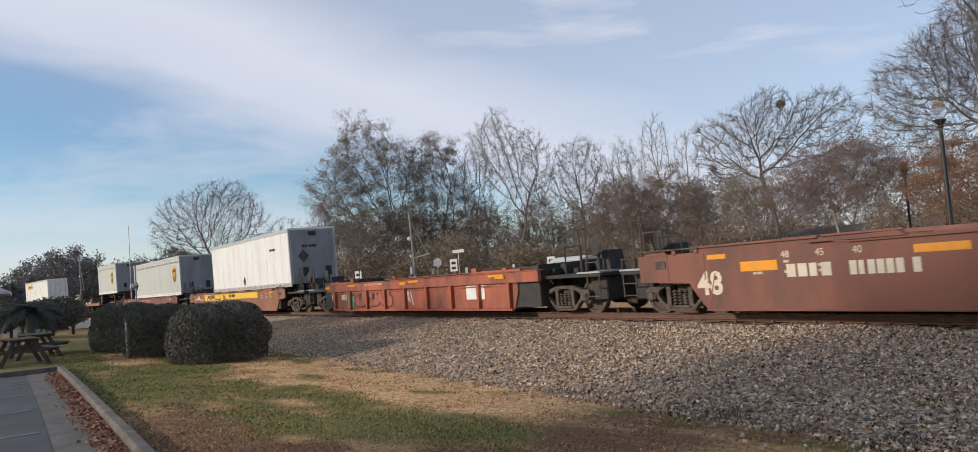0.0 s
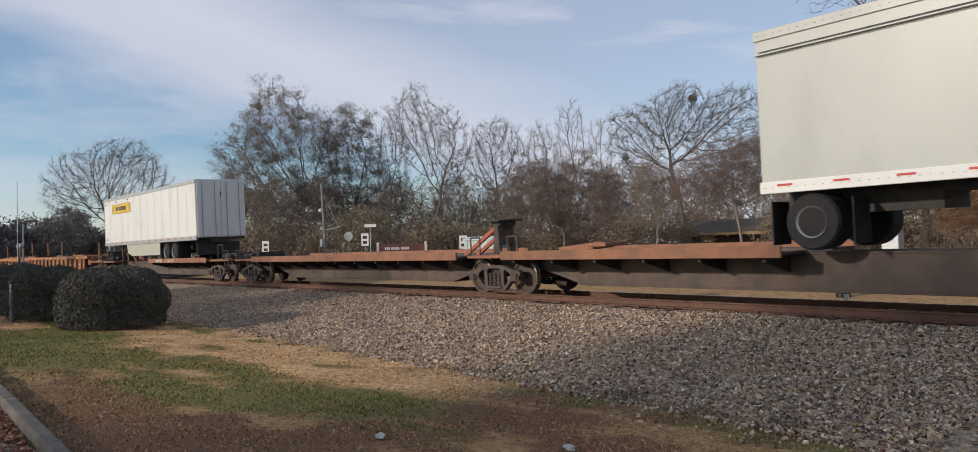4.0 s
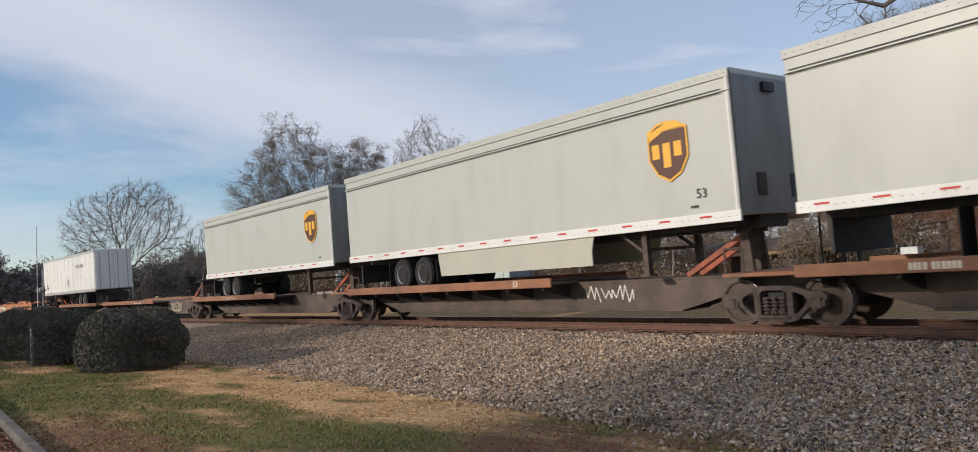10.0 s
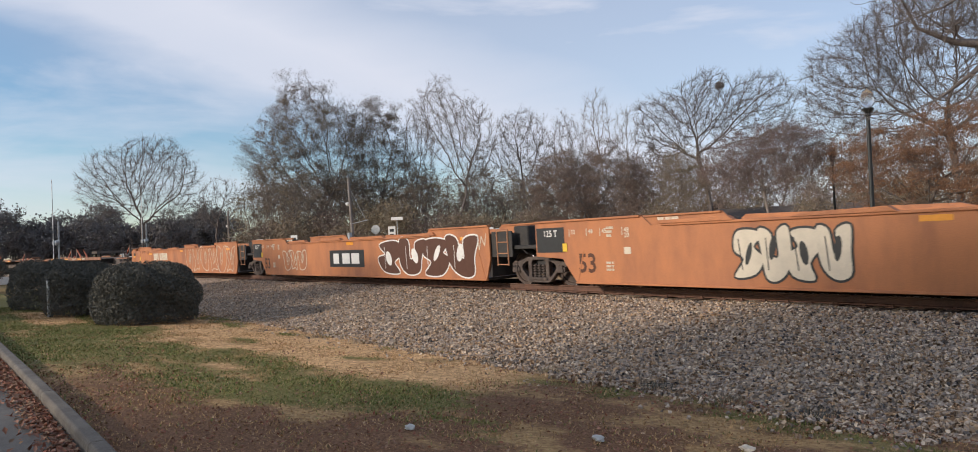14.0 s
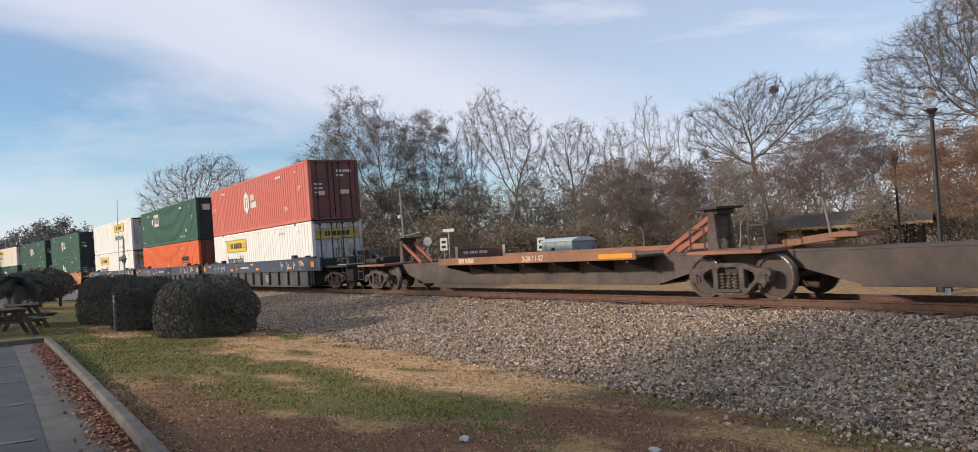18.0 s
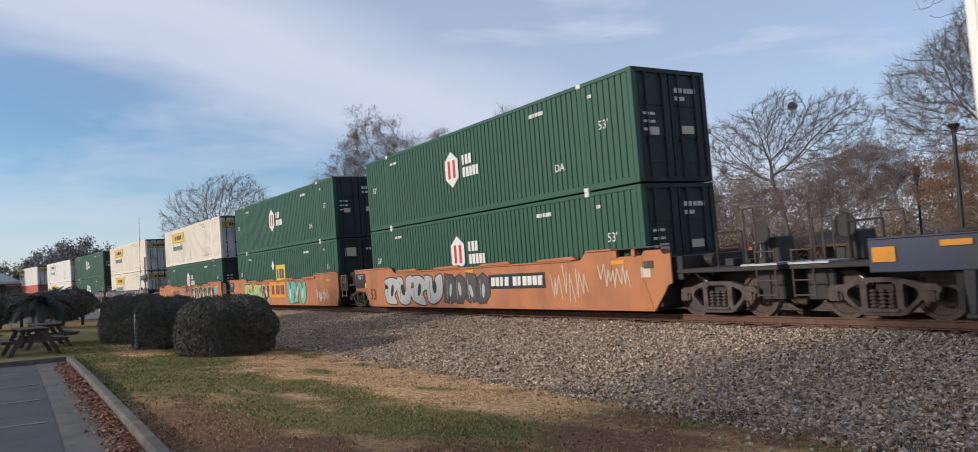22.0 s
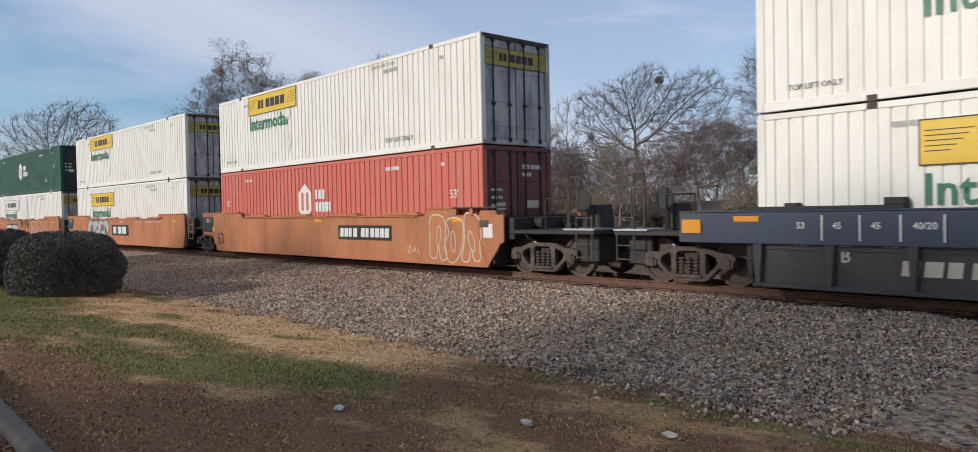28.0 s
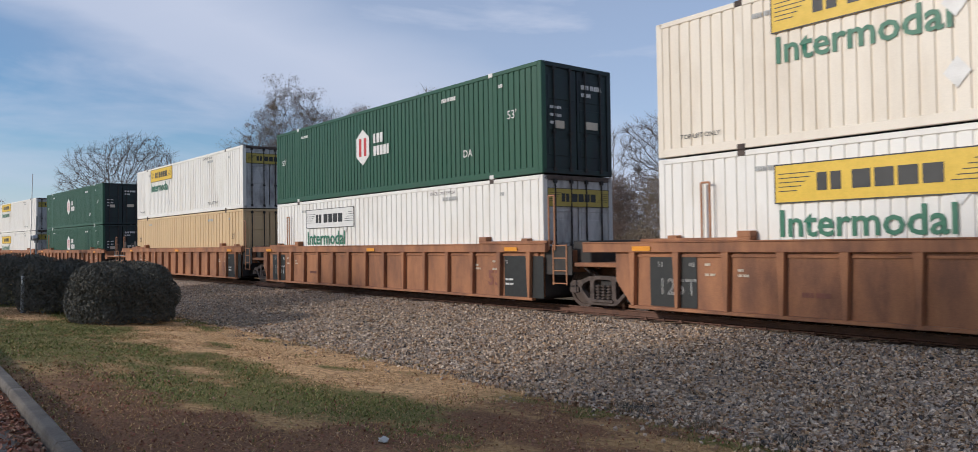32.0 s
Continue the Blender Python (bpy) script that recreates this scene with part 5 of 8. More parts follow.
def freight_sign(c, x0, x1, z0, z1, y, ground="yellow", ink="dark", end=False):
    """A maker's panel: coloured ground, thin frame, a drawn scroll at each end and letter bars."""
    m, f, h, s = M(), M(), z1 - z0, M()

    def add(mm, a, b, c0, d, t0, t1):
        if end:
            mm.box(y + t0, y + t1, a, b, c0, d)
        else:
            mm.box(a, b, y - t1, y - t0, c0, d)
    if ground:
        add(m, x0, x1, z0, z1, 0, .006)
        part("sign_panel", m, MAT[ground], c, f"{ground} sign panel")
    e = h * .03
    add(f, x0, x1, z0, z0 + e, .006, .010); add(f, x0, x1, z1 - e, z1, .006, .010)
    add(f, x0, x0 + e, z0, z1, .006, .010); add(f, x1 - e, x1, z0, z1, .006, .010)
    W = x1 - x0
    for i in range(5):           # fanned lines of the scroll
        zz = z0 + h * (.30 + .11 * i)
        add(f, x0 + h * .12, x0 + W * (.12 + .022 * i), zz, zz + h * .022, .006, .009)
        add(f, x1 - W * (.20 - .022 * i), x1 - h * .12, zz, zz + h * .022, .006, .009)
    part("sign_frame", f, MAT[ink], c, "thin dark frame and scroll lines")
    # the name: plain bars of the letters' size
    lx, lw = x0 + W * .22, W * .56
    for u0, u1 in ((0, .09), (.12, .21), (.30, .45), (.48, .63), (.66, .81), (.84, .99)):
        add(s, lx + lw * u0, lx + lw * u1, z0 + h * .28, z0 + h * .72, .006, .011)
    part("panel_lettering", s, MAT[ink], c, "heavy letter bars", kind="stuff")


def hex_mark(c, x, z, r, y, inner="redm", outer="white", words=True, ink="white"):
    h = [(x + r * .82 * math.sin(k), z + r * math.cos(k)) for k in [math.pi * i / 3 for i in range(6)]][::-1]
    part("hexagon_mark", M().prism(h, y - .006, y), MAT[outer], c, "hexagonal emblem plate")
    b = M().box(x - r * .40, x - r * .14, y - .010, y - .004, z - r * .5, z + r * .5).box(x + r * .14, x + r * .40, y - .010, y - .004, z - r * .5, z + r * .5)
    part("emblem_bars", b, MAT[inner], c)
    if words:
        bars(c, (3,), x + r * 1.15, z + r * .10, y, r * .52, ink, .66)
        bars(c, (5,), x + r * 1.15, z - r * .58, y, r * .52, ink, .66)


def side_marks(c, L, y, ink, low="TOP LIFT ONLY", number=True, w53=True):
    px = L - 2.03
    if w53:
        letters(c, "53'", L - 1.35, 1.55, y, .24, ink)
        letters(c, "53'", -L + .55, 1.55, y, .22, ink, .004)
    if low:
        letters(c, low, px - 2.3, .36, y, .145, ink)
        letters(c, low, -L + .6, .36, y, .10, ink)
    if number:
        pale = "silver" if ink == "dark" else ink
        bars(c, (4, 6), px - 2.3, CH - .46, y, .11, pale, .6)
        bars(c, (4, 6), -px + .3, CH - .43, y, .09, pale, .6)
    bars(c, (3,), px + .35, CH - .45, y, .09, "silver" if ink == "dark" else ink)


def m_scroll(sign="yellow", first=-5.35, side=True, w="Intermodal", dz=0.0):
    def marks(c, L, wd, y):
        x0 = first
        freight_sign(c, x0, x0 + 3.75, 1.82 + dz, min(2.54 + dz, CH - .06), y, sign, "dark")
        letters(c, w, x0 + .05, 1.22 + 1.15 * dz, y, .50, "greenm", .012, 1.0)
        side_marks(c, L, y, "dark", "TOP LIFT ONLY", w53=False)
        letters(c, "STACK LIMIT 3 HIGH", L - 5.0, CH - .27, y, .10, "gear")
        for z in (.8, 1.9):
            d = M().prism([(-L * .30, z), (-L * .30 + .2, z - .25), (-L * .30 + .4, z), (-L * .30 + .2, z + .25)], y - .002, y)
            part("placard_holder", d, MAT["white"], c, "pale diamond placard plate")
        freight_sign(c, -wd + .16, wd - .16, 2.08, 2.56, L - .005, "dullyellow", "dark", end=True)
    return marks


def m_scroll_mid(c, L, wd, y):
    freight_sign(c, 1.4, 5.15, 1.85, 2.60, y, "yellow", "dark")
    letters(c, "Intermodal", 1.65, 1.15, y, .54, "greenm", .012)
    side_marks(c, L, y, "dark", "TOP LIFT ONLY", w53=False)
    freight_sign(c, -.7, .75, 2.4, 2.62, L + .002, "dullyellow", "dark", end=True)


def m_scroll_low(c, L, wd, y):
    freight_sign(c, -5.4, -1.65, 1.80, 2.52, y, "yellow", "dark")
    letters(c, "Intermodal", -5.3, 1.12, y, .48, "dark", .01)
    side_marks(c, L, y, "dark", None, w53=False)
    freight_sign(c, -wd + .16, wd - .16, 2.02, 2.52, L - .005, "dullyellow", "dark", end=True)


def m_hex(inner="redm", pos=-.115, words=True):
    def marks(c, L, wd, y):
        hex_mark(c, pos * L, 1.62, .62, y, inner, "white", words)
        side_marks(c, L, y, "white", None)
        letters(c, "DA", L - 3.3, .72, y, .22, "white", .002)
        bars(c, (4, 6), .15, 2.3, L - .002, .12, "white", .6, end=True)
        bars(c, (6,), .15, 2.1, L - .002, .10, "white", .6, end=True)
        for k in range(3):
            bars(c, (5, 4), -1.0, 1.7 - .2 * k, L - .002, .07, "white", .6, end=True)
        part("door_plate", M().box(L - .03, L + .004, .3, .75, 1.25, 1.45), MAT["cream"], c, "small data plate")
        part("door_plate", M().box(L - .03, L + .004, -.8, -.5, 1.2, 1.4), MAT["cream"], c, "small data plate")
    return marks


def m_square(pos=-.35, low=False):
    def marks(c, L, wd, y):
        x, z0 = pos * L, (1.05 if low else 1.55)
        part("square_mark", M().box(x, x + 1.5, y - .006, y, z0, z0 + .95), MAT["yellow" if low else "cream"], c, "square emblem plate")
        bars(c, (3,), x + .15, z0 + .22, y - .006, .5, "navy", .80)
        part("diamond_plate", M().prism([(x - .75, 2.0), (x - .5, 1.7), (x - .25, 2.0), (x - .5, 2.3)], y - .004, y), MAT["white"], c, "white diamond plate")
        side_marks(c, L, y, "white", "TOP LIFT ONLY")
        letters(c, "DA", L - 2.9, .72, y, .22, "white", .002)
        bars(c, (4, 6), .15, 2.3, L - .002, .12, "white", .6, end=True)
        part("door_plate", M().box(L - .03, L + .004, .3, .9, 1.1, 1.32), MAT["cream"], c, "small data plate")
        part("door_plate", M().box(L - .03, L + .004, -.9, -.35, 2.05, 2.45), MAT["cream"], c, "small data plate")
    return marks


def m_orange(c, L, wd, y):
    bars(c, (9,), 3.75, 1.55, y, .32, "dark", .62, lean=.1)
    patch(c, "underline", 3.75, 5.55, 1.43, 1.47, y, "dark")
    part("diamond_plate", M().prism([(-.25, 1.2), (0, .92), (.25, 1.2), (0, 1.48)], y - .004, y), MAT["tan"], c, "bare diamond plate")
    side_marks(c, L, y, "dark", None, w53=False)


def m_blank(c, L, wd, y):
    side_marks(c, L, y, "dark", None)


# ---- road trailers ----
def trailer(place, up, length, skin, label, front=1, wheels=True, skirt=None, legs=True, marks=None, doors=False, height=3.04, bogie=3.4, axles=2):
    """A van body; front is the way its nose points (+1 forward). up: the floor's height above the rail."""
    c = thing("semi_trailer", label, "trailer", "trailers on the train")
    RIDERS.append((c, place, up))
    L, w, H = length / 2, 1.295, height
    sk = MAT[skin]
    body = M().prism([(-w + .02, .12), (w - .02, .12), (w - .02, H - .05), (w - .10, H), (-w + .10, H), (-w + .02, H - .05)], -L + .02, L - .02, "x")
    part("body", body, sk, c, bevel=.02)
    for sy in (-1, 1):
        part("top_rail", M().box(-L, L, min(sy * (w - .03), sy * (w + .012)), max(sy * (w - .03), sy * (w + .012)), H - .20, H - .02), MAT["alu" if skin != "grey_skin" else "grey_skin"], c, bevel=.01)
        part("bottom_rail", M().box(-L, L, min(sy * (w - .05), sy * (w + .015)), max(sy * (w - .05), sy * (w + .015)), 0, .22), MAT["alu" if skin != "grey_skin" else "white_trailer"], c, bevel=.01)
    seam = M()
    n = max(3, round(length / 1.22))
    for i in range(1, n):
        x = -L + length * i / n
        seam.box(x - .060, x + .060, -w + .014, -w + .03, .22, H - .2)
    if skin != "grey_skin":
        part("panel_seam", seam, sk, c, "riveted panel seams")
    rv = M()
    k = int(length / .16)
    for i in range(k):
        x = -L + .1 + (length - .2) * i / (k - 1)
        rv.box(x - .008, x + .008, -w - .020, -w - .012, .10, .116)
        rv.box(x - .008, x + .008, -w - .018, -w - .009, H - .12, H - .104)
    if skin != "grey_skin":
        for i in range(1, n):
            x = -L + length * i / n
            for j in range(30):
                z = .27 + (H - .52) * j / 29
                for dx in (-.045, .045):
                    rv.box(x + dx - .006, x + dx + .006, -w + .008, -w + .02, z - .006, z + .006)
    part("rivets", rv, MAT["gear"], c, kind="stuff")
    tape_r, tape_w = M(), M()
    step = 1.05
    for i in range(int(length / step)):
        x = -L + .35 + i * step
        tape_r.box(x, x + .30, -w - .018, -w - .014, .125, .165)
        tape_w.box(x + .30, x + .52, -w - .018, -w - .014, .125, .165)
    part("red_tape", tape_r, MAT["redm"], c, "red reflective tape")
    part("white_tape", tape_w, MAT["white"], c, "white reflective tape")
    f = front * (L - .02)
    for y0, y1 in ((-w - .01, -w + .14), (w - .14, w + .01)):
        part("corner_post", M().box(min(f, f - front * .09), max(f, f - front * .09), y0, y1, .1, H - .04), MAT["alu"] if skin != "grey_skin" else MAT["white"], c, "rounded corner post", bevel=.03)
    # nose wall in the shade-darkened grey
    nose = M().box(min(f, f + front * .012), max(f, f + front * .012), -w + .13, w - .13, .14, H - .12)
    part("front_panel", nose, MAT["nosegrey"], c, "grey end wall, shade put into its colour")
    part("underframe", M().box(-L + .1, L - .1, -.5, .5, -.14, .12).box(f - front * 2.4, f - front * .3, -.9, .9, -.08, .1) if front > 0 else M().box(-L + .1, L - .1, -.5, .5, -.14, .12), MAT["black"], c)
    xw = -front * (L - bogie)
    if wheels:
        for x in (xw, xw + front * 1.25)[:axles]:
            for sy in (-1, 1):
                tyre = M().lathe([(.27, -.27), (.47, -.28), (.51, -.22), (.51, .22), (.47, .28), (.27, .27)], (0, 0, 0), n=24)
                t = part("wheel", tyre, MAT["rubber"], c, "black tyre")
                t.location = (x, sy * .98, -.55)
                rim = M().lathe([(.02, -.10), (.13, -.12), (.20, -.06), (.27, -.18), (.285, -.20), (.27, -.10), (.02, -.02)], (0, 0, 0), n=20)
                q = part("rim", rim, MAT["alu"], t, "steel rim")
                q.scale = (1, 1 if sy < 0 else -1, 1)
                q.location = (0, -.10 if sy < 0 else .10, 0)
            part("axle", M().tube((x, -1.0, -.55), (x, 1.0, -.55), .07, n=10), MAT["black"], c)
        part("bogie_frame", M().box(min(xw - front * .7, xw + front * 1.9), max(xw - front * .7, xw + front * 1.9), -.55, .55, -.42, -.1).box(-front * (L - .5) - .04, -front * (L - .5) + .04, -1.1, 1.1, -.75, -.12), MAT["black"], c)
        for x in (xw - front * .75, xw + front * (1.25 * axles - .5)):
            part("mud_flap", M().box(x - .012, x + .012, -1.27, -.68, -.95, -.15), MAT["rubber"], c)
    if legs:
        xl = front * (L - 2.7)
        g = M()
        for sy in (-1, 1):
            g.box(xl - .07, xl + .07, sy * .95 - .07, sy * .95 + .07, -.95, .1).box(xl - .14, xl + .14, sy * .95 - .12, sy * .95 + .12, -1.0, -.95)
            g.bar((xl, sy * .95, -.5), (xl - front * .8, sy * .95, .05), .07, .06)
        g.box(xl - .03, xl + .03, -.95, .95, -.45, -.38)
        part("landing_gear", g, MAT["gear"], c)
    if skirt:
        a, b, sm, taper = skirt
        xa, xb = a * L, b * L
        for sy in (-1, 1):
            part("side_skirt", M().prism([(xa, 0), (xa + .1, -.68), (xb - taper, -.68), (xb - .1, -.35), (xb, 0)] if taper >= 0 else [(xa, 0), (xa + .2, -.5), (xa - taper, -.68), (xb - .05, -.68), (xb, 0)], sy * (w - .05) - .015, sy * (w - .05) + .015), MAT[sm], c, "smooth side skirt")
    if doors:
        xe = -front * L
        d = M()
        for sy in (-1, 1):
            d.box(min(xe, xe - front * .03), max(xe, xe - front * .03), min(sy * .02, sy * 1.2), max(sy * .02, sy * 1.2), .16, H - .14)
        part("rear_door", d, sk, c, bevel=.01)
        for yy in (-.95, -.3, .3, .95):
            part("lock_rod", M().tube((xe - front * .06, yy, .1), (xe - front * .06, yy, H - .1), .02, n=6), MAT["steel"], c)
    else:
        part("nose_box", M().box(*sorted((f, f + front * .05)), -.62, -.32, .5, .95), MAT["pole"], c, "dark nose box", bevel=.01)
        part("nose_panel", M().box(*sorted((f, f + front * .03)), .62, .95, .45, .95), MAT["pole"], c, "dark nose panel")
        part("nose_lamp", M().box(*sorted((f, f + front * .10)), -.2, .2, H - .42, H - .22), MAT["pole"], c, "dark lamp housing", bevel=.01)
    if marks:
        marks(c, L, w, H)
    return c


def shield(c, x, z, h, y):
    """A plain heraldic shield: gold rim, brown field, gold cap and bars."""
    def out(k):
        w = h * .40 * k
        return [(x - w, z + h * .36 * k), (x - w, z - h * .12 * k), (x - w * .6, z - h * .38 * k), (x, z - h * .5 * k), (x + w * .6, z - h * .38 * k), (x + w, z - h * .12 * k), (x + w, z + h * .36 * k), (x + w * .5, z + h * .47 * k), (x, z + h * .5 * k), (x - w * .5, z + h * .47 * k)]
    part("shield_rim", M().prism(out(1.0), y - .006, y), MAT["gold"], c, "gold shield rim")
    part("shield_field", M().prism(out(.92), y - .010, y - .002), MAT["brownmark"], c, "brown shield field")
    w = h * .40 * .9
    part("shield_cap", M().prism([(x - w, z + h * .20), (x - w * .2, z + h * .33), (x + w, z + h * .36), (x + w, z + h * .33), (x + w * .45, z + h * .46), (x, z + h * .46), (x - w, z + h * .34)], y - .014, y - .008), MAT["gold"], c, "gold curved cap")
    b = M()
    for a, lo in ((-.24, -.10), (-.02, -.26), (.20, -.10)):
        b.box(x + (a - .075) * h, x + (a + .075) * h, y - .014, y - .008, z + lo * h, z + .14 * h)
    part("shield_mark", b, MAT["gold"], c, "gold letter bars", kind="stuff")


def m_shield(fx=.80, wing=True):
    def marks(c, L, w, H):
        y = -w - .004
        shield(c, L * fx, 1.62, 1.30, y)
        letters(c, "53", L - 1.0, .55, y, .20, "dark") if L > 7.5 else None
        bars(c, (6,), L - 1.15, .36, y, .05, "dark")
        part("trim_line", M().box(-L + .1, L - .2, y - .004, y, H - .42, H - .405).box(-L + .1, L - .2, y - .004, y, H - .50, H - .49), MAT["gear"], c, "two thin dark lines")
        part("moulding", M().box(-L, L, y - .02, y + .01, H - .47, H - .44), MAT["grey_skin"], c, bevel=.005)
    return marks


def m_white(c, L, w, H):
    y = -w - .004
    bars(c, (4, 6), L - 3.0, 2.0, y, .13, "dark", .6)
    part("diamond_plate", M().prism([(-.1 * L, .55), (-.1 * L + .22, .25), (-.1 * L + .44, .55), (-.1 * L + .22, .85)], y - .003, y), MAT["gear"], c, "grey diamond placard plate")
    bars(c, (4, 6), -.6, 2.0, L + .008, .13, "dark", .6, end=True)
    part("nose_plate", M().prism([(-.85, 1.55), (-.55, 1.2), (-.25, 1.55), (-.55, 1.9)], L - .02, L + .006, "x"), MAT["gear"], c, "grey diamond plate")


def m_name_sign(c, L, w, H):
    y = -w - .004
    freight_sign(c, -L + 1.9, -L + 5.5, 1.98, 2.55, y, "yellow", "dark")
    letters(c, "53'", -L + .4, .32, y, .20, "dark", .004)
    part("vent_disc", M().tube((-L + .55, y, 2.66), (-L + .55, y - .01, 2.66), .045, n=12).tube((-L + .72, y, 2.66), (-L + .72, y - .01, 2.66), .045, n=12).tube((-L + 2.6, y, 2.72), (-L + 2.6, y - .01, 2.72), .045, n=12).tube((-L + 2.77, y, 2.72), (-L + 2.77, y - .01, 2.72), .045, n=12).tube((-L + 4.9, y, 2.74), (-L + 4.9, y - .01, 2.74), .045, n=12).tube((-L + 5.07, y, 2.74), (-L + 5.07, y - .01, 2.74), .045, n=12), MAT["gear"], c, "round vents")
    freight_sign(c, -w + .2, w - .2, 2.1, 2.5, L + .012, "dullyellow", "dark", end=True)


def m_scrubbed(c, L, w, H):
    y = -w - .004
    bars(c, (4,), -L + 1.1, .78, y, .15, "dark", .6)
    bars(c, (6,), -L + 1.1, .55, y, .15, "dark", .6)
    bars(c, (5, 4), L * .35, 1.9, y, .28, "silver", .8)
    part("diamond_plate", M().prism([(0, .9), (.25, .55), (.5, .9), (.25, 1.25)], y - .003, y), MAT["silver"], c, "worn diamond placard plate")
    d = M()
    rng = random.Random(3)
    for i in range(14):
        x, z = rng.uniform(-L + .5, L - .5), rng.choice((.75, 2.1)) + rng.uniform(-.1, .1)
        d.tube((x, y, z), (x, y - .006, z), .05, n=10)
    part("patch_disc", d, MAT["white"], c, "round repair patches")


# ---- the consist, front to back ----
ORANGE = dict(paint="orange", small_marks=False, glints=(.0, .36), ends=((1.8, .35, 0), (1.85, 1.65, 0)), last=((1.4, -.45, 0), (1.6, 1.0, 0)))
RIB = dict(paint="ribbed", ribs=15, ends=((1.2, .75, -.2), (2.0, 1.85, 1.5)), last=((1.4, -.1, -.5), (2.0, 1.75, .6)))
RIB2 = dict(paint="ribbed2", ribs=15, ends=((1.2, .75, -.2), (2.0, 1.85, 1.5)), last=((1.4, -.1, -.5), (2.0, 1.75, .6)))
BLUE = dict(paint="greycar", ribs=13, chord="navy", chord_z=.90, ends=((1.65, 1.6, .1), (2.0, 1.9, 1.1)), last=((1.65, 1.6, .1), (1.96, 1.9, .56)))
S_WHITE = lambda **k: dict(paint="ivory", marks=m_scroll(**k), fold=.25)
S_CREAM = lambda **k: dict(paint="ivory_warm", marks=m_scroll(**k), fold=.25)
S_HEX = lambda **k: dict(paint="green", marks=m_hex(**k), fold=.22, cast="white")
TOPZ, LOWZ = 3.23, 0.33


def number_plate(u, x, y, words=(4, 6), h=.27, back="dark", ink="white", z=.84, width=.95):
    n = sum(words) * h * width + (len(words) - 1) * h * width * .7
    if back:
        patch(u, "number_panel", x - .12, x + n + .10, z - .09, z + h + .09, y, back, "black number panel")
        y -= .004
    bars(u, words, x, z, y, h, ink, width, lean=.08)


def consist():
    # brown smooth well car with cream numerals
    def brown_marks(u, h, y, yc):
        letters(u, "48", -8.4, .50, y, .50, "cream", .02)
        bars(u, (4,), -6.1, .80, y, .25, "cream", 1.0)
        bars(u, (6, 1), -4.78, .80, y, .25, "cream", .68)
        for k, t in enumerate(("48", "45", "40")):
            letters(u, t, -h + 1.1 + .75 * k, 1.18, y, .14, "cream")
        patch(u, "worn_patch", -h + .1, -h + 1.0, .95, 1.15, y, "amber")
        patch(u, "worn_patch", -h + 3.7, -h + 4.6, 1.12, 1.26, y, "amber")
        patch(u, "worn_patch", -h + 9.0, -h + 9.6, .9, 1.0, y, "amber")
    well_car(-3.5, 18.6, dict(paint="brown", top=1.40, rise=.12), "end", "end", True, "brown smooth-sided well car with large cream numerals", brown_marks)

    def red_marks(u, h, y, yc):
        bars(u, (3,), -7.3, .60, y - .005, .24, "cream"); bars(u, (4,), -6.2, .60, y - .005, .24, "cream")
        patch(u, "green_panel", -5.5, -4.9, .25, .75, y - .002, "teal", "green painted panel")
        scrawl(u, -.2, .5, .3, 1.05, y - .002, 5, "white", .05)
        patch(u, "white_panel", 4.3, 5.4, .5, .95, y - .002, "white", "white data panel")
        blob_letters(u, -4.6, -1.2, .3, 1.10, y - .003, 3, "redorange", "dark", 3)
        letters(u, "MAX. FOR 20-FT CONTAINER", -3.4, 1.16, yc - .006, .09, "cream")
        for k in (1.8, 7.4, 12.8):
            patch(u, "worn_patch", k - h, k - h + .8, 1.17, 1.25, yc - .004, "amber")
    well_car(-26.05, 17.9, dict(paint="redorange", ribs=9, chord_z=1.16, top=1.27), "end", "end", True, "red-orange ribbed well car, empty, with sprayed panels", red_marks)

    def band_marks(u, h, y, yc):
        patch(u, "yellow_band", -6.6, -2.1, .86, 1.245, y, "yellow", "worn yellow side band")
        part("yellow_band", M().prism([(-1.45, .90), (4.7, .90), (4.7, 1.245), (-1.95, 1.245)], y - .004, y), MAT["yellow"], u, "worn yellow side band with a slanted end")
        bars(u, (4, 5), -5.75, .98, y - .004, .22, "dark", .80)
        bars(u, (2, 3, 6, 3, 5, 3), -4.1, .89, y - .004, .07, "dark", .8)
        bars(u, (4, 5), -.85, 1.0, y - .004, .17, "dark", .80)
        patch(u, "bare_patch", -5.9, -5.75, .90, 1.02, y - .004, "brown2")
        patch(u, "bare_patch", -5.3, -4.75, .89, .97, y - .004, "brown2")
        part("round_herald", M().lathe([(.15, 0), (.15, .004)], (-1.98, y - .004, 1.07), n=20), MAT["cream"], u, "faint round herald")
        part("herald_disc", M().lathe([(.135, 0), (.135, .003)], (-1.98, y - .0075, 1.07), n=20), MAT["brown2"], u)
        for x0, x1, z0, z1 in ((-8.9, -8.3, .93, 1.0), (-8.5, -7.8, .98, 1.10), (-8.2, -7.5, .92, .99)):
            patch(u, "worn_patch", x0, x1, z0, z1, y, "cream", "rubbed pale paint")
    well_car(-48.9, 19.4, dict(paint="brown2", top=1.26, rise=.10), "end", "end", True, "brown smooth well car with a yellow side band", band_marks)
    trailer(-46.4, 1.36, 14.7, "white_trailer", "white box trailer riding low in a well car", 1, False, legs=False, marks=m_white)

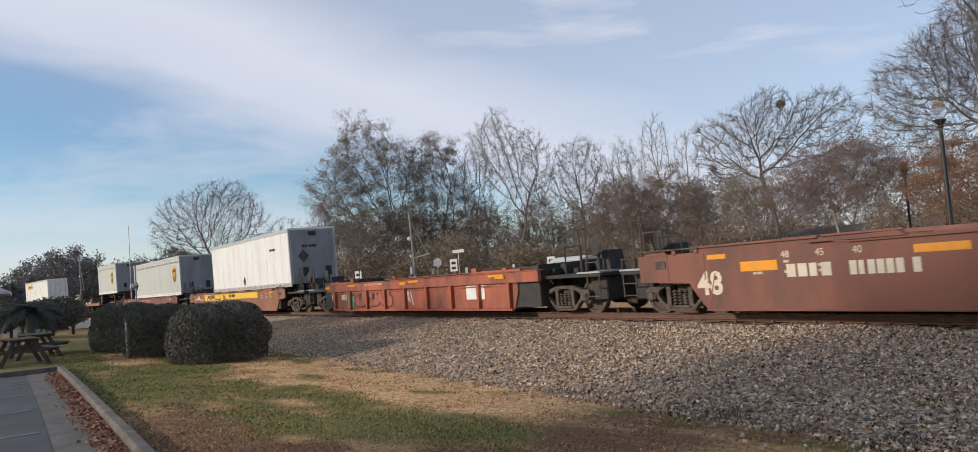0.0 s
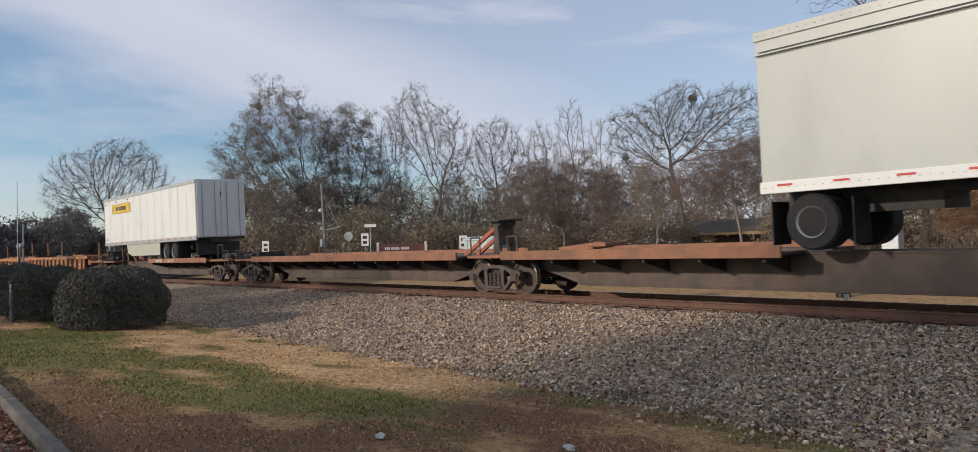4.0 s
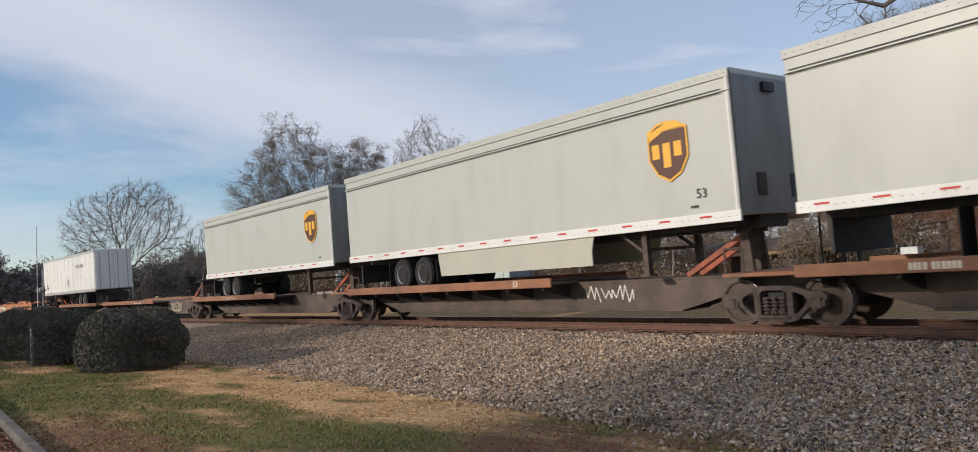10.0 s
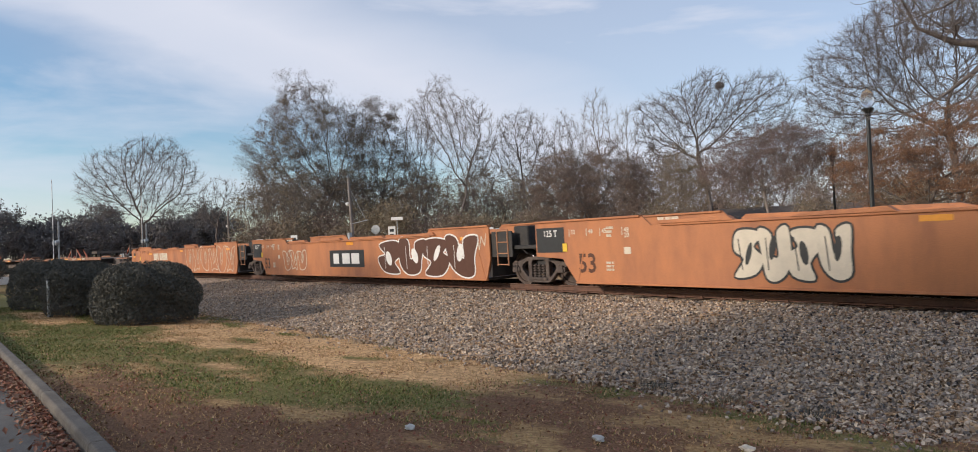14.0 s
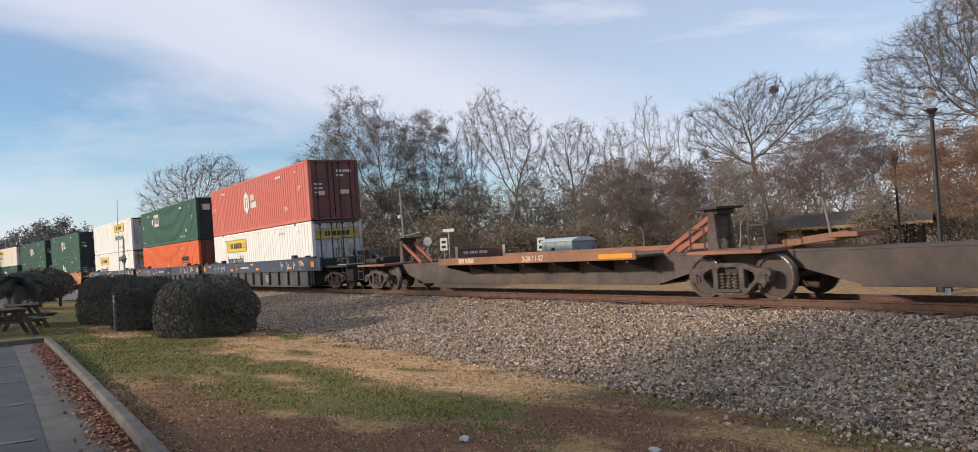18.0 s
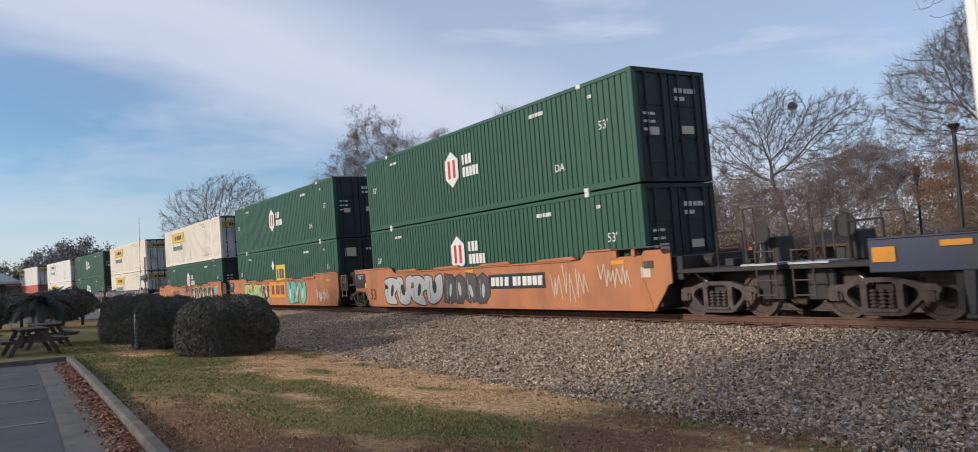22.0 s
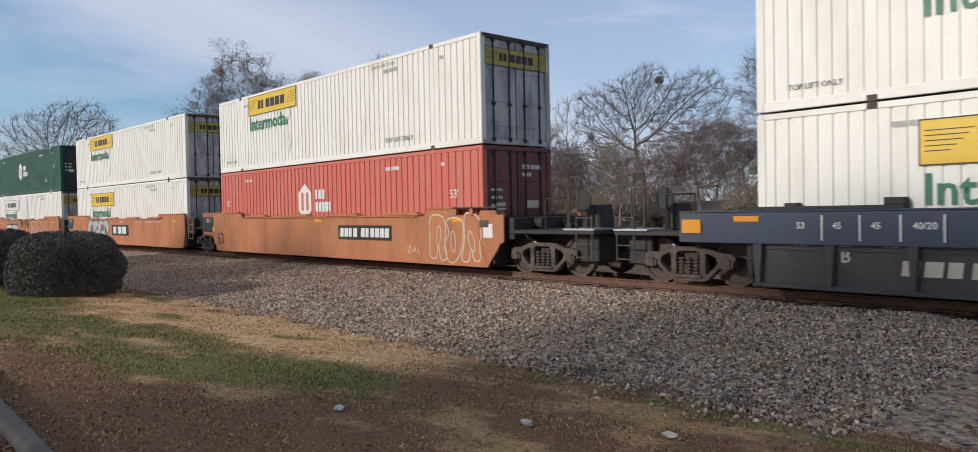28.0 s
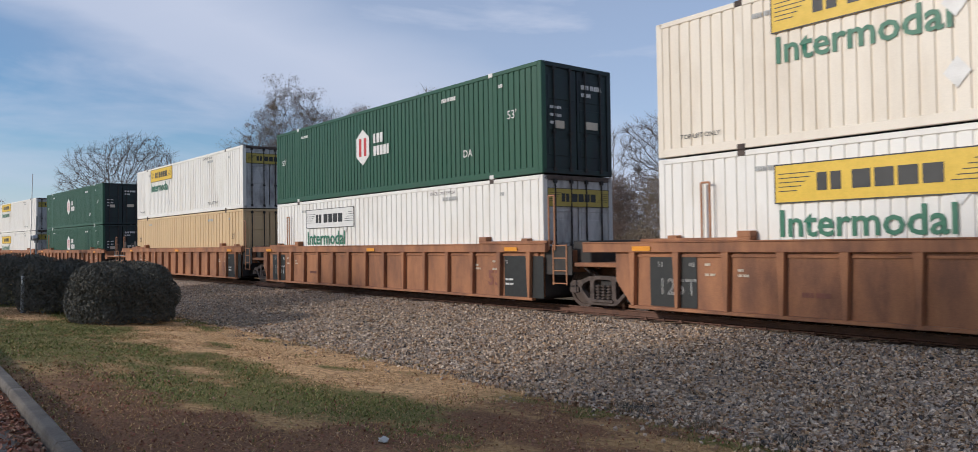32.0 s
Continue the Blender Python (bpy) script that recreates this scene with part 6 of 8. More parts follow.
    def f2(u, h, y, yc):
        bars(u, (3, 5), -5.56, .90, y, .24, "cream", .66)
        part("round_herald", M().lathe([(.26, 0), (.26, .004)], (-2.25, y - .004, .95), n=24), MAT["cream"], u, "round cream herald")
        part("herald_disc", M().lathe([(.23, 0), (.23, .003)], (-2.25, y - .0075, .95), n=24), MAT["brown"], u)
        bars(u, (3, 5), -1.14, 1.08, y, .09, "cream"); patch(u, "worn_patch", -1.1, -.5, .85, .95, y, "amber")
    well_car(-72.35, 19.3, dict(paint="brown", top=1.26, rise=.10), "end", "end", True, "brown oxide smooth well car with cream lettering", f2)
    trailer(-70.55, 1.40, 16.0, "grey_skin", "grey box trailer with a brown shield, low in a well car", 1, False, legs=False, marks=m_shield(.795))

    # two-platform skeleton car with one short trailer
    spine_car(-94.7, 16.6, "end", "art", False, "brown skeleton flatcar platform carrying a short trailer", (-.46, .02), ((.40, -1, False), (-.40, 1, True)), None)
    spine_car(-111.2, 16.4, "art", "end", True, "brown skeleton flatcar platform, empty, hitch raised", (-.46, .42), ((.45, -1, False),))
    trailer(-90.45, 2.12, 8.65, "grey_skin", "short grey box trailer with a brown shield", 1, True, marks=m_shield(.576), bogie=.95, axles=1)

    def deck_marks(u, x0, x1, y):
        bars(u, (4, 6), .85, .98, y - .004, .15, "cream")
        letters(u, "2-28 OR 1-57", 2.55, .985, y, .14, "cream", .004)
    spine_car(-132.1, 17.5, "end", "end", True, "brown skeleton flatcar with orange deck edges", (-.03, .46), ((-.46, 1, False),), None, deck_marks)
    trailer(-133.45, 2.05, 15.9, "white_trailer", "white box trailer with a yellow name panel and skirt", -1, True, (-.44, .31, "skirt", -1.0), True, m_name_sign, True, bogie=3.3)

    # three ribbed tan-orange units, empty
    def r_mark(u, h, y, yc):
        letters(u, "53", 6.05, .48, y - .004, .40, "brown", .012)
        patch(u, "black_panel", 6.75, 8.25, .20, 1.25, y - .004, "pole", "black data panel")
        bars(u, (5, 4), h - 1.1, .5, y - .010, .05, "white"); bars(u, (4, 5), h - 1.1, .62, y - .010, .05, "white")
        letters(u, "46", h - 1.15, 1.05, y - .008, .11, "white"); letters(u, "53", h - .2, 1.05, y - .008, .11, "white")

    def r_front(u, h, y, yc):
        patch(u, "black_panel", -h - .25, -h + .95, .22, 1.25, y - .004, "pole", "black data panel")
        letters(u, "125T", -h - .05, .48, y - .008, .34, "white", .01)
        letters(u, "53", -h - .05, 1.05, y - .008, .11, "white"); letters(u, "48", -h + .75, 1.05, y - .008, .11, "white")
        bars(u, (4, 5), -h + 3.2, .55, y - .004, .09, "brown")

    def r_a(u, h, y, yc):
        r_front(u, h, y, yc)
        letters(u, "53", h - 4.0, .5, y - .004, .42, "brown", .012)

    def r_b(u, h, y, yc):
        r_mark(u, h, y, yc); r_front(u, h, y, yc)
        bars(u, (3,), -.2, .42, y - .004, .62, "redorange", 1.05)

    def r_c(u, h, y, yc):
        r_mark(u, h, y, yc)
        patch(u, "number_panel", -h + 9.2, -h + 12.0, .72, 1.05, y - .004, "dark", "black number panel")
        bars(u, (4, 6), -h + 9.3, .8, y - .009, .2, "white")
    well_car(-154.2, 19.8, RIB, "end", "art", False, "tan-orange ribbed well car platform, empty, leading", r_a)
    well_car(-174.0, 19.8, RIB2, "art", "art", False, "yellow-orange ribbed well car platform, empty, middle", r_b)
    well_car(-193.65, 19.5, RIB2, "art", "end", True, "yellow-orange ribbed well car platform, empty, last", r_c)

    # five skeleton platforms with grey trailers
    us = [(-207.4, -224.3), (-224.3, -241.5), (-241.5, -258.1), (-258.1, -276.2), (-276.2, -292.9)]
    labs = ["skeleton flatcar platform under a grey trailer, leading", "skeleton flatcar platform under a grey trailer", "skeleton flatcar platform under a grey trailer, all-purpose", "skeleton flatcar platform, empty, scrawled sill", "skeleton flatcar platform under a white trailer"]

    def sp(i):
        def extra(u, x0, x1, y):
            if i == 0:
                bars(u, (4, 6), x0 + 2.0, .99, y, .12, "cream")
            if i == 1:
                letters(u, "53", x0 + 9.2, .985, y, .16, "cream", .004)
                scrawl(u, 3.0, 4.6, .45, .9, -.455, 9, "white")
            if i == 2:
                letters(u, "ALL PURPOSE SPINE CAR", x0 + 4.4, .99, y, .11, "cream")
                scrawl(u, 4.2, 6.4, .98, 1.12, -.47, 11, "white")
            if i == 3:
                scrawl(u, x0 + 7.6, x0 + 9.0, .92, 1.08, y, 12, "white")
                blob_letters(u, 2.1, 5.0, .38, .88, -.455, 13, "cream", "cream", 5, "spine", "outline")
        return extra
    for i, (a, b) in enumerate(us):
        spine_car((a + b) / 2, a - b, "end" if i == 0 else "art", "end" if i == 4 else "art", i == 4, labs[i], (-.46, .16) if i != 4 else (-.20, .44), ((.44, -1, False),) if i < 4 else ((-.44, 1, False),), None, sp(i))
    trailer(-215.45, 2.08, 16.15, "grey_skin", "grey box trailer with brown shield and pale skirt", 1, True, (-.32, .60, "skirt", 2.2), True, m_shield(.777))
    trailer(-232.7, 2.08, 16.0, "grey_skin", "grey box trailer with brown shield and square skirt", 1, True, (-.31, .50, "skirt", .1), True, m_shield(.80))
    trailer(-248.75, 2.05, 13.6, "grey_skin", "shorter grey box trailer with a yellow-edged brown shield", 1, True, None, True, m_shield(.753), bogie=2.5)
    trailer(-285.45, 2.0, 15.85, "white_trailer", "old white box trailer with scrubbed lettering", -1, True, None, True, m_scrubbed, True, bogie=3.15)

    # three smooth orange units, sprayed, empty
    def o_front(u, h, y, last=False, faint=False):
        if last:
            patch(u, "data_plate", -h - .50, -h - .30, .86, 1.08, y, "yellow", "small yellow data plate")
            patch(u, "end_reflector", -h - 2.0, -h - 1.52, 1.04, 1.18, y, "amber")
            patch(u, "reflector", -h + 1.6, -h + 2.3, 1.20, 1.30, y, "amber")
        else:
            patch(u, "stencil_panel", -h - 1.6, -h - .55, .90, 1.52, y + .001, "dark", "dark stencil panel")
            letters(u, "125 T", -h - 1.33, 1.30, y - .006, .16, "white", .004)
            patch(u, "data_plate", -h - .62, -h - .46, .92, 1.12, y - .004, "yellow", "small yellow data plate")
        letters(u, "53", -7.55 if last else -8.15, .42, y, .46, "brownmark", .012)
        if faint:
            bars(u, (5, 4, 5), -5.6, 1.56, y, .05, "brown")
            return
        ink = "brown" if last else "cream"
        for t, x in (("53", -8.35), ("48", -7.75), ("45", -7.3), ("48", -6.6), ("20", -6.6)):
            letters(u, t, x, 1.22 if t == "20" else 1.34, y, .11, ink, .003)
            if t != "20":
                patch(u, "stencil_tick", x - .07, x - .05, 1.28, 1.46, y, ink)
        bars(u, (5, 4, 5), -5.6, 1.56, y, .06, ink)
        if not last:
            for k in range(3):
                bars(u, (6 - k,), -7.15, 1.42 - .09 * k, y, .06, ink)
                bars(u, (5, 2), -7.2, .62 - .08 * k, y, .05, ink)
            bars(u, (3, 2), -4.4, 1.52, y, .05, ink); bars(u, (2, 3), -4.4, 1.44, y, .05, ink)
            patch(u, "stencil_ring", -6.62, -6.42, .84, 1.0, y, ink)

    def o_a(u, h, y, yc):
        o_front(u, h, y)
        blob_letters(u, -3.7, -1.35, .3, 1.32, y, 41, "cream", "dark", 4)
        number_plate(u, 1.28, y)
        scrawl(u, 4.6, 5.8, .3, 1.4, y, 42, "cream", .025)
        patch(u, "white_panel", 7.25, 7.8, .58, .92, y, "white", "white data panel")

    def o_b(u, h, y, yc):
        o_front(u, h, y)
        blob_letters(u, -6.0, -3.8, .35, 1.15, y, 43, "cream", "cream", 3, "orange", "outline")
        patch(u, "name_panel", -1.66, 1.03, .50, 1.12, y, "dark", "black name panel")
        bars(u, (3,), -1.35, .62, y - .004, .38, "white", 1.9)
        blob_letters(u, 2.13, 7.66, .22, 1.42, y, 44, "brownmark", "white", 4, "white")
        scrawl(u, h - .9, h + .3, 1.0, 1.5, y, 45, "cream")

    def o_c(u, h, y, yc):
        o_front(u, h, y, True)
        bars(u, (4, 6), -5.4, .85, y, .42, "cream")
        blob_letters(u, .8, 8.1, .2, 1.5, y, 46, "cream", "cream", 6, "silver", "outline")
    well_car(-306.85, 20.1, ORANGE, "end", "art", False, "orange smooth well car platform with sprayed lettering, empty, leading", o_a)
    well_car(-326.8, 19.8, ORANGE, "art", "art", False, "orange smooth well car platform with dark balloon graffiti, empty", o_b)
    well_car(-346.7, 20.0, ORANGE, "art", "end", True, "orange smooth well car platform with pale graffiti, empty", o_c)

    # empty skeleton platforms
    es = [(-360.8, -378.4), (-378.4, -397.4), (-397.4, -414.8)]

    def e_mark(i):
        def extra(u, x0, x1, y):
            if i == 1:
                letters(u, "TWIN 28 - ALL PURPOSE SPINE CAR", -.1, .99, y, .14, "dark", .003)
                patch(u, "amber_strip", x1 - 1.3, x1 - .2, .985, 1.10, y, "amber")
            elif i == 2:
                bars(u, (4, 6), -1.8, .99, y, .14, "cream")
                letters(u, "2-28 / 1-57", 1.7, .985, y, .16, "cream", .004)
                patch(u, "amber_strip", x1 - 1.3, x1 - .1, .985, 1.10, y, "amber")
            else:
                bars(u, (4, 6), -1.38, .99, y, .13, "cream")
                for x in (x0 + .3, -2.75):
                    patch(u, "amber_strip", x, x + 1.15, .985, 1.10, y, "amber")
                letters(u, "2-28 / 1-57", -4.6, .975, y, .19, "cream", .006)
        return extra
    for i, (a, b) in enumerate(es):
        spine_car((a + b) / 2, a - b, "end" if i == 0 else "art", "end" if i == 2 else "art", i == 2, "dark brown skeleton flatcar platform, empty, hitch stand raised", ((-.43, .24), (-.19, .37), (-.18, .36))[i], ((.44, -1, False), (-.46, 1, i == 1)), None, e_mark(i))

    # blue and grey ribbed units, double-stacked
    def b_mark(seed):
        def extra(u, h, y, yc):
            letters(u, "53", 1.8, .40, y - .004, .32, "cream", .010)
            letters(u, "B", -6.5, .62, y - .004, .22, "cream", .006)
            bars(u, (4,), -5.55, .44, y - .004, .24, "cream", 1.35, lean=.12)
            bars(u, (6,), -3.95, .44, y - .004, .24, "cream", .85, lean=.12)
            for k, t in enumerate(("53", "45", "45", "40/20")):
                letters(u, t, h - 3.4 + .85 * k, 1.16, yc, .13, "white", .003)
                patch(u, "white_tick", h - 3.5 + .85 * k, h - 3.46 + .85 * k, .98, 1.40, yc, "white")
                letters(u, t, -h + .50 + .62 * k, 1.18, yc, .11, "white", .003)
                patch(u, "white_tick", -h + .93 + .62 * k, -h + .96 + .62 * k, .98, 1.40, yc, "white")
            for x in (-h - 1.82, h + .40):
                patch(u, "end_reflector", x, x + .42, 1.08, 1.34, yc - .001, "amber")
            for x in (-h + 4.0, -h + 8.6, h - 2.6):
                patch(u, "reflector", x, x + .55, 1.02, 1.14, yc - .001, "amber")
            bars(u, (6, 3, 4, 2, 7), -h + 6.0, 1.14, yc, .09, "white")
            part("cross_mark", M().box(-h + 5.2, -h + 5.24, yc - .004, yc, .98, 1.42).box(-h + 5.05, -h + 5.4, yc - .0045, yc, 1.1, 1.16), MAT["amber"], u)
            if seed == 2:
                scrawl(u, -h + 8.2, -h + 9.2, .3, .8, y - .004, 50, "silver", .05)
                scrawl(u, -h + 12.6, -h + 14.0, .35, .8, y - .004, 51, "silver", .06)
            if seed == 5:
                scrawl(u, -h + 5.6, -h + 7.0, 1.15, 1.42, yc, 52, "white", .03)
                scrawl(u, -h + 11.4, -h + 13.2, 1.0, 1.42, yc, 53, "white", .04)
        return extra
    triple("blue", (-419.1, -439.1, -458.8, -478.9), BLUE, "grey-blue ribbed well car platform with a navy top chord", [b_mark(0), b_mark(1), b_mark(2)], [
        (dict(paint="red", marks=m_hex("red", -.14), fold=.30, cast="red"), "faded red container with a white hexagon emblem", dict(paint="ivory", marks=m_scroll_low, fold=.36), "white corrugated container with a yellow name panel"),
        (dict(paint="green", marks=m_square(-.46), fold=.30, cast="navy"), "dark green container with a square pale emblem", dict(paint="orangec", marks=m_orange, fold=.30), "bright orange corrugated container"),
        (dict(paint="ivory", marks=m_scroll_mid, fold=.36, end="blank"), "white container with yellow panel and blank end", dict(paint="ivory", marks=m_scroll_low, fold=.36), "white corrugated container with a yellow name panel"),
    ])

    def g_mark(i):
        def extra(u, h, y, yc):
            o_front(u, h, y, i == 2, True)
            if i == 0:
                blob_letters(u, -6.66, -1.95, .22, 1.32, y, 61, "silver", "dark", 4, "dark")
                blob_letters(u, -1.75, 1.15, .25, 1.3, y, 62, "greycar", "dark", 4, "silver", "block")
                number_plate(u, 1.3, y)
                scrawl(u, 4.4, 5.95, .3, 1.4, y, 63, "cream", .03)
                scrawl(u, 6.45, 7.65, .7, 1.4, y, 64, "cream", .03)
                patch(u, "white_panel", h + .02, h + .34, .95, 1.2, y, "cream", "pale data panel")
            if i == 1:
                blob_letters(u, -6.3, -2.9, .22, 1.38, y, 65, "lime", "dark", 3, "teal")
                patch(u, "name_panel", -1.54, 1.1, .55, 1.40, y, "amber", "orange name panel")
                bars(u, (3,), -1.15, .72, y - .004, .5, "brown", 1.5)
                blob_letters(u, 1.55, 4.15, .2, 1.38, y, 66, "teal", "dark", 3, "cream")
                blob_letters(u, -2.75, -1.65, .25, 1.3, y, 67, "blackspray", "white", 1, "cream", "block")
                scrawl(u, 5.6, 7.1, .3, .95, y, 68, "white", .03)
            if i == 2:
                bars(u, (4, 6), -5.35, .78, y, .38, "brown")
                scrawl(u, -3.4, .2, .8, 1.4, y, 69, "cream", .028)
                blob_letters(u, .7, 6.45, .2, 1.4, y, 70, "blackspray", "cream", 5, "cream", "block")
                patch(u, "teal_edge", 6.5, 7.3, .9, 1.3, y, "teal")
        return extra
    triple("orange", (-482.7, -502.7, -522.7, -542.4), ORANGE, "orange smooth well car platform covered in graffiti", [g_mark(0), g_mark(1), g_mark(2)], [
        (S_HEX(pos=-.115), "dark green container with a white hexagon emblem", S_HEX(pos=-.115), "dark green container low in the well"),
        (S_HEX(pos=-.115), "dark green container with a white hexagon emblem", dict(paint="green", marks=m_square(-.09, True), fold=.30, cast="white"), "dark green container with a square yellow emblem"),
        (S_CREAM(first=-5.35), "cream-white corrugated container with a yellow panel", S_HEX(pos=-.115), "dark green container with a white hexagon emblem"),
    ])
    triple("blue", (-546.2, -566.2, -586.0, -605.4), BLUE, "grey-blue ribbed well car platform with a navy top chord", [b_mark(3), b_mark(4), b_mark(5)], [
        (S_CREAM(sign="yellow", first=-5.35), "cream-white corrugated container with pale name panel", S_CREAM(first=-5.35), "cream-white corrugated container with a yellow panel"),
        (S_HEX(pos=-.115), "dark green container with a white hexagon emblem", S_HEX(pos=-.115, inner="green"), "dark green container with a white emblem"),
        (S_WHITE(sign="white", first=-5.35), "white corrugated container with a white name panel", S_WHITE(first=-5.35), "white corrugated container with a yellow panel"),
    ])

    def h_mark(i):
        def extra(u, h, y, yc):
            o_front(u, h, y, i == 2, True)
            if i == 0:
                number_plate(u, 1.4, y)
                blob_letters(u, 6.04, 8.15, .2, 1.5, y, 81, "orange", "cream", 3, "cream", "outline")
                scrawl(u, 4.96, 5.6, .35, .7, y, 86, "cream", .022)
                patch(u, "white_panel", 8.25, 8.6, .9, 1.25, y, "white", "white data panel")
            if i == 1:
                blob_letters(u, -5.56, -2.05, .2, 1.44, y, 82, "silver", "dark", 4, "dark")
                patch(u, "name_panel", -1.52, 1.02, .62, 1.18, y, "dark", "black name panel")
                bars(u, (3,), -1.25, .72, y - .004, .36, "white", 1.9)
                scrawl(u, 2.2, 3.1, 1.15, 1.42, y, 83, "cream")
                scrawl(u, 3.3, h - 2.4, 1.28, 1.36, y, 84, "white", .02)
            if i == 2:
                number_plate(u, -4.2, y)
                blob_letters(u, .86, 5.58, .2, 1.45, y, 85, "orange", "cream", 4, "cream", "outline")
                scrawl(u, -2.83, -1.40, 1.15, 1.45, y, 87, "cream", .025)
        return extra
    triple("orange", (-609.5, -629.5, -649.1, -668.4), ORANGE, "orange smooth well car platform with sprayed lettering", [h_mark(0), h_mark(1), h_mark(2)], [
        (S_WHITE(first=-5.35, dz=.26), "white corrugated container with a yellow panel", dict(paint="red", marks=m_hex("red", -.14), fold=.28, cast="red"), "faded red container with a white hexagon emblem"),
        (S_WHITE(first=-5.35, dz=.26), "white corrugated container with a yellow panel", S_WHITE(first=-5.35), "white corrugated container with a yellow panel"),
        (S_HEX(pos=-.115), "dark green container with a white hexagon emblem", dict(paint="ivory", marks=m_scroll("white", -5.35), fold=.30), "white corrugated container with a pale panel"),
    ], lift=.06)

    def k_mark(i):
        def extra(u, h, y, yc):
            if i:
                r_front(u, h, y, yc)
            if i == 3:
                letters(u, "53", h - 1.45, .46, y - .004, .36, "brown", .01)
                patch(u, "data_plate", h - .55, h - .35, .5, .75, y - .004, "cream", "faded data plate")
                patch(u, "end_reflector", h - .1, h + .65, 1.33, 1.42, yc - .001, "amber")
            if i < 2:
                r_mark(u, h, y, yc)
        return extra
    triple("ribbed", (-672.3, -692.2, -712.0, -731.9), dict(RIB, top=1.54), "tan-orange ribbed well car platform", [k_mark(3), k_mark(1), k_mark(0)], [
        (S_CREAM(first=-5.35, dz=.26), "cream-white corrugated container with a yellow panel", S_WHITE(first=-5.35), "white corrugated container with a yellow panel"),
        (S_HEX(pos=-.115), "dark green container with a white hexagon emblem", dict(paint="ivory", marks=m_scroll("white", -5.35), fold=.30), "white corrugated container with a pale panel"),
        (S_WHITE(first=-5.35, dz=.26), "white corrugated container with a yellow panel", dict(paint="tan", marks=m_blank, fold=.36), "tan corrugated container"),
    ], lift=.09)
    triple("ribbed", (-735.9, -755.8, -775.6, -795.4), RIB, "tan-orange ribbed well car platform far back", [None, None, None], [
        (S_HEX(pos=-.115), "dark green container with a white hexagon emblem", S_HEX(pos=-.115), "dark green container with a white emblem"),
        (S_WHITE(first=-5.35, dz=.26), "white corrugated container with a yellow panel", S_WHITE(first=-5.35), "white corrugated container"),
        (S_HEX(pos=-.115), "dark green container with a white hexagon emblem", S_WHITE(first=-5.35), "white corrugated container"),
    ])


def triple(name, trucks, style, label, extras, loads, lift=0.0):
    """Three joined platforms with a stack of two containers on each."""
    for i in range(3):
        a, b = trucks[i], trucks[i + 1]
        mid = (a + b) / 2
        well_car(mid, a - b, style, "end" if i == 0 else "art", "end" if i == 2 else "art", i == 2, label + (", leading", ", middle", ", last")[i], extras[i])
        top, tl, low, ll = loads[i]
        container(mid, LOWZ + lift, low, ll + ", in the well")
        container(mid, TOPZ + lift, top, tl + ", on top")


consist()

# ---- trees and shrubs ----
def polar(az, d, z=None):
    """A place by its bearing (degrees left of straight across the track) and distance."""
    x, y = -d * math.sin(radians(az)), d * math.cos(radians(az))
    return Vector((x, y, gz(x, y) if z is None else z))


def fast_mesh(name, verts, faces, material):
    """A mesh from arrays; every face has the same number of corners."""
    me = bpy.data.meshes.new(name)
    k = faces.shape[1]
    me.vertices.add(len(verts)); me.vertices.foreach_set("co", verts.astype(np.float32).ravel())
    me.loops.add(faces.size); me.loops.foreach_set("vertex_index", faces.astype(np.int32).ravel())
    me.polygons.add(len(faces)); me.polygons.foreach_set("loop_start", np.arange(0, faces.size, k, dtype=np.int32))
    me.polygons.foreach_set("use_smooth", np.ones(len(faces), dtype=bool))
    me.update(calc_edges=True)
    me.materials.append(material)
    return me


def unit(a):
    return a / np.maximum(np.linalg.norm(a, axis=-1, keepdims=True), 1e-9)


def rods(a, b, r0, r1, n):
    """Open tapered tubes from a to b: corners and quads."""
    d = unit(b - a)
    ref = np.where(np.abs(d[:, 2:3]) < 0.9, np.array([[0.0, 0, 1]]), np.array([[1.0, 0, 0]]))
    u = unit(np.cross(d, ref)); v = np.cross(d, u)
    t = np.arange(n) * 2 * math.pi / n
    ring = u[:, None] * np.cos(t)[None, :, None] + v[:, None] * np.sin(t)[None, :, None]
    vs = np.concatenate([a[:, None] + ring * r0[:, None, None], b[:, None] + ring * r1[:, None, None]], axis=1)
    base = (np.arange(len(a)) * 2 * n)[:, None]
    i = np.arange(n)[None, :]; j = (i + 1) % n
    fs = np.stack([base + i, base + j, base + n + j, base + n + i], axis=-1)
    return vs.reshape(-1, 3), fs.reshape(-1, 4)


def leaf_sheet(rng, pts, size):
    """One small leaf at every point."""
    n = len(pts)
    q = unit(rng.normal(size=(n, 4)))
    w, x, y, z = q.T
    rot = np.stack([np.stack([1 - 2 * (y * y + z * z), 2 * (x * y - z * w), 2 * (x * z + y * w)], -1), np.stack([2 * (x * y + z * w), 1 - 2 * (x * x + z * z), 2 * (y * z - x * w)], -1), np.stack([2 * (x * z - y * w), 2 * (y * z + x * w), 1 - 2 * (x * x + y * y)], -1)], 1)
    c = np.array([(-.9, -.42, 0), (1.1, 0, .1), (-.5, .72, .1)])
    vs = pts[:, None] + np.einsum("nij,kj->nki", rot, c) * (size * rng.uniform(.6, 1.3, n))[:, None, None]
    fs = np.arange(n * 3).reshape(n, 3)
    return vs.reshape(-1, 3), fs


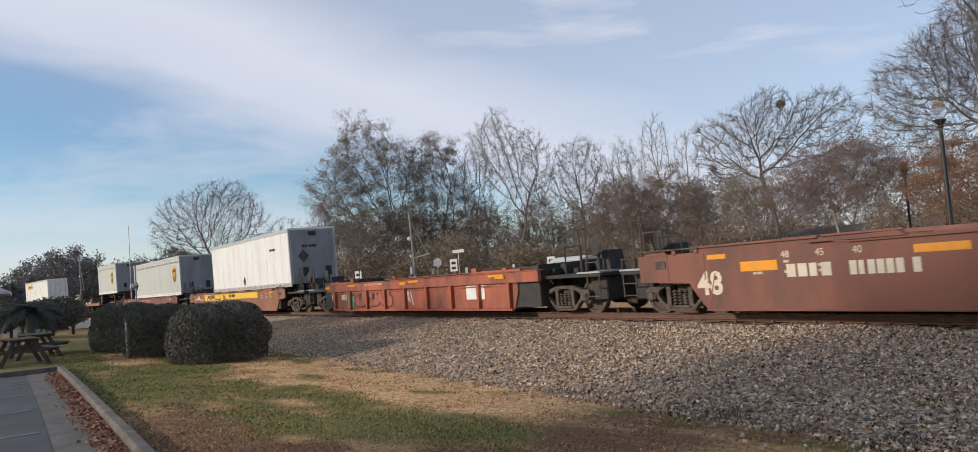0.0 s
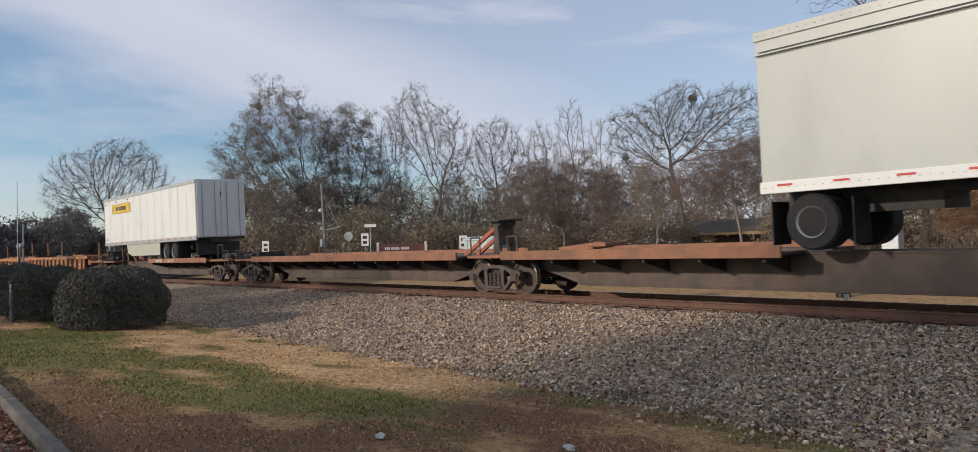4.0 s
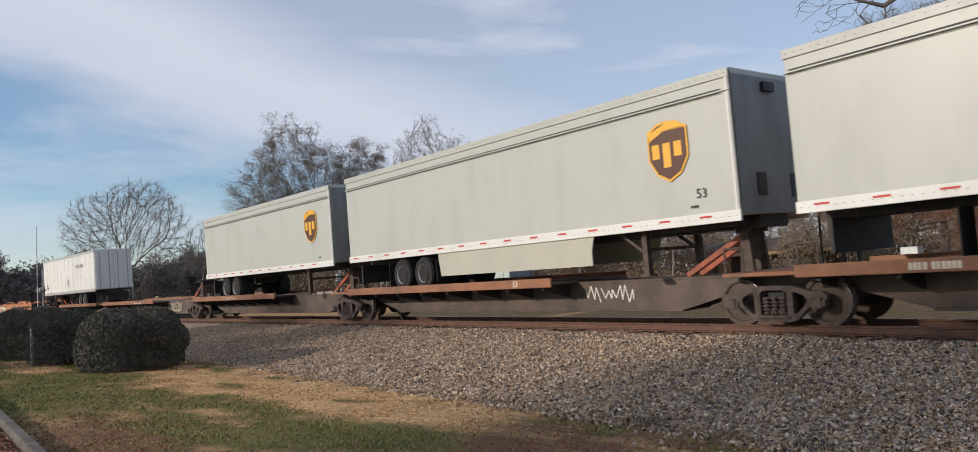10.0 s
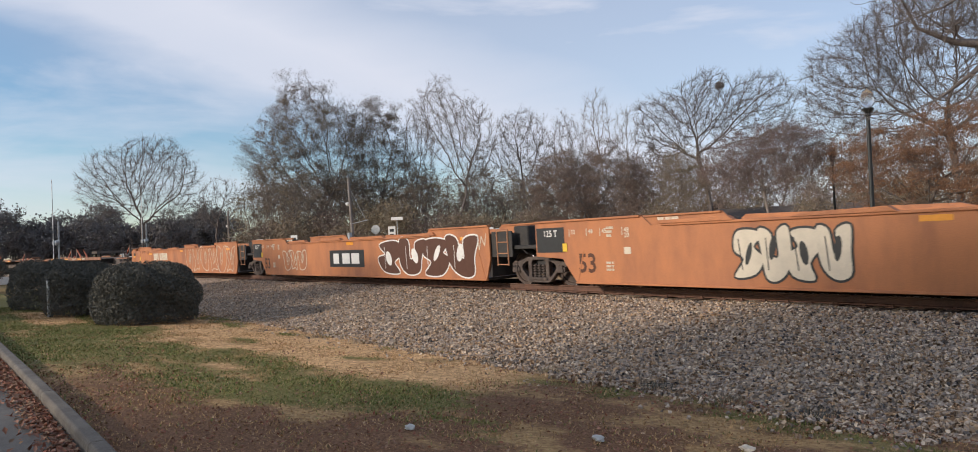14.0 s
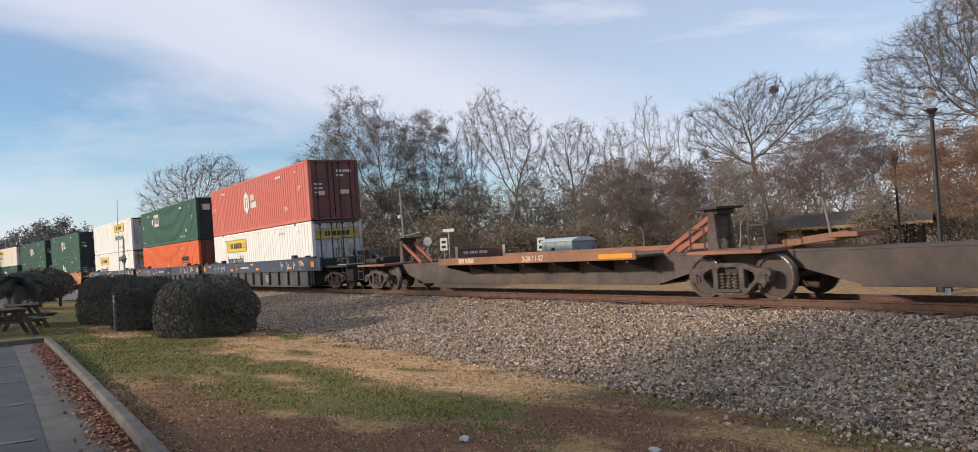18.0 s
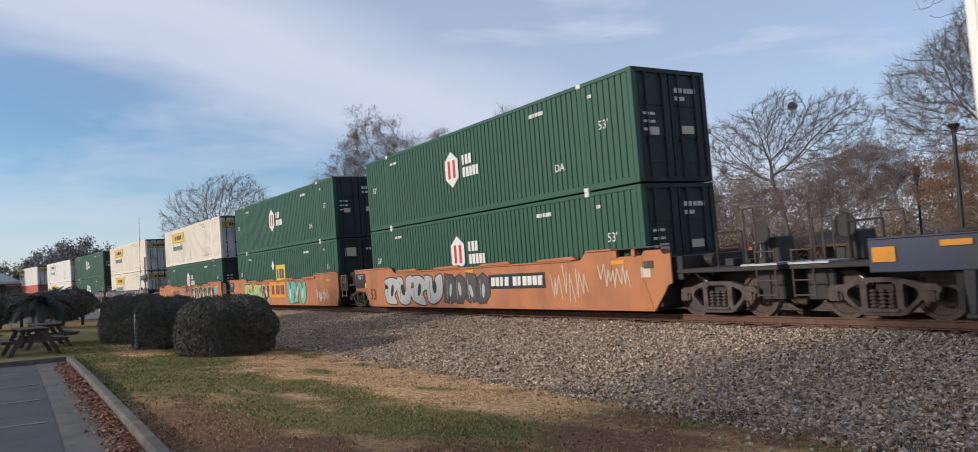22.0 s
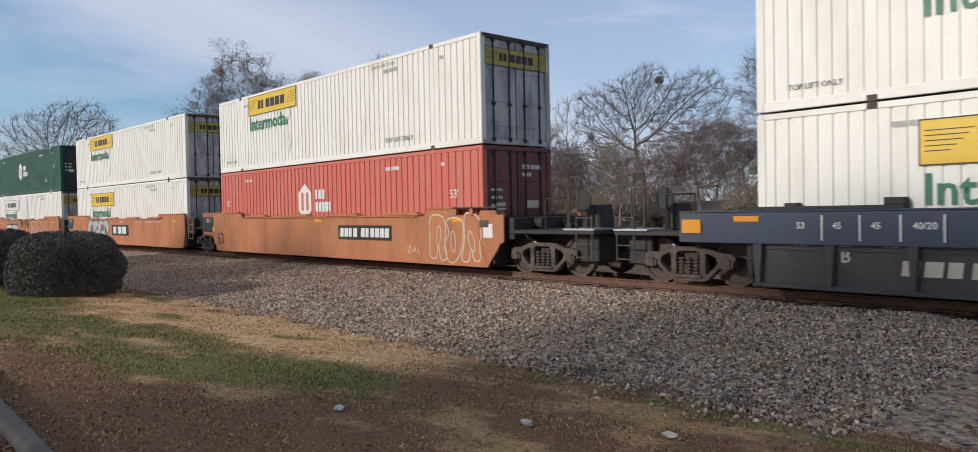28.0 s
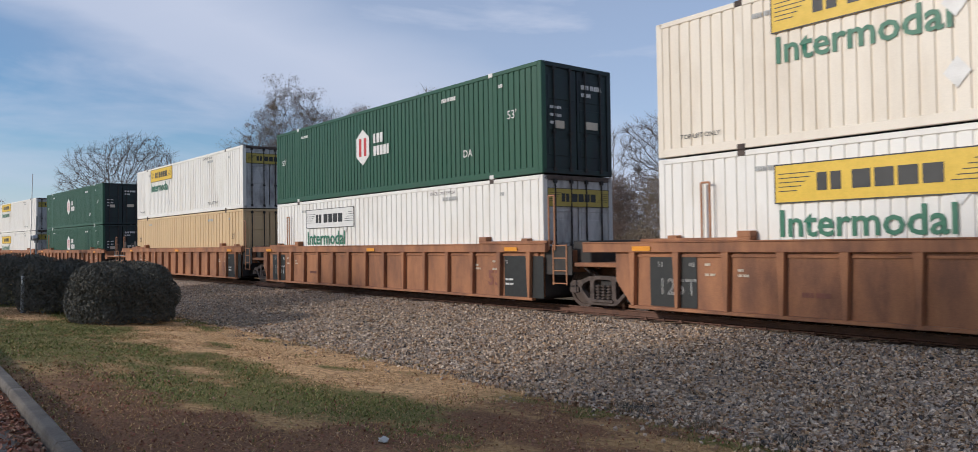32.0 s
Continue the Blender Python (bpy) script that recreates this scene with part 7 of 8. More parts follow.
def colonise(rng, blobs, count, bole, step, lean=0.0, hollow=0.35):
    """Boughs that reach for points strewn in the crown's blobs (x, y, z, rx, ry, rz). Gives nodes and their parents."""
    vol = np.array([b[3] * b[4] * b[5] for b in blobs])
    pick = rng.choice(len(blobs), count, p=vol / vol.sum())
    d = unit(rng.normal(size=(count, 3))) * (hollow + (1 - hollow) * rng.random((count, 1)) ** 0.5)
    bl = np.array(blobs)[pick]
    goal = bl[:, :3] + d * bl[:, 3:]
    goal = goal[goal[:, 2] > bole * 0.6]
    n0 = max(2, int(bole / step))
    nodes = [np.array([lean * i * step + 0.10 * step * math.sin(1.3 * i), 0.1 * step * math.cos(1.7 * i), i * step]) for i in range(n0 + 1)]
    par = list(range(-1, n0))
    pos = np.array(nodes)
    dist = np.linalg.norm(goal[:, None] - pos[None], axis=2)
    near, nd = dist.argmin(1), dist.min(1)
    for _ in range(190):
        live = nd > step * 1.35
        goal, near, nd = goal[live], near[live], nd[live]
        if not len(goal):
            break
        act = nd < max(step * 6.0, nd.min() * 1.25)
        ids, inv = np.unique(near[act], return_inverse=True)
        way = np.zeros((len(ids), 3))
        np.add.at(way, inv, unit(goal[act] - pos[near[act]]))
        grain = unit(pos[ids] - pos[np.maximum(np.array(par)[ids], 0)])
        way = unit(unit(way) + .40 * grain + rng.normal(0, .17, way.shape) + np.array([0, 0, .08]))
        fresh = pos[ids] + way * step
        gap = np.linalg.norm(goal[:, None] - fresh[None], axis=2)
        k = gap.argmin(1); g = gap.min(1)
        better = g < nd
        near = np.where(better, len(pos) + k, near); nd = np.where(better, g, nd)
        pos = np.concatenate([pos, fresh]); par += ids.tolist()
        if len(pos) > 9000:
            break
    return pos, np.array(par)


def tree(name, label, at, seed, blobs, turn=0.0, count=500, bole=2.0, step=0.5, min_r=0.015, trunk=0.25, twigs=3, twig=0.6, leaf=None, leaf_n=0, leaf_size=0.1, bark="bark", group="", lean=0.0, low=None, hollow=0.35, leaf_label="thinning autumn leaves", clumps=0, clump_r=0.7, flat=0.6):
    rng = np.random.default_rng(seed)
    pos, par = colonise(rng, blobs, count, bole, step, lean, hollow)
    n = len(pos)
    e = 2.25
    thick = np.zeros(n)
    kids = np.bincount(par[1:], minlength=n)
    thick[kids == 0] = min_r ** e
    for i in range(n - 1, 0, -1):
        thick[par[i]] += thick[i]
    r = thick ** (1 / e)
    r *= np.minimum(1.0, trunk / np.maximum(r, 1e-6)) ** 0.9
    r = np.maximum(r, min_r)
    ob = thing(name, label, "tree", group, at=Matrix.Translation(at) @ Matrix.Rotation(radians(turn), 4, "Z"))
    a, b, r0, r1 = pos[par[1:]], pos[1:], r[par[1:]], r[1:]
    r0 = np.minimum(r0, r1 * 1.5)
    flare = np.where(b[:, 2] < 0.12 * bole + step, 1.25, 1.0)
    big = r1 > max(min_r * 3.2, trunk * 0.22)
    part("trunk", fast_mesh("trunk", *rods(a[big], b[big], r0[big] * flare[big], r1[big], 8), MAT[bark]), None, ob)
    va, fa = rods(a[~big], b[~big], r0[~big], r1[~big], 4)
    thin = np.flatnonzero((r[1:] < min_r * 2.6)) + 1
    src = np.repeat(thin, twigs)
    d = unit(unit(pos[src] - pos[par[src]]) * .8 + rng.normal(0, .55, (len(src), 3)) + np.array([0, 0, .12]))
    tip = pos[src] + d * (twig * rng.uniform(.5, 1.2, (len(src), 1)))
    vb, fb = rods(pos[src], tip, np.full(len(src), min_r * .7), np.full(len(src), min_r * .3), 3)
    part("crown_branch", fast_mesh("crown_branch", np.concatenate([va, vb]), np.concatenate([fa, fb + len(va)]), MAT[bark]), None, ob, "fine bare branches")
    if leaf and leaf_n:
        pool = np.concatenate([tip, pos[thin]])
        if low is not None:
            pool = pool[pool[:, 2] + rng.normal(0, .5, len(pool)) < low]
        if clumps:
            heads = pool[rng.integers(0, len(pool), clumps)]
            size = clump_r * rng.uniform(.55, 1.35, clumps)
            k = rng.integers(0, clumps, leaf_n)
            ball = unit(rng.normal(size=(leaf_n, 3))) * rng.random((leaf_n, 1)) ** .45
            q = heads[k] + ball * size[k][:, None] * np.array([1, 1, flat])
            stray = rng.random(leaf_n) < .22
            q[stray] = pool[rng.integers(0, len(pool), int(stray.sum()))] + rng.normal(0, 1, (int(stray.sum()), 3)) * twig * .4
        else:
            q = pool[rng.integers(0, len(pool), leaf_n)] + rng.normal(0, 1, (leaf_n, 3)) * twig * .35
        part("crown", fast_mesh("crown", *leaf_sheet(rng, q, leaf_size), leaf), None, ob, leaf_label)
    return ob


def standing(az, d, spans, depth=0.8):
    """Crown blobs from (left bearing, right bearing, lower and upper height angle) spans, about a trunk at a bearing and distance."""
    z0 = polar(az, d).z
    out = []
    for l, r, lo, hi in spans:
        x0, x1 = d * math.tan(radians(az - l)), d * math.tan(radians(az - r))
        k0, k1 = 1.6 - z0 + d * math.tan(radians(lo)), 1.6 - z0 + d * math.tan(radians(hi))
        rx = (x1 - x0) / 2
        out.append(((x0 + x1) / 2, 0.0, (k0 + k1) / 2, rx, rx * depth, (k1 - k0) / 2))
    return out


def seen_tree(name, label, az, d, seed, spans, depth=0.8, **kw):
    return tree(name, label, polar(az, d), seed, standing(az, d, spans, depth), turn=az, **kw)


LEAF = dict(
    oak=island("brown_green_leaf", [(0.155, 0.127, 0.090), (0.248, 0.186, 0.122), (0.186, 0.163, 0.105), (0.310, 0.225, 0.147)], 0.7, 0),
    oakbrown=island("oak_brown_leaf", [(0.155, 0.122, 0.098), (0.235, 0.180, 0.138), (0.185, 0.152, 0.116), (0.285, 0.215, 0.160)], 0.7, 0),
    rust=island("rust_leaf", [(0.170, 0.125, 0.103), (0.232, 0.168, 0.135), (0.145, 0.114, 0.098), (0.280, 0.200, 0.155)], 0.7, 0),
    orange=island("orange_leaf", [(0.20, 0.108, 0.066), (0.265, 0.140, 0.078), (0.165, 0.098, 0.066), (0.31, 0.170, 0.088)], 0.7, 0),
    red=island("dull_red_leaf", [(0.172, 0.122, 0.110), (0.228, 0.156, 0.138), (0.140, 0.110, 0.104)], 0.7, 0),
    brush=island("brush_leaf", [(0.171, 0.132, 0.097), (0.242, 0.178, 0.127), (0.178, 0.157, 0.105), (0.284, 0.206, 0.141)], 0.8, 0),
    pine=island("dark_evergreen_leaf", [(0.125, 0.120, 0.120), (0.165, 0.152, 0.148), (0.205, 0.180, 0.165)], 0.8, 0),
    hedge=island("hedge_leaf", [(0.100, 0.104, 0.094), (0.124, 0.120, 0.104), (0.160, 0.138, 0.106), (0.108, 0.114, 0.104)], 0.95, 0, spec=0.05),
)


def trees():
    s = seen_tree
    s("bare_tree", "wide bare tree standing alone beyond the crossing", 78.3, 105, 11, [(82.4, 77.5, 2.2, 7.2), (80.8, 74.4, 2.0, 8.1)], count=2300, bole=3.2, step=0.541, min_r=0.0155, trunk=.42, twigs=7, twig=1.0)
    s("small_bare_tree", "slender bare tree beside the wood", 73.5, 92, 12, [(75.0, 71.5, 1.5, 5.2)], count=600, bole=1.6, step=0.433, min_r=0.0130, trunk=.16, twigs=6, twig=0.7)
    s("oak_tree", "large spreading oak with thin brown-green leaves", 65.7, 75, 13, [(71.8, 66.5, 3.5, 9.4), (70.3, 64.4, 4.5, 12.3), (67.0, 62.6, 3.5, 10.7), (71.0, 63.0, 1.6, 6.0)], count=1700, bole=3.0, step=0.51, min_r=.015, trunk=.5, twigs=6, twig=.8, leaf=LEAF["oakbrown"], leaf_n=84000, leaf_size=0.050, clumps=560, clump_r=.80)
    s("oak_tree", "tall oak with brown leaves beside a larger one", 62.0, 77, 14, [(64.6, 59.6, 3.0, 10.9), (64.0, 58.6, 2.0, 8.0)], count=900, bole=2.4, step=0.51, min_r=.015, trunk=.32, twigs=6, twig=.8, leaf=LEAF["oakbrown"], leaf_n=42000, leaf_size=0.050, clumps=300, clump_r=.75)
    s("tall_bare_tree", "tall bare tree with upswept forking limbs", 55.9, 70, 15, [(59.3, 55.4, 6.0, 12.3), (57.5, 53.0, 4.0, 10.7)], count=1500, bole=4.2, step=0.433, min_r=0.0128, trunk=.30, twigs=6, twig=0.85, leaf=LEAF["oakbrown"], leaf_n=7000, leaf_size=.045, clumps=240, clump_r=.5)
    s("tall_bare_tree", "thin bare tree in the wood's edge", 59.2, 80, 16, [(60.4, 57.6, 2.5, 10.5)], count=1035, bole=3.5, step=0.433, min_r=0.0120, trunk=.22, twigs=7, twig=0.85)
    s("tall_bare_tree", "thin grey bare tree among others", 50.8, 72, 17, [(53.6, 48.8, 3.8, 9.7)], count=1400, bole=3.6, step=0.433, min_r=0.0120, trunk=.24, twigs=7, twig=0.75, leaf=LEAF["oakbrown"], leaf_n=5000, leaf_size=.04, clumps=200, clump_r=.45)
    s("tall_bare_tree", "thin grey bare tree with a broad head", 47.7, 78, 19, [(49.3, 46.3, 3.0, 9.2)], count=960, bole=3.0, step=0.433, min_r=0.0120, trunk=.2, twigs=7, twig=0.75, leaf=LEAF["oakbrown"], leaf_n=4000, leaf_size=.04, clumps=160, clump_r=.45)
    s("tall_bare_tree", "thin grey bare tree with a high crown", 44.9, 72, 18, [(46.7, 44.3, 5.0, 10.9)], count=520, bole=5.0, step=0.433, min_r=0.0125, trunk=.17, twigs=6, twig=0.8, bark="bark_pale")
    s("tall_bare_tree", "slim bare tree leaning over rust-brown ones", 43.7, 70, 27, [(44.4, 42.2, 5.0, 9.4)], count=420, bole=4.5, step=0.433, min_r=0.0120, trunk=.15, twigs=6, twig=0.8, bark="bark_pale")
    s("bare_nest_tree", "broad bare tree with a dark nest high in its crown", 37.5, 62, 20, [(42.7, 37.5, 5.0, 10.4), (40.0, 34.8, 5.6, 11.5), (36.2, 31.3, 5.2, 11.1)], count=2900, bole=3.4, step=0.361, min_r=0.0118, trunk=.42, twigs=8, twig=0.8)
    s("rust_tree", "rounded tree thick with rust-brown leaves", 46.3, 54, 21, [(50.9, 45.5, .4, 6.4), (48.0, 41.7, .4, 6.8)], count=830, bole=1.0, step=0.357, min_r=.010, trunk=.22, twigs=5, twig=.55, leaf=LEAF["rust"], leaf_n=82000, leaf_size=0.036, clumps=620, clump_r=.55, flat=.45)
    s("crape_myrtle", "pale many-stemmed crape myrtle losing its leaves", 39.5, 47, 23, [(41.5, 37.6, 1.0, 6.3)], count=480, bole=.5, step=0.289, min_r=.009, trunk=.10, twigs=6, twig=.5, bark="bark_pale", leaf=LEAF["brush"], leaf_n=15000, leaf_size=0.034, clumps=200, clump_r=.45)
    s("crape_myrtle", "many-stemmed crape myrtle with dull red seed heads", 33.6, 40, 22, [(38.0, 32.5, 2.2, 6.8), (35.5, 29.2, 2.4, 7.5)], count=990, bole=.5, step=0.272, min_r=.008, trunk=.12, twigs=6, twig=.5, bark="bark_pale", leaf=LEAF["red"], leaf_n=62000, leaf_size=0.027, clumps=520, clump_r=.42, flat=.5)
    s("tall_bare_tree", "very tall fine-twigged bare tree by the lamp", 22.0, 46, 24, [(31.4, 23.5, 4.5, 13.6), (28.6, 17.0, 5.5, 15.8), (21.0, 10.0, 4.0, 15.4)], count=4300, bole=3.0, step=0.303, min_r=0.0085, trunk=.36, twigs=11, twig=0.85)
    s("autumn_tree", "orange-leaved tree with low spreading boughs by the lamp", 24.0, 39, 25, [(29.8, 21.5, .6, 6.6), (25.5, 16.0, .3, 8.0)], count=900, bole=1.0, step=0.323, min_r=.009, trunk=.2, twigs=6, twig=.55, leaf=LEAF["orange"], leaf_n=84000, leaf_size=0.034, clumps=520, clump_r=.60, flat=.34)
    s("autumn_tree", "orange-brown tree with sweeping low boughs", 12.0, 37, 28, [(18.5, 5.0, .3, 9.2)], count=720, bole=1.2, step=0.357, min_r=.009, trunk=.22, twigs=6, twig=.55, leaf=LEAF["orange"], leaf_n=60000, leaf_size=0.036, clumps=420, clump_r=.62, flat=.34)
    big_limbs()
    rng = random.Random(77)
    # wood's edge: lesser trees behind the lawn beyond the track
    for i in range(62):
        az = -40 + 1.8 * i + rng.uniform(-0.6, 0.6)
        d = rng.uniform(78, 92) if i % 2 else rng.uniform(95, 110)
        h = rng.uniform(8.0, 11.0) if i % 2 else rng.uniform(9.5, 13.0)
        w = h * rng.uniform(.32, .44)
        kind = rng.choice(("brush", "brush", "rust", "oak"))
        seen = 8 < az < 76
        tree("woodland_tree", "brown woodland tree in the dense edge behind the track", polar(az, d), 100 + i, [(0, 0, h * .5, w, w * .8, h * .5)], turn=az, count=320 if seen else 110, bole=1.6, step=.6, min_r=.018, trunk=.2, twigs=5 if seen else 2, twig=1.0, leaf=LEAF[kind], leaf_n=4800 if seen else 1600, leaf_size=.095 if seen else .2, group="woodland edge", clumps=120, clump_r=.8)
    # slender saplings and bare poles filling the wood between the larger trees
    for i in range(30):
        az = 42 + 1.0 * i + rng.uniform(-0.5, 0.5)
        d = rng.uniform(66, 84)
        h = rng.uniform(5.5, 9.5)
        w = h * rng.uniform(.16, .26)
        tree("young_tree", "slender bare young tree inside the wood's edge", polar(az, d), 700 + i, [(0, 0, h * .62, w, w * .8, h * .38)], turn=az, count=180, bole=1.8, step=.42, min_r=.013, trunk=.11, twigs=6, twig=.75, leaf=LEAF["brush"], leaf_n=1500, leaf_size=.06, group="young trees", clumps=50, clump_r=.5)
    for i in range(54):
        az = 5 + 1.25 * i + rng.uniform(-0.6, 0.6)
        d = rng.uniform(56, 76)
        kind = rng.choice(("brush", "rust", "oak", "brush"))
        shrub("undergrowth_shrub", "brown leafy undergrowth at the wood's foot", polar(az, d), 300 + i, rng.uniform(1.8, 2.9), rng.uniform(2.4, 4.9), LEAF[kind], 3800, 0.088, "undergrowth", shell=.3, knob=.2)
    for i in range(34):
        az = 73.0 + .62 * i + rng.uniform(-0.4, 0.4)
        d = rng.uniform(150, 190)
        h = d * math.tan(radians(2.5 + .75 * math.sin(az * .95) + rng.uniform(-.55, .65))) + 1.6
        tree("distant_tree", "dull dark distant tree beyond the crossing", polar(az, d), 400 + i, [(0, 0, h * .5, h * .42, h * .36, h * .5)], turn=az, count=130, bole=1.0, step=1.0, min_r=.04, trunk=.2, twigs=3, twig=.9, leaf=LEAF["pine"], leaf_n=4400, leaf_size=.22, group="distant trees", leaf_label="dull dark foliage", clumps=110, clump_r=1.5, flat=.7)


def big_limbs():
    """An old tree out beside the view whose thick boughs reach in over the track."""
    rng = random.Random(5)
    at = polar(7.0, 25)
    ob = thing("big_limbed_tree", "old tree with thick dark crooked boughs", "tree", at=Matrix.Translation(at))
    tr, tw = M(), M()
    # the bole and its forks
    fork = Vector((0, 0, 4.6))
    for i in range(4):
        tr.tube((0.04 * i, 0, 1.15 * i - .05), (0.04 * (i + 1), 0, 1.15 * (i + 1)), .46 - .03 * i, .43 - .03 * i, 12, caps=False)

    def twiglet(p, d, length, r, level):
        n = 4
        for i in range(n):
            d = (d + Vector((rng.gauss(0, .30), rng.gauss(0, .30), rng.gauss(0, .25)))).normalized()
            q = p + d * (length / n)
            (tw if r < .05 else tr).tube(p, q, max(r, .006), max(r * .8, .005), 6 if r > .03 else 4, caps=False)
            p, r = q, r * .8
            if level < 3:
                o = d.orthogonal().normalized()
                o.rotate(Matrix.Rotation(rng.uniform(0, 6.283), 3, d))
                twiglet(p, (d * .6 + o).normalized(), length * rng.uniform(.4, .65), r * .6, level + 1)

    def bough(marks, r0, r1):
        pts = [polar(a, d, 1.6 + d * math.tan(radians(e))) - at for a, e, d in marks]
        for i in range(len(pts) - 1):
            for k in range(3):
                a, b = pts[i].lerp(pts[i + 1], k / 3), pts[i].lerp(pts[i + 1], (k + 1) / 3)
                f0, f1 = (i + k / 3) / (len(pts) - 1), (i + (k + 1) / 3) / (len(pts) - 1)
                tr.tube(a, b, r0 + (r1 - r0) * f0, r0 + (r1 - r0) * f1, 9, caps=False)
                if i and rng.random() < .55:
                    w = (b - a).normalized()
                    o = w.orthogonal().normalized()
                    o.rotate(Matrix.Rotation(rng.uniform(0, 6.283), 3, w))
                    twiglet(b, (w * .5 + o + Vector((0, 0, .1))).normalized(), rng.uniform(.9, 2.0), (r0 + (r1 - r0) * f1) * .38, 1)
        twiglet(pts[-1], (pts[-1] - pts[-2]).normalized(), 1.6, r1, 1)
    bough([(7, 7.0, 25), (11, 9.4, 24.6), (17.5, 11.1, 24), (20.8, 11.1, 23.6), (22.0, 11.4, 23.4), (24.0, 12.6, 23)], .24, .045)
    bough([(17.5, 11.1, 24), (19.3, 10.5, 23.5), (21.2, 9.2, 23), (22.9, 8.0, 22.6)], .12, .03)
    bough([(7, 8.5, 25), (11, 12.6, 24), (16.5, 14.6, 23), (18.8, 15.9, 22.5), (20.9, 14.4, 22), (22.5, 13.6, 21.6)], .20, .03)
    bough([(11, 12.6, 24), (15, 17.0, 22.5), (20.0, 18.4, 21.5), (24.2, 16.2, 21), (26.0, 17.0, 20.6)], .16, .025)
    bough([(7, 7.5, 25), (3, 12, 25.5), (-2, 16, 26), (-6, 18, 26)], .24, .05)
    part("trunk", tr.mesh("trunk", MAT["bark"], smooth=True, fix=False), None, ob)
    part("crown_branch", tw.mesh("crown_branch", MAT["bark"], fix=False), None, ob, "crooked bare twigs")


def shrub(name, label, at, seed, rx, h, leaf, n, size, group="", ry=None, shell=0.72, square=0.75, knob=0.10):
    """Leaves on a short many-stemmed frame; a low square makes the form boxy."""
    rng = random.Random(seed)
    ry = ry or rx
    ob = thing(name, label, "shrub", group, at=Matrix.Translation(at))
    st = M()
    for i in range(9):
        t = rng.uniform(0, 6.283)
        st.tube((0.1 * math.cos(t), 0.1 * math.sin(t), -0.05), (rx * .55 * math.cos(t), ry * .55 * math.sin(t), h * rng.uniform(.45, .75)), 0.03, 0.012, 5)
    part("stem_frame", st, MAT["bark"], ob)
    g = np.random.default_rng(seed)
    t, u = g.uniform(0, 6.283, n), g.uniform(-1, 1, n)
    e = 2.0 if square > .7 else 2.8 if square > .55 else 4.0
    cap = g.random(n) < .30
    low = np.where(u < 0, e * 2.5, e) if square <= .7 else np.full(n, e)
    k = np.where(cap, np.sqrt(g.random(n)), (1 - np.abs(u) ** low) ** (1 / low))
    v = np.where(cap, (1 - k ** e) ** (1 / e), u)
    r = (1 - (1 - shell) * g.random(n) ** 1.6) * (1 + knob * np.sin(3 * t + seed) + .7 * knob * np.sin(5 * v + 2 * t) + .5 * knob * np.sin(9 * t + 7 * v + seed))
    c, s = np.cos(t), np.sin(t)
    box = (np.abs(c) ** e + np.abs(s) ** e) ** (-1 / e)
    p = np.stack([rx * k * r * c * box, ry * k * r * s * box, np.maximum(0.03, h * (0.5 + 0.5 * v * r))], 1)
    part("foliage", fast_mesh("foliage", *leaf_sheet(g, p, size), leaf), None, ob)
    return ob


def hedge():
    for (x, y, rx, ry, h, sd, n) in ((-21.4, 4.40, 1.68, 1.20, 1.50, 1, 80000), (-25.0, 3.55, 1.15, 1.0, 1.52, 2, 38000), (-29.0, 3.1, 1.35, 1.1, 1.62, 3, 32000)):
        shrub("clipped_bush", "large clipped dark evergreen bush at the ballast's foot", Vector((x, y, gz(x, y) - 0.02)), 500 + sd, rx, h, LEAF["hedge"], n, 0.030, "clipped bushes", ry=ry, shell=0.62, square=.6, knob=.055)
    for x, y, r, h, sd in ((-46.5, -1.4, 1.7, 1.55, 7), (-47.5, 1.6, 1.6, 1.7, 8), (-46.8, -4.6, 1.7, 1.6, 9)):
        shrub("dark_shrub", "dark rounded evergreen shrub before the low fence", Vector((x, y, gz(x, y) + .35)), 500 + sd, r, h, LEAF["hedge"], 9000, 0.075, "shrubs by the fence", shell=.5, knob=.10)


def shade_trees():
    """Tall trees out of view, added so that their broken shade falls over the lawn, the near ballast and the cars'
    lower sides.
    """
    for x, y, h, w, sd in ((-9.0, -13.0, 11.4, 4.4, 31), (-0.8, -13.5, 13.2, 4.6, 32), (8.5, -12.0, 13.6, 4.8, 33), (-31.5, -13.0, 9.5, 3.8, 36), (-40.0, -14.0, 10.5, 4.4, 37), (13.0, 1.5, 11.0, 4.2, 34), (20.5, 4.0, 12.5, 4.6, 35)):
        k = 16.0          # stands this much farther from the track, as much taller as the low sun asks
        tree("street_tree", "half-bare tall tree out of view, added for its shade", Vector((x - .28 * k, y - k, 0.0)), sd, [(0, 0, h * .66 + .35 * k, w, w, h * .34)], count=620, bole=2.6 + .3 * k, step=.45, min_r=.011, trunk=.28, twigs=4, twig=.6, leaf=LEAF["oak"], leaf_n=13500, leaf_size=.10 if y < 0 else .125, group="street trees")
    tree("street_tree", "half-bare tall tree out of view, added for its shade", Vector((-17.2, -31.0, 0.0)), 39, [(0, 0, 14.5, 3.9, 3.5, 2.3)], count=480, bole=9.0, step=.45, min_r=.011, trunk=.28, twigs=4, twig=.6, leaf=LEAF["oak"], leaf_n=8000, leaf_size=.10, group="street trees")


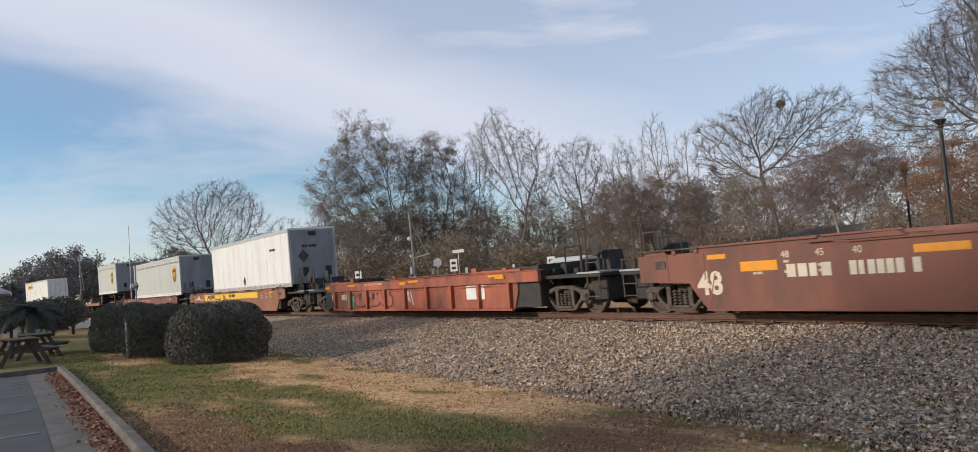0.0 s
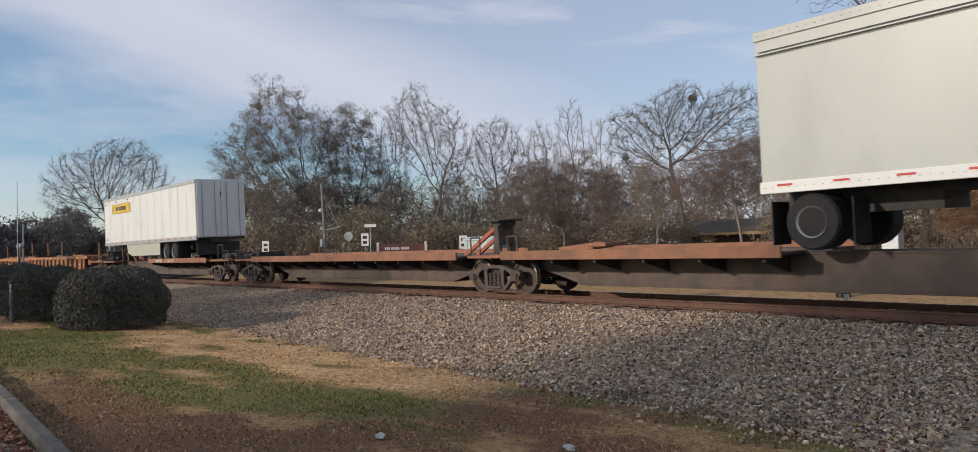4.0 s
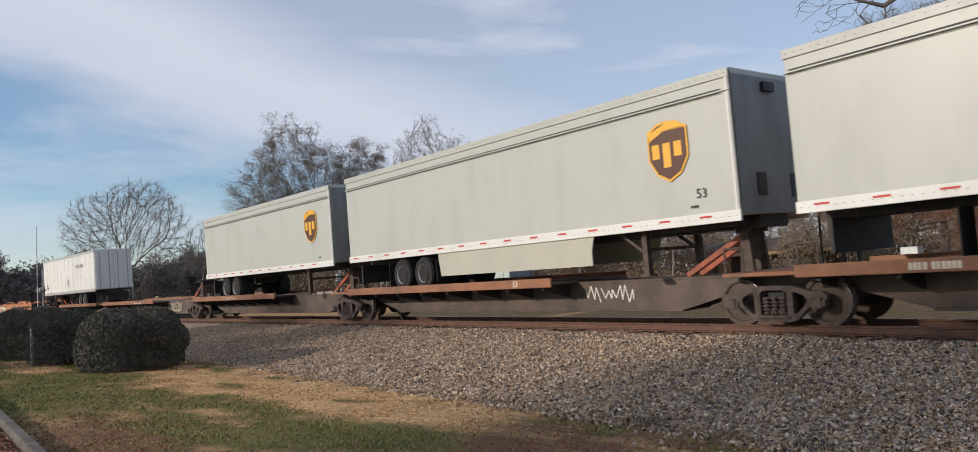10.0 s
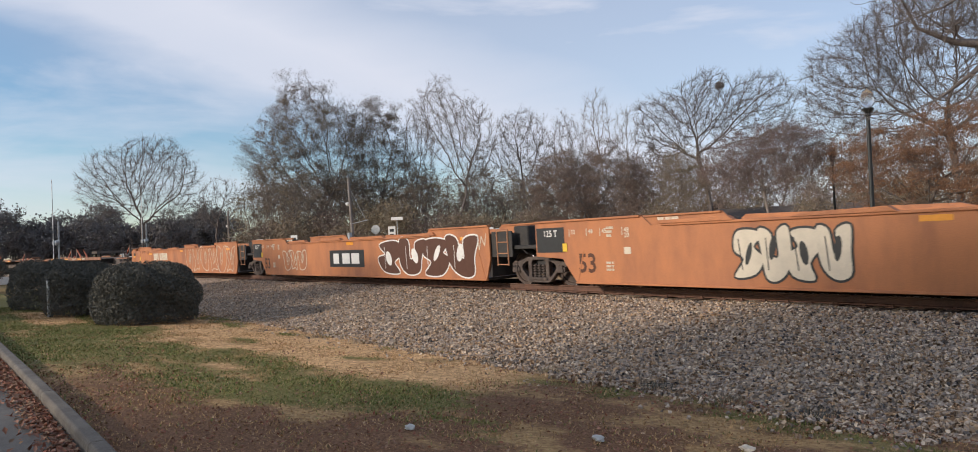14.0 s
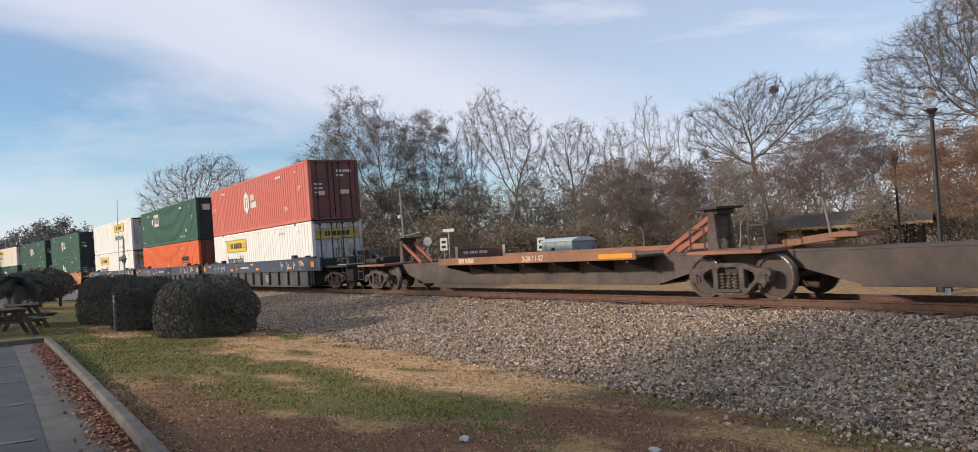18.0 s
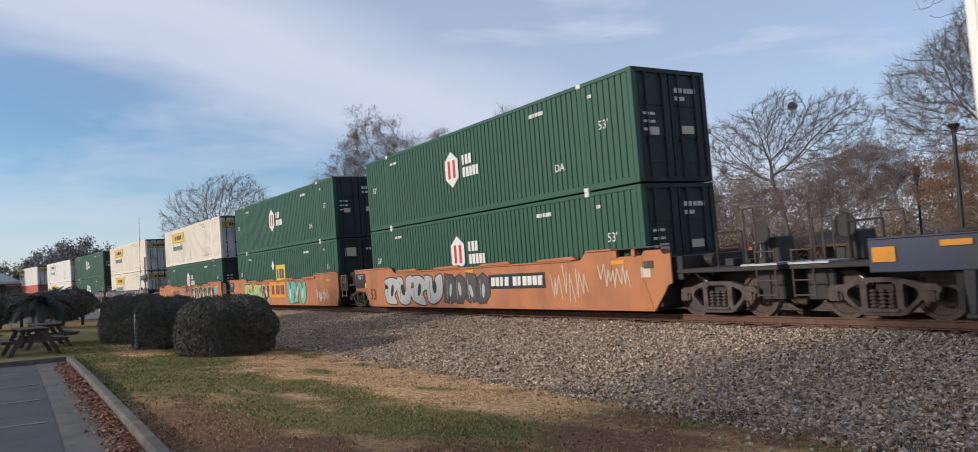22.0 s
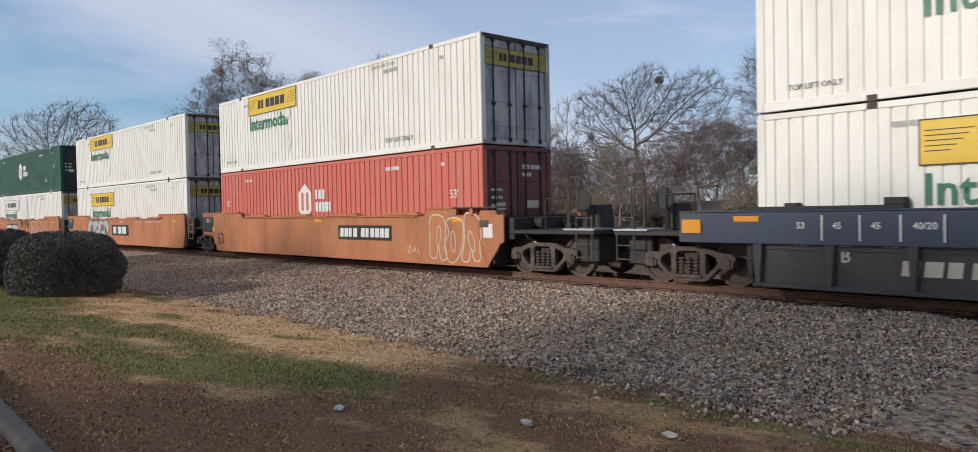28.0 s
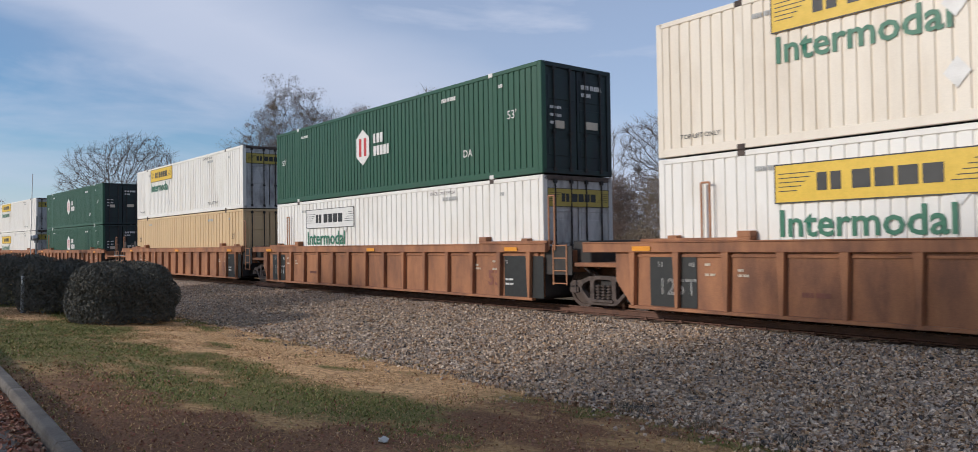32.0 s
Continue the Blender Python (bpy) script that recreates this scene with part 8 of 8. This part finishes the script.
trees()
hedge()
shade_trees()
build_leaves()
build_grass()

# ---- lamps, signals, signs, buildings and small things of the place ----
def frosted():
    m, n, l, p = nodes_of("clear_lamp_glass")
    p.inputs["Base Color"].default_value = (0.86, 0.88, 0.88, 1)
    p.inputs["Roughness"].default_value = 0.08
    p.inputs["Transmission Weight"].default_value = 0.93
    p.inputs["IOR"].default_value = 1.3
    return m


def street_lamp(at, h, label, globe=True):
    ob = thing("street_lamp", label, "street lamp", "park lamps", at=Matrix.Translation(at))
    part("base", M().lathe([(.20, 0), (.20, .12), (.15, .2), (.13, .55), (.16, .62), (.10, .8)], (0, 0, 0), "z", 14), MAT["pole"], ob)
    part("pole", M().tube((0, 0, .75), (0, 0, h - .75), .068, .052, 12), MAT["pole"], ob)
    part("collar", M().lathe([(.055, h - .82), (.10, h - .78), (.07, h - .72), (.16, h - .62), (.17, h - .58), (.06, h - .56)], (0, 0, 0), "z", 14), MAT["pole"], ob)
    if globe:
        part("globe", M().lathe([(.09, h - .56), (.15, h - .50), (.19, h - .36), (.17, h - .20), (.13, h - .10), (.05, h - .05), (.03, h + .03)], (0, 0, 0), "z", 18).mesh("globe", frosted(), smooth=True), None, ob, "clear acorn globe")
    else:
        part("globe", M().lathe([(.10, h - .56), (.16, h - .50), (.17, h - .1), (.06, h)], (0, 0, 0), "z", 12), MAT["pole"], ob, "dark lantern head")
    return ob


street_lamp(polar(27.1, 24.0), 5.55, "black park lamp post with a clear acorn globe")
street_lamp(polar(29.4, 43.0), 5.35, "black park lamp post farther off, dark lantern", False)


def crossing_signal(at, arm_top, label):
    """Mast and paired lamps, with the barrier arm raised."""
    ob = thing("crossing_gate", label, "crossing gate", at=Matrix.Translation(at))
    part("mast", M().tube((0, 0, 0), (0, 0, 4.6), .06, n=10), MAT["steel"], ob)
    part("base_box", M().box(-.32, .32, -.28, .28, .75, 1.45).box(-.12, .12, -.12, .12, 0, .75), MAT["steel"], ob, "grey gate mechanism box", bevel=.02)
    part("counterweight", M().box(-.5, -.3, -.5, -.38, .5, 1.1), MAT["pole"], ob)
    n = 9
    for i in range(n):
        a, b = 1.2 + (arm_top - 1.2) * i / n, 1.2 + (arm_top - 1.2) * (i + 1) / n
        part("arm_stripe", M().box(-.05, .05, -.36, -.32, a, b), MAT["white" if i % 3 else "silver"], ob)
    part("lamp_bar", M().box(-1.0, 1.0, .02, .08, 2.98, 3.06), MAT["pole"], ob)
    for x in (-.72, .72):
        part("lamp_disc", M().lathe([(.30, 0), (.31, .03)], (x, -.02, 3.02), "y", 20), MAT["pole"], ob, "black lamp background")
        part("lamp_lens", M().lathe([(.15, -.07), (.11, -.09)], (x, -.02, 3.02), "y", 16), MAT["redm"], ob, "dark red lens")
        part("lamp_hood", M().lathe([(.17, -.28), (.18, -.02)], (x, -.02, 3.06), "y", 16), MAT["steel"], ob)
    return ob


crossing_signal(polar(83.3, 63.0), 7.6, "grey crossing signal with its striped barrier arm raised")
crossing_signal(polar(78.05, 74.0), 7.1, "far crossing signal with its barrier arm raised")


def utility_pole(at, h, lean, label):
    ob = thing("utility_pole", label, "utility pole", at=Matrix.Translation(at) @ pose(0, 0, 0, 0, lean, 0))
    part("pole", M().tube((0, 0, -.2), (0, 0, h), .13, .09, 10), MAT["bark_pale"], ob)
    part("bracket", M().tube((0, 0, h * .48), (1.9, .3, h * .48), .03, n=6).tube((0, 0, h * .9), (1.6, .3, h * .48), .012, n=5), MAT["steel"], ob)
    part("lamp_head", M().lathe([(.06, -.2), (.16, -.14), (.18, 0), (.08, .06)], (-.35, 0, h * .72), "z", 12), MAT["white"], ob, "small white lamp head")
    part("meter_box", M().box(-.2, .1, -.3, -.1, h * .30, h * .38), MAT["steel"], ob)
    return ob


utility_pole(polar(63.9, 54.0), 6.3, -5.5, "leaning grey timber utility pole with a stay bracket")
utility_pole(polar(72.7, 88.0), 5.6, 0.0, "thin far utility pole by the crossing")
utility_pole(polar(86.6, 120.0), 8.2, 0.0, "thin far utility pole beyond the crossing")


def road_sign(at, h, kind, label):
    ob = thing("road_sign", label, "sign", "road signs", at=Matrix.Translation(at) @ pose(0, 0, 0, 0, 0, 40))
    part("post", M().tube((0, 0, 0), (0, 0, h), .03, n=6), MAT["steel"], ob)
    if kind == "octagon":
        part("plate", M().prism([(.36 * math.cos(math.pi / 8 + math.pi / 4 * i), h - .3 + .36 * math.sin(math.pi / 8 + math.pi / 4 * i)) for i in range(8)], -.03, -.02), MAT["steel"], ob, "bare back of an octagonal plate")
    elif kind == "panel":
        part("plate", M().box(-.28, .28, -.03, -.02, h - .9, h), MAT["white"], ob, "white plate")
        for k in range(2):
            part("plate_mark", M().box(-.16, .16, -.036, -.03, h - .75 + k * .36, h - .55 + k * .36), MAT["dark"], ob)
    else:
        part("plate", M().box(-.45, .45, -.03, -.02, h - .22, h), MAT["white"], ob, "white street-name plate")
    return ob


for az, d, h, kind, label in ((62.3, 58, 2.75, "octagon", "grey-backed octagonal stop sign"), (61.1, 56, 2.6, "panel", "white sign plate with dark marks"),
                              (60.7, 57, 3.3, "name", "street-name sign on a thin post"), (70.6, 60, 2.4, "panel", "white sign plate near the crossing"),
                              (68.2, 60, 2.5, "panel", "white sign plate beside the track"), (53.8, 52, 2.2, "panel", "white sign plate by the brown board")):
    road_sign(polar(az, d), h, kind, label)


def notice_board():
    ob = thing("notice_board", "long brown board between white posts", "board", at=Matrix.Translation(polar(58.4, 50)) @ pose(0, 0, 0, 0, 0, 55))
    part("panel", M().box(-1.5, 1.5, -.04, .04, .95, 1.75), MAT["brown"], ob, bevel=.02)
    for x in (-1.55, 1.55):
        part("post", M().box(x - .08, x + .08, -.08, .08, 0, 1.9), MAT["white"], ob)
    bars(ob, (3, 5, 5), -1.1, 1.4, -.045, .18, "white")


notice_board()


def cargo_van():
    ob = thing("cargo_trailer", "small pale grey-green cargo trailer with a low pitched roof", "trailer", at=Matrix.Translation(polar(51.8, 46)) @ pose(0, 0, .02, 0, 0, 8))
    w, L = 1.0, 1.25
    part("body", M().box(-L, L, -w, w, .42, 1.78), MAT["vanpaint"], ob, bevel=.03)
    # the side turned from the sun: its shade is put into the blue-grey
    part("end_wall", M().box(L, L + .02, -w + .02, w - .02, .44, 1.77), MAT["vanside"], ob, "end wall, blue-grey to stand for its shade")
    part("roof", M().prism([(-w - .07, 1.76), (w + .07, 1.76), (w + .02, 1.84), (.45, 1.99), (-.45, 1.99), (-w - .02, 1.84)], -L - .1, L + .1, "x"), MAT["vanroof"], ob, "pale low-pitched roof", bevel=.015)
    for x in (-.95, -.1, .75):
        part("side_rib", M().box(x - .03, x + .03, -w - .025, -w, .45, 1.76), MAT["vanpaint"], ob)
    for x, h in ((-.62, .52), (.32, .42), (1.02, .6)):
        part("side_mark", M().prism([(x * .8 - .12, .9), (x * .8 + .10, .9), (x * .8 + .02, .9 + h)], L + .02, L + .028, "x"), MAT["dark"], ob, "dark painted mark")
    part("door_mark", M().lathe([(.17, 0), (.17, .012)], (-.3, -w - .015, 1.25), "y", 14), MAT["dark"], ob)
    for x in (-.40, .40):
        part("wheel", M().lathe([(.15, -.1), (.33, -.1), (.35, -.06), (.35, .06), (.33, .1), (.15, .1)], (x, -.95, .35), "y", 18), MAT["rubber"], ob)
    part("tongue", M().box(L, L + 1.1, -.06, .06, .42, .5).box(L + .9, L + 1.0, -.05, .05, 0, .45), MAT["pole"], ob)


cargo_van()


def cabin():
    ob = thing("park_cabin", "low dark timber park building with a shallow roof", "building", at=Matrix.Translation(polar(32.3, 62, 0.0)) @ pose(0, 0, 0, 0, 0, 24))
    part("wall", M().prism([(-2.6, 0), (2.6, 0), (2.6, 2.35), (0, 3.2), (-2.6, 2.35)], -4.6, 4.6, "x"), MAT["cabin"], ob)
    board = shared("cabin_board", lambda: M().box(-4.62, 4.62, -2.66, -2.60, 0, .03).mesh("board", MAT["cabin"]))
    for i in range(13):
        part("board", board, None, ob).location = (0, 0, .12 + .17 * i)
    for s in (-1, 1):
        part("roof", M().prism([(0, 3.34), (s * 3.35, 2.28), (s * 3.35, 2.14), (0, 3.20)] if s > 0 else [(0, 3.20), (-3.35, 2.14), (-3.35, 2.28), (0, 3.34)], -5.4, 5.4, "x"), MAT["cabin_roof"], ob, "brown shingle roof slope")
    part("fascia", M().box(-5.45, 5.45, -3.40, -3.35, 2.10, 2.30), MAT["cabin_door"], ob, "pale eaves board")
    part("door", M().box(-3.9, -2.9, -2.72, -2.62, .05, 2.05), MAT["cabin_door"], ob, "tan door")
    part("door_sign", M().box(-3.65, -3.15, -2.74, -2.72, 1.6, 1.75), MAT["white"], ob)
    for x in (-5.2, -4.3, -1.9, -.4, 1.8):
        part("wall_lamp", M().box(x - .1, x + .1, -2.8, -2.62, 2.0, 2.2), MAT["white"], ob, "white wall lamp")
    part("window", M().box(1.0, 2.2, -2.70, -2.62, 1.1, 1.9), MAT["tint"], ob)
    part("frame", M().box(.94, 2.26, -2.68, -2.62, 1.04, 1.10).box(.94, 2.26, -2.68, -2.62, 1.9, 1.96), MAT["cabin_door"], ob)


cabin()


def utility_box():
    ob = thing("utility_box", "pale grey metal utility cabinet beyond the track", "cabinet", at=Matrix.Translation(polar(24.0, 30)))
    part("cabinet", M().box(-.3, .3, -.2, .2, .08, 1.55), MAT["steel"], ob, bevel=.02)
    part("plinth", M().box(-.35, .35, -.25, .25, -.05, .08), MAT["concrete"], ob)


utility_box()


def marker(at, h, r, label, mat="steel"):
    ob = thing("marker_post", label, "post", at=Matrix.Translation(at))
    part("post", M().tube((0, 0, -.1), (0, 0, h), r, n=10), MAT[mat], ob)
    part("cap", M().lathe([(r + .004, h - .03), (r + .004, h), (.01, h + .015)], (0, 0, 0), "z", 10), MAT["pole"], ob)


marker(Vector((-24.6, 2.6, gz(-24.6, 2.6))), 1.06, .045, "plain grey steel pipe post at the lawn's end")
marker(polar(26.9, 20.6), .62, .06, "short white marker post beyond the rails", "white")


def picnic_table(at, turn):
    ob = thing("picnic_table", "weathered wooden picnic table with fixed benches", "picnic table", "picnic tables", at=Matrix.Translation(at) @ pose(0, 0, 0, 0, 0, turn))
    for i in range(5):
        part("top_plank", M().box(-.95, .95, -.36 + i * .15, -.23 + i * .15, .72, .76), MAT["wood"], ob, bevel=.006)
    for s in (-1, 1):
        for k in range(2):
            y = s * (.62 + k * .14)
            part("bench_plank", M().box(-.95, .95, y - .065, y + .065, .42, .46), MAT["wood"], ob, bevel=.006)
        x = s * .7
        part("cross_beam", M().box(x - .04, x + .04, -.8, .8, .36, .42), MAT["wood"], ob)
        part("top_beam", M().box(x - .04, x + .04, -.36, .36, .66, .72), MAT["wood"], ob)
        for q in (-1, 1):
            part("leg", M().add([Vector((x - .045, q * .66, 0)), Vector((x + .045, q * .66, 0)), Vector((x + .045, q * .54, 0)), Vector((x - .045, q * .54, 0)),
                                 Vector((x - .045, q * .30, .70)), Vector((x + .045, q * .30, .70)), Vector((x + .045, q * .18, .70)), Vector((x - .045, q * .18, .70))],
                                [(0, 1, 2, 3), (4, 5, 6, 7), (0, 1, 5, 4), (1, 2, 6, 5), (2, 3, 7, 6), (3, 0, 4, 7)]), MAT["wood"], ob)
    return ob


picnic_table(Vector((-25.6, -.05, 0)), 8)
picnic_table(Vector((-28.6, .35, 0)), 8)
picnic_table(Vector((-30.0, -1.9, 0)), 20)


def palm(at):
    """A short palm: ringed trunk and arching fronds, each with two rows of drooping leaflets."""
    rng = random.Random(15)
    ob = thing("palm", "short dark palm with arching drooping fronds", "palm", at=Matrix.Translation(at))
    prof = []
    for i in range(9):
        prof += [(.17 - .006 * i, .15 * i), (.145 - .006 * i, .15 * i + .10)]
    part("trunk", M().lathe(prof, (0, 0, -.05), "z", 12), MAT["bark"], ob, "ringed brown trunk")
    for i in range(26):
        t = i * 2.399
        lift = .95 - 1.05 * (i / 25)
        n, seg = 9, .150
        p = Vector((0, 0, 1.32))
        ang = math.atan(lift * 1.6) + .25
        m = M()
        out = Vector((math.cos(t), math.sin(t), 0))
        side = Vector((-out.y, out.x, 0))
        for k in range(n):
            d = out * math.cos(ang) + Vector((0, 0, math.sin(ang)))
            q = p + d * seg
            m.tube(p, q, .016 - .0014 * k, .0146 - .0014 * k, 4, caps=False)
            for s in (-1, 1):
                for j in (.2, .7):
                    r = p.lerp(q, j)
                    l = .36 * math.sin(math.pi * (k + j + .9) / (n + 1.6)) + .05
                    e = r + side * (s * l * .8) + d * l * .45 + Vector((0, 0, -.30 * l + rng.uniform(-.03, .03)))
                    w = d * .030
                    m.add([r - w, r + w, e], [(0, 1, 2)])
            p = q
            ang -= .21 + .03 * rng.random()
        part("frond", m.mesh("frond", MAT["frond"], fix=False), None, ob)
    return ob


palm(Vector((-31.5, .25, 0)))


def rail_fence():
    ob = thing("low_fence", "low white board fence on dark timber posts", "fence", at=Matrix.Identity(4))
    for i in range(12):
        y = -6.5 + i * 1.0
        part("post", M().box(-50.1, -49.95, y - .08, y + .08, -.1, 1.05), MAT["cabin"], ob)
    for i in range(5):
        y = -6.5 + i * 2.2
        part("board", M().box(-53.0, -52.94, y, y + 2.1, .12, .58), MAT["white"], ob, bevel=.01)
    part("rail", M().box(-50.02, -49.96, -6.6, 4.6, .78, .9), MAT["cabin"], ob)


rail_fence()


def crossing_road():
    """The street that crosses the line beyond the hedge."""
    road = thing("road", "pale asphalt street crossing the railway", "road", kind="structure",
                 data=M().box(-71, -63.5, -60, 7.0, -.05, .03).box(-71, -63.5, 7.0, 17.0, -.05, RAIL_Z - .03).box(-71, -63.5, 17.0, 80, .02, .34).mesh("road", MAT["asphalt"]))
    return road


def pavilion():
    ob = thing("pavilion", "low building with a grey hipped roof at the street", "building", at=Matrix.Translation(Vector((-63, -3.2, 0))))
    part("wall", M().box(-4, 4, -2.6, 1.6, 0, 2.7), MAT["cabin"], ob)
    part("roof", M().add([(-5, -3.6, 2.75), (5, -3.6, 2.75), (5, 2.6, 2.75), (-5, 2.6, 2.75), (-2.4, -.5, 4.4), (2.4, -.5, 4.4), (-5, -3.6, 2.6), (5, -3.6, 2.6), (5, 2.6, 2.6), (-5, 2.6, 2.6)],
                         [(0, 1, 5, 4), (1, 2, 5), (2, 3, 4, 5), (3, 0, 4), (0, 6, 7, 1), (1, 7, 8, 2), (2, 8, 9, 3), (3, 9, 6, 0), (6, 9, 8, 7)]), MAT["steel"], ob, "grey metal hipped roof")
    part("fascia", M().box(-5.02, 5.02, 2.6, 2.64, 2.58, 2.78), MAT["white"], ob)
    part("window", M().box(-1, 1, 1.6, 1.63, 1.0, 2.0), MAT["tint"], ob)


pavilion()
crossing_road()


def control_house():
    ob = thing("control_cabinet", "grey metal crossing control cabinet", "cabinet", at=Matrix.Translation(polar(79.2, 70)))
    part("cabinet", M().box(-.8, .8, -.5, .5, 0, 2.1), MAT["steel"], ob, bevel=.03)
    part("door", M().box(-.7, .7, -.53, -.5, .15, 1.95), MAT["steel"], ob)
    ob2 = thing("timber_shelter", "small dark timber shelter by the crossing", "shelter", at=Matrix.Translation(polar(80.4, 72)))
    for x in (-1, 1):
        for y in (-.8, .8):
            part("post", M().box(x - .07, x + .07, y - .07, y + .07, 0, 2.2), MAT["cabin"], ob2)
    part("roof", M().prism([(-1.3, 2.2), (1.3, 2.2), (1.2, 2.38), (-1.2, 2.38)], -1.1, 1.1), MAT["cabin_roof"], ob2)
    part("wall", M().box(-1, 1, .76, .82, 0, 1.1), MAT["cabin"], ob2)


control_house()


def nest():
    rng = random.Random(6)
    at = polar(36.6, 61.5, 1.6 + 61.5 * math.tan(radians(10.35)))
    m = M()
    for i in range(90):
        a = Vector((rng.gauss(0, 1), rng.gauss(0, 1), rng.gauss(0, .7))).normalized() * .34
        b = (a + Vector((rng.gauss(0, .4), rng.gauss(0, .4), rng.gauss(0, .25)))).normalized() * .36
        m.tube(a, b, .03, .015, 4)
    ob = thing("nest", "dark ball of twigs high in a bare tree", "nest", data=m.mesh("nest", MAT["bark"]), at=Matrix.Translation(at))


nest()


def litter():
    for (x, y), col, label, sd in (((-6.05, 3.45), "silver", "crumpled grey wrapper on the lawn", 1), ((-4.72, 4.5), "silver", "crumpled grey-white paper on the lawn", 2), ((-3.75, 5.2), "cream", "crumpled pale wrapper by the ballast", 3)):
        rng = random.Random(sd)
        bm = bmesh.new()
        bmesh.ops.create_icosphere(bm, subdivisions=2, radius=.055)
        for v in bm.verts:
            v.co = Vector((v.co.x * 1.25, v.co.y * .8, v.co.z * .45)) * rng.uniform(.65, 1.25)
        me = bpy.data.meshes.new("litter")
        bm.to_mesh(me); bm.free()
        me.materials.append(MAT[col])
        thing("litter", label, "litter", data=me, at=Matrix.Translation((x, y, gz(x, y) + .03)))
    tufts = [(-12.9, 6.3), (-11.0, 6.55), (-9.3, 6.7), (-8.0, 6.75), (-14.5, 6.1), (-6.2, 6.9), (-5.2, 6.8), (-16.5, 5.7), (-4.2, 6.9)]
    for i, (x, y) in enumerate(tufts):
        rng = random.Random(40 + i)
        m = M()
        for k in range(70):
            t, r = rng.uniform(0, 6.28), rng.random() ** .5 * .22
            h = rng.uniform(.05, .14)
            px, py = r * math.cos(t), r * math.sin(t)
            m.add([(px - .006, py, 0), (px + .006, py, 0), (px + rng.gauss(0, .05), py + rng.gauss(0, .05), h)], [(0, 1, 2)])
        thing("weed_tuft", "small green weed tuft at the ballast's foot", "weed", "weed tufts", data=m.mesh("weed_tuft", LEAF["hedge"] if i % 3 else LEAF["oak"], fix=False), at=Matrix.Translation((x, y, gz(x, y) - .01)))


litter()

# ---- what moves ----
def motions():
    times = [2.0 * i for i in range(17)]
    for ob, place, up in RIDERS:
        walk(ob, [(t, rider_pose(place + run(t), up)) for t in times])
    for w, place, x in WHEELS:
        # turns while it rolls past in front; one step a picture
        near = [i / 30 for i in range(961) if -30 < place + x + run(i / 30) < 1]
        if len(near) < 3:
            continue
        rows, a0 = [], run(near[0])
        if near[0] > 0.04:
            rows.append((0.0, pose(x, 0, WHEEL_R, 0, 0, 0)))
        for t in near:
            rows.append((t, pose(x, 0, WHEEL_R, 0, math.degrees((run(t) - a0) / WHEEL_R) % 360, 0)))
        if near[-1] < 31.95:
            rows.append((32.0, rows[-1][1]))
        walk(w, rows)


motions()
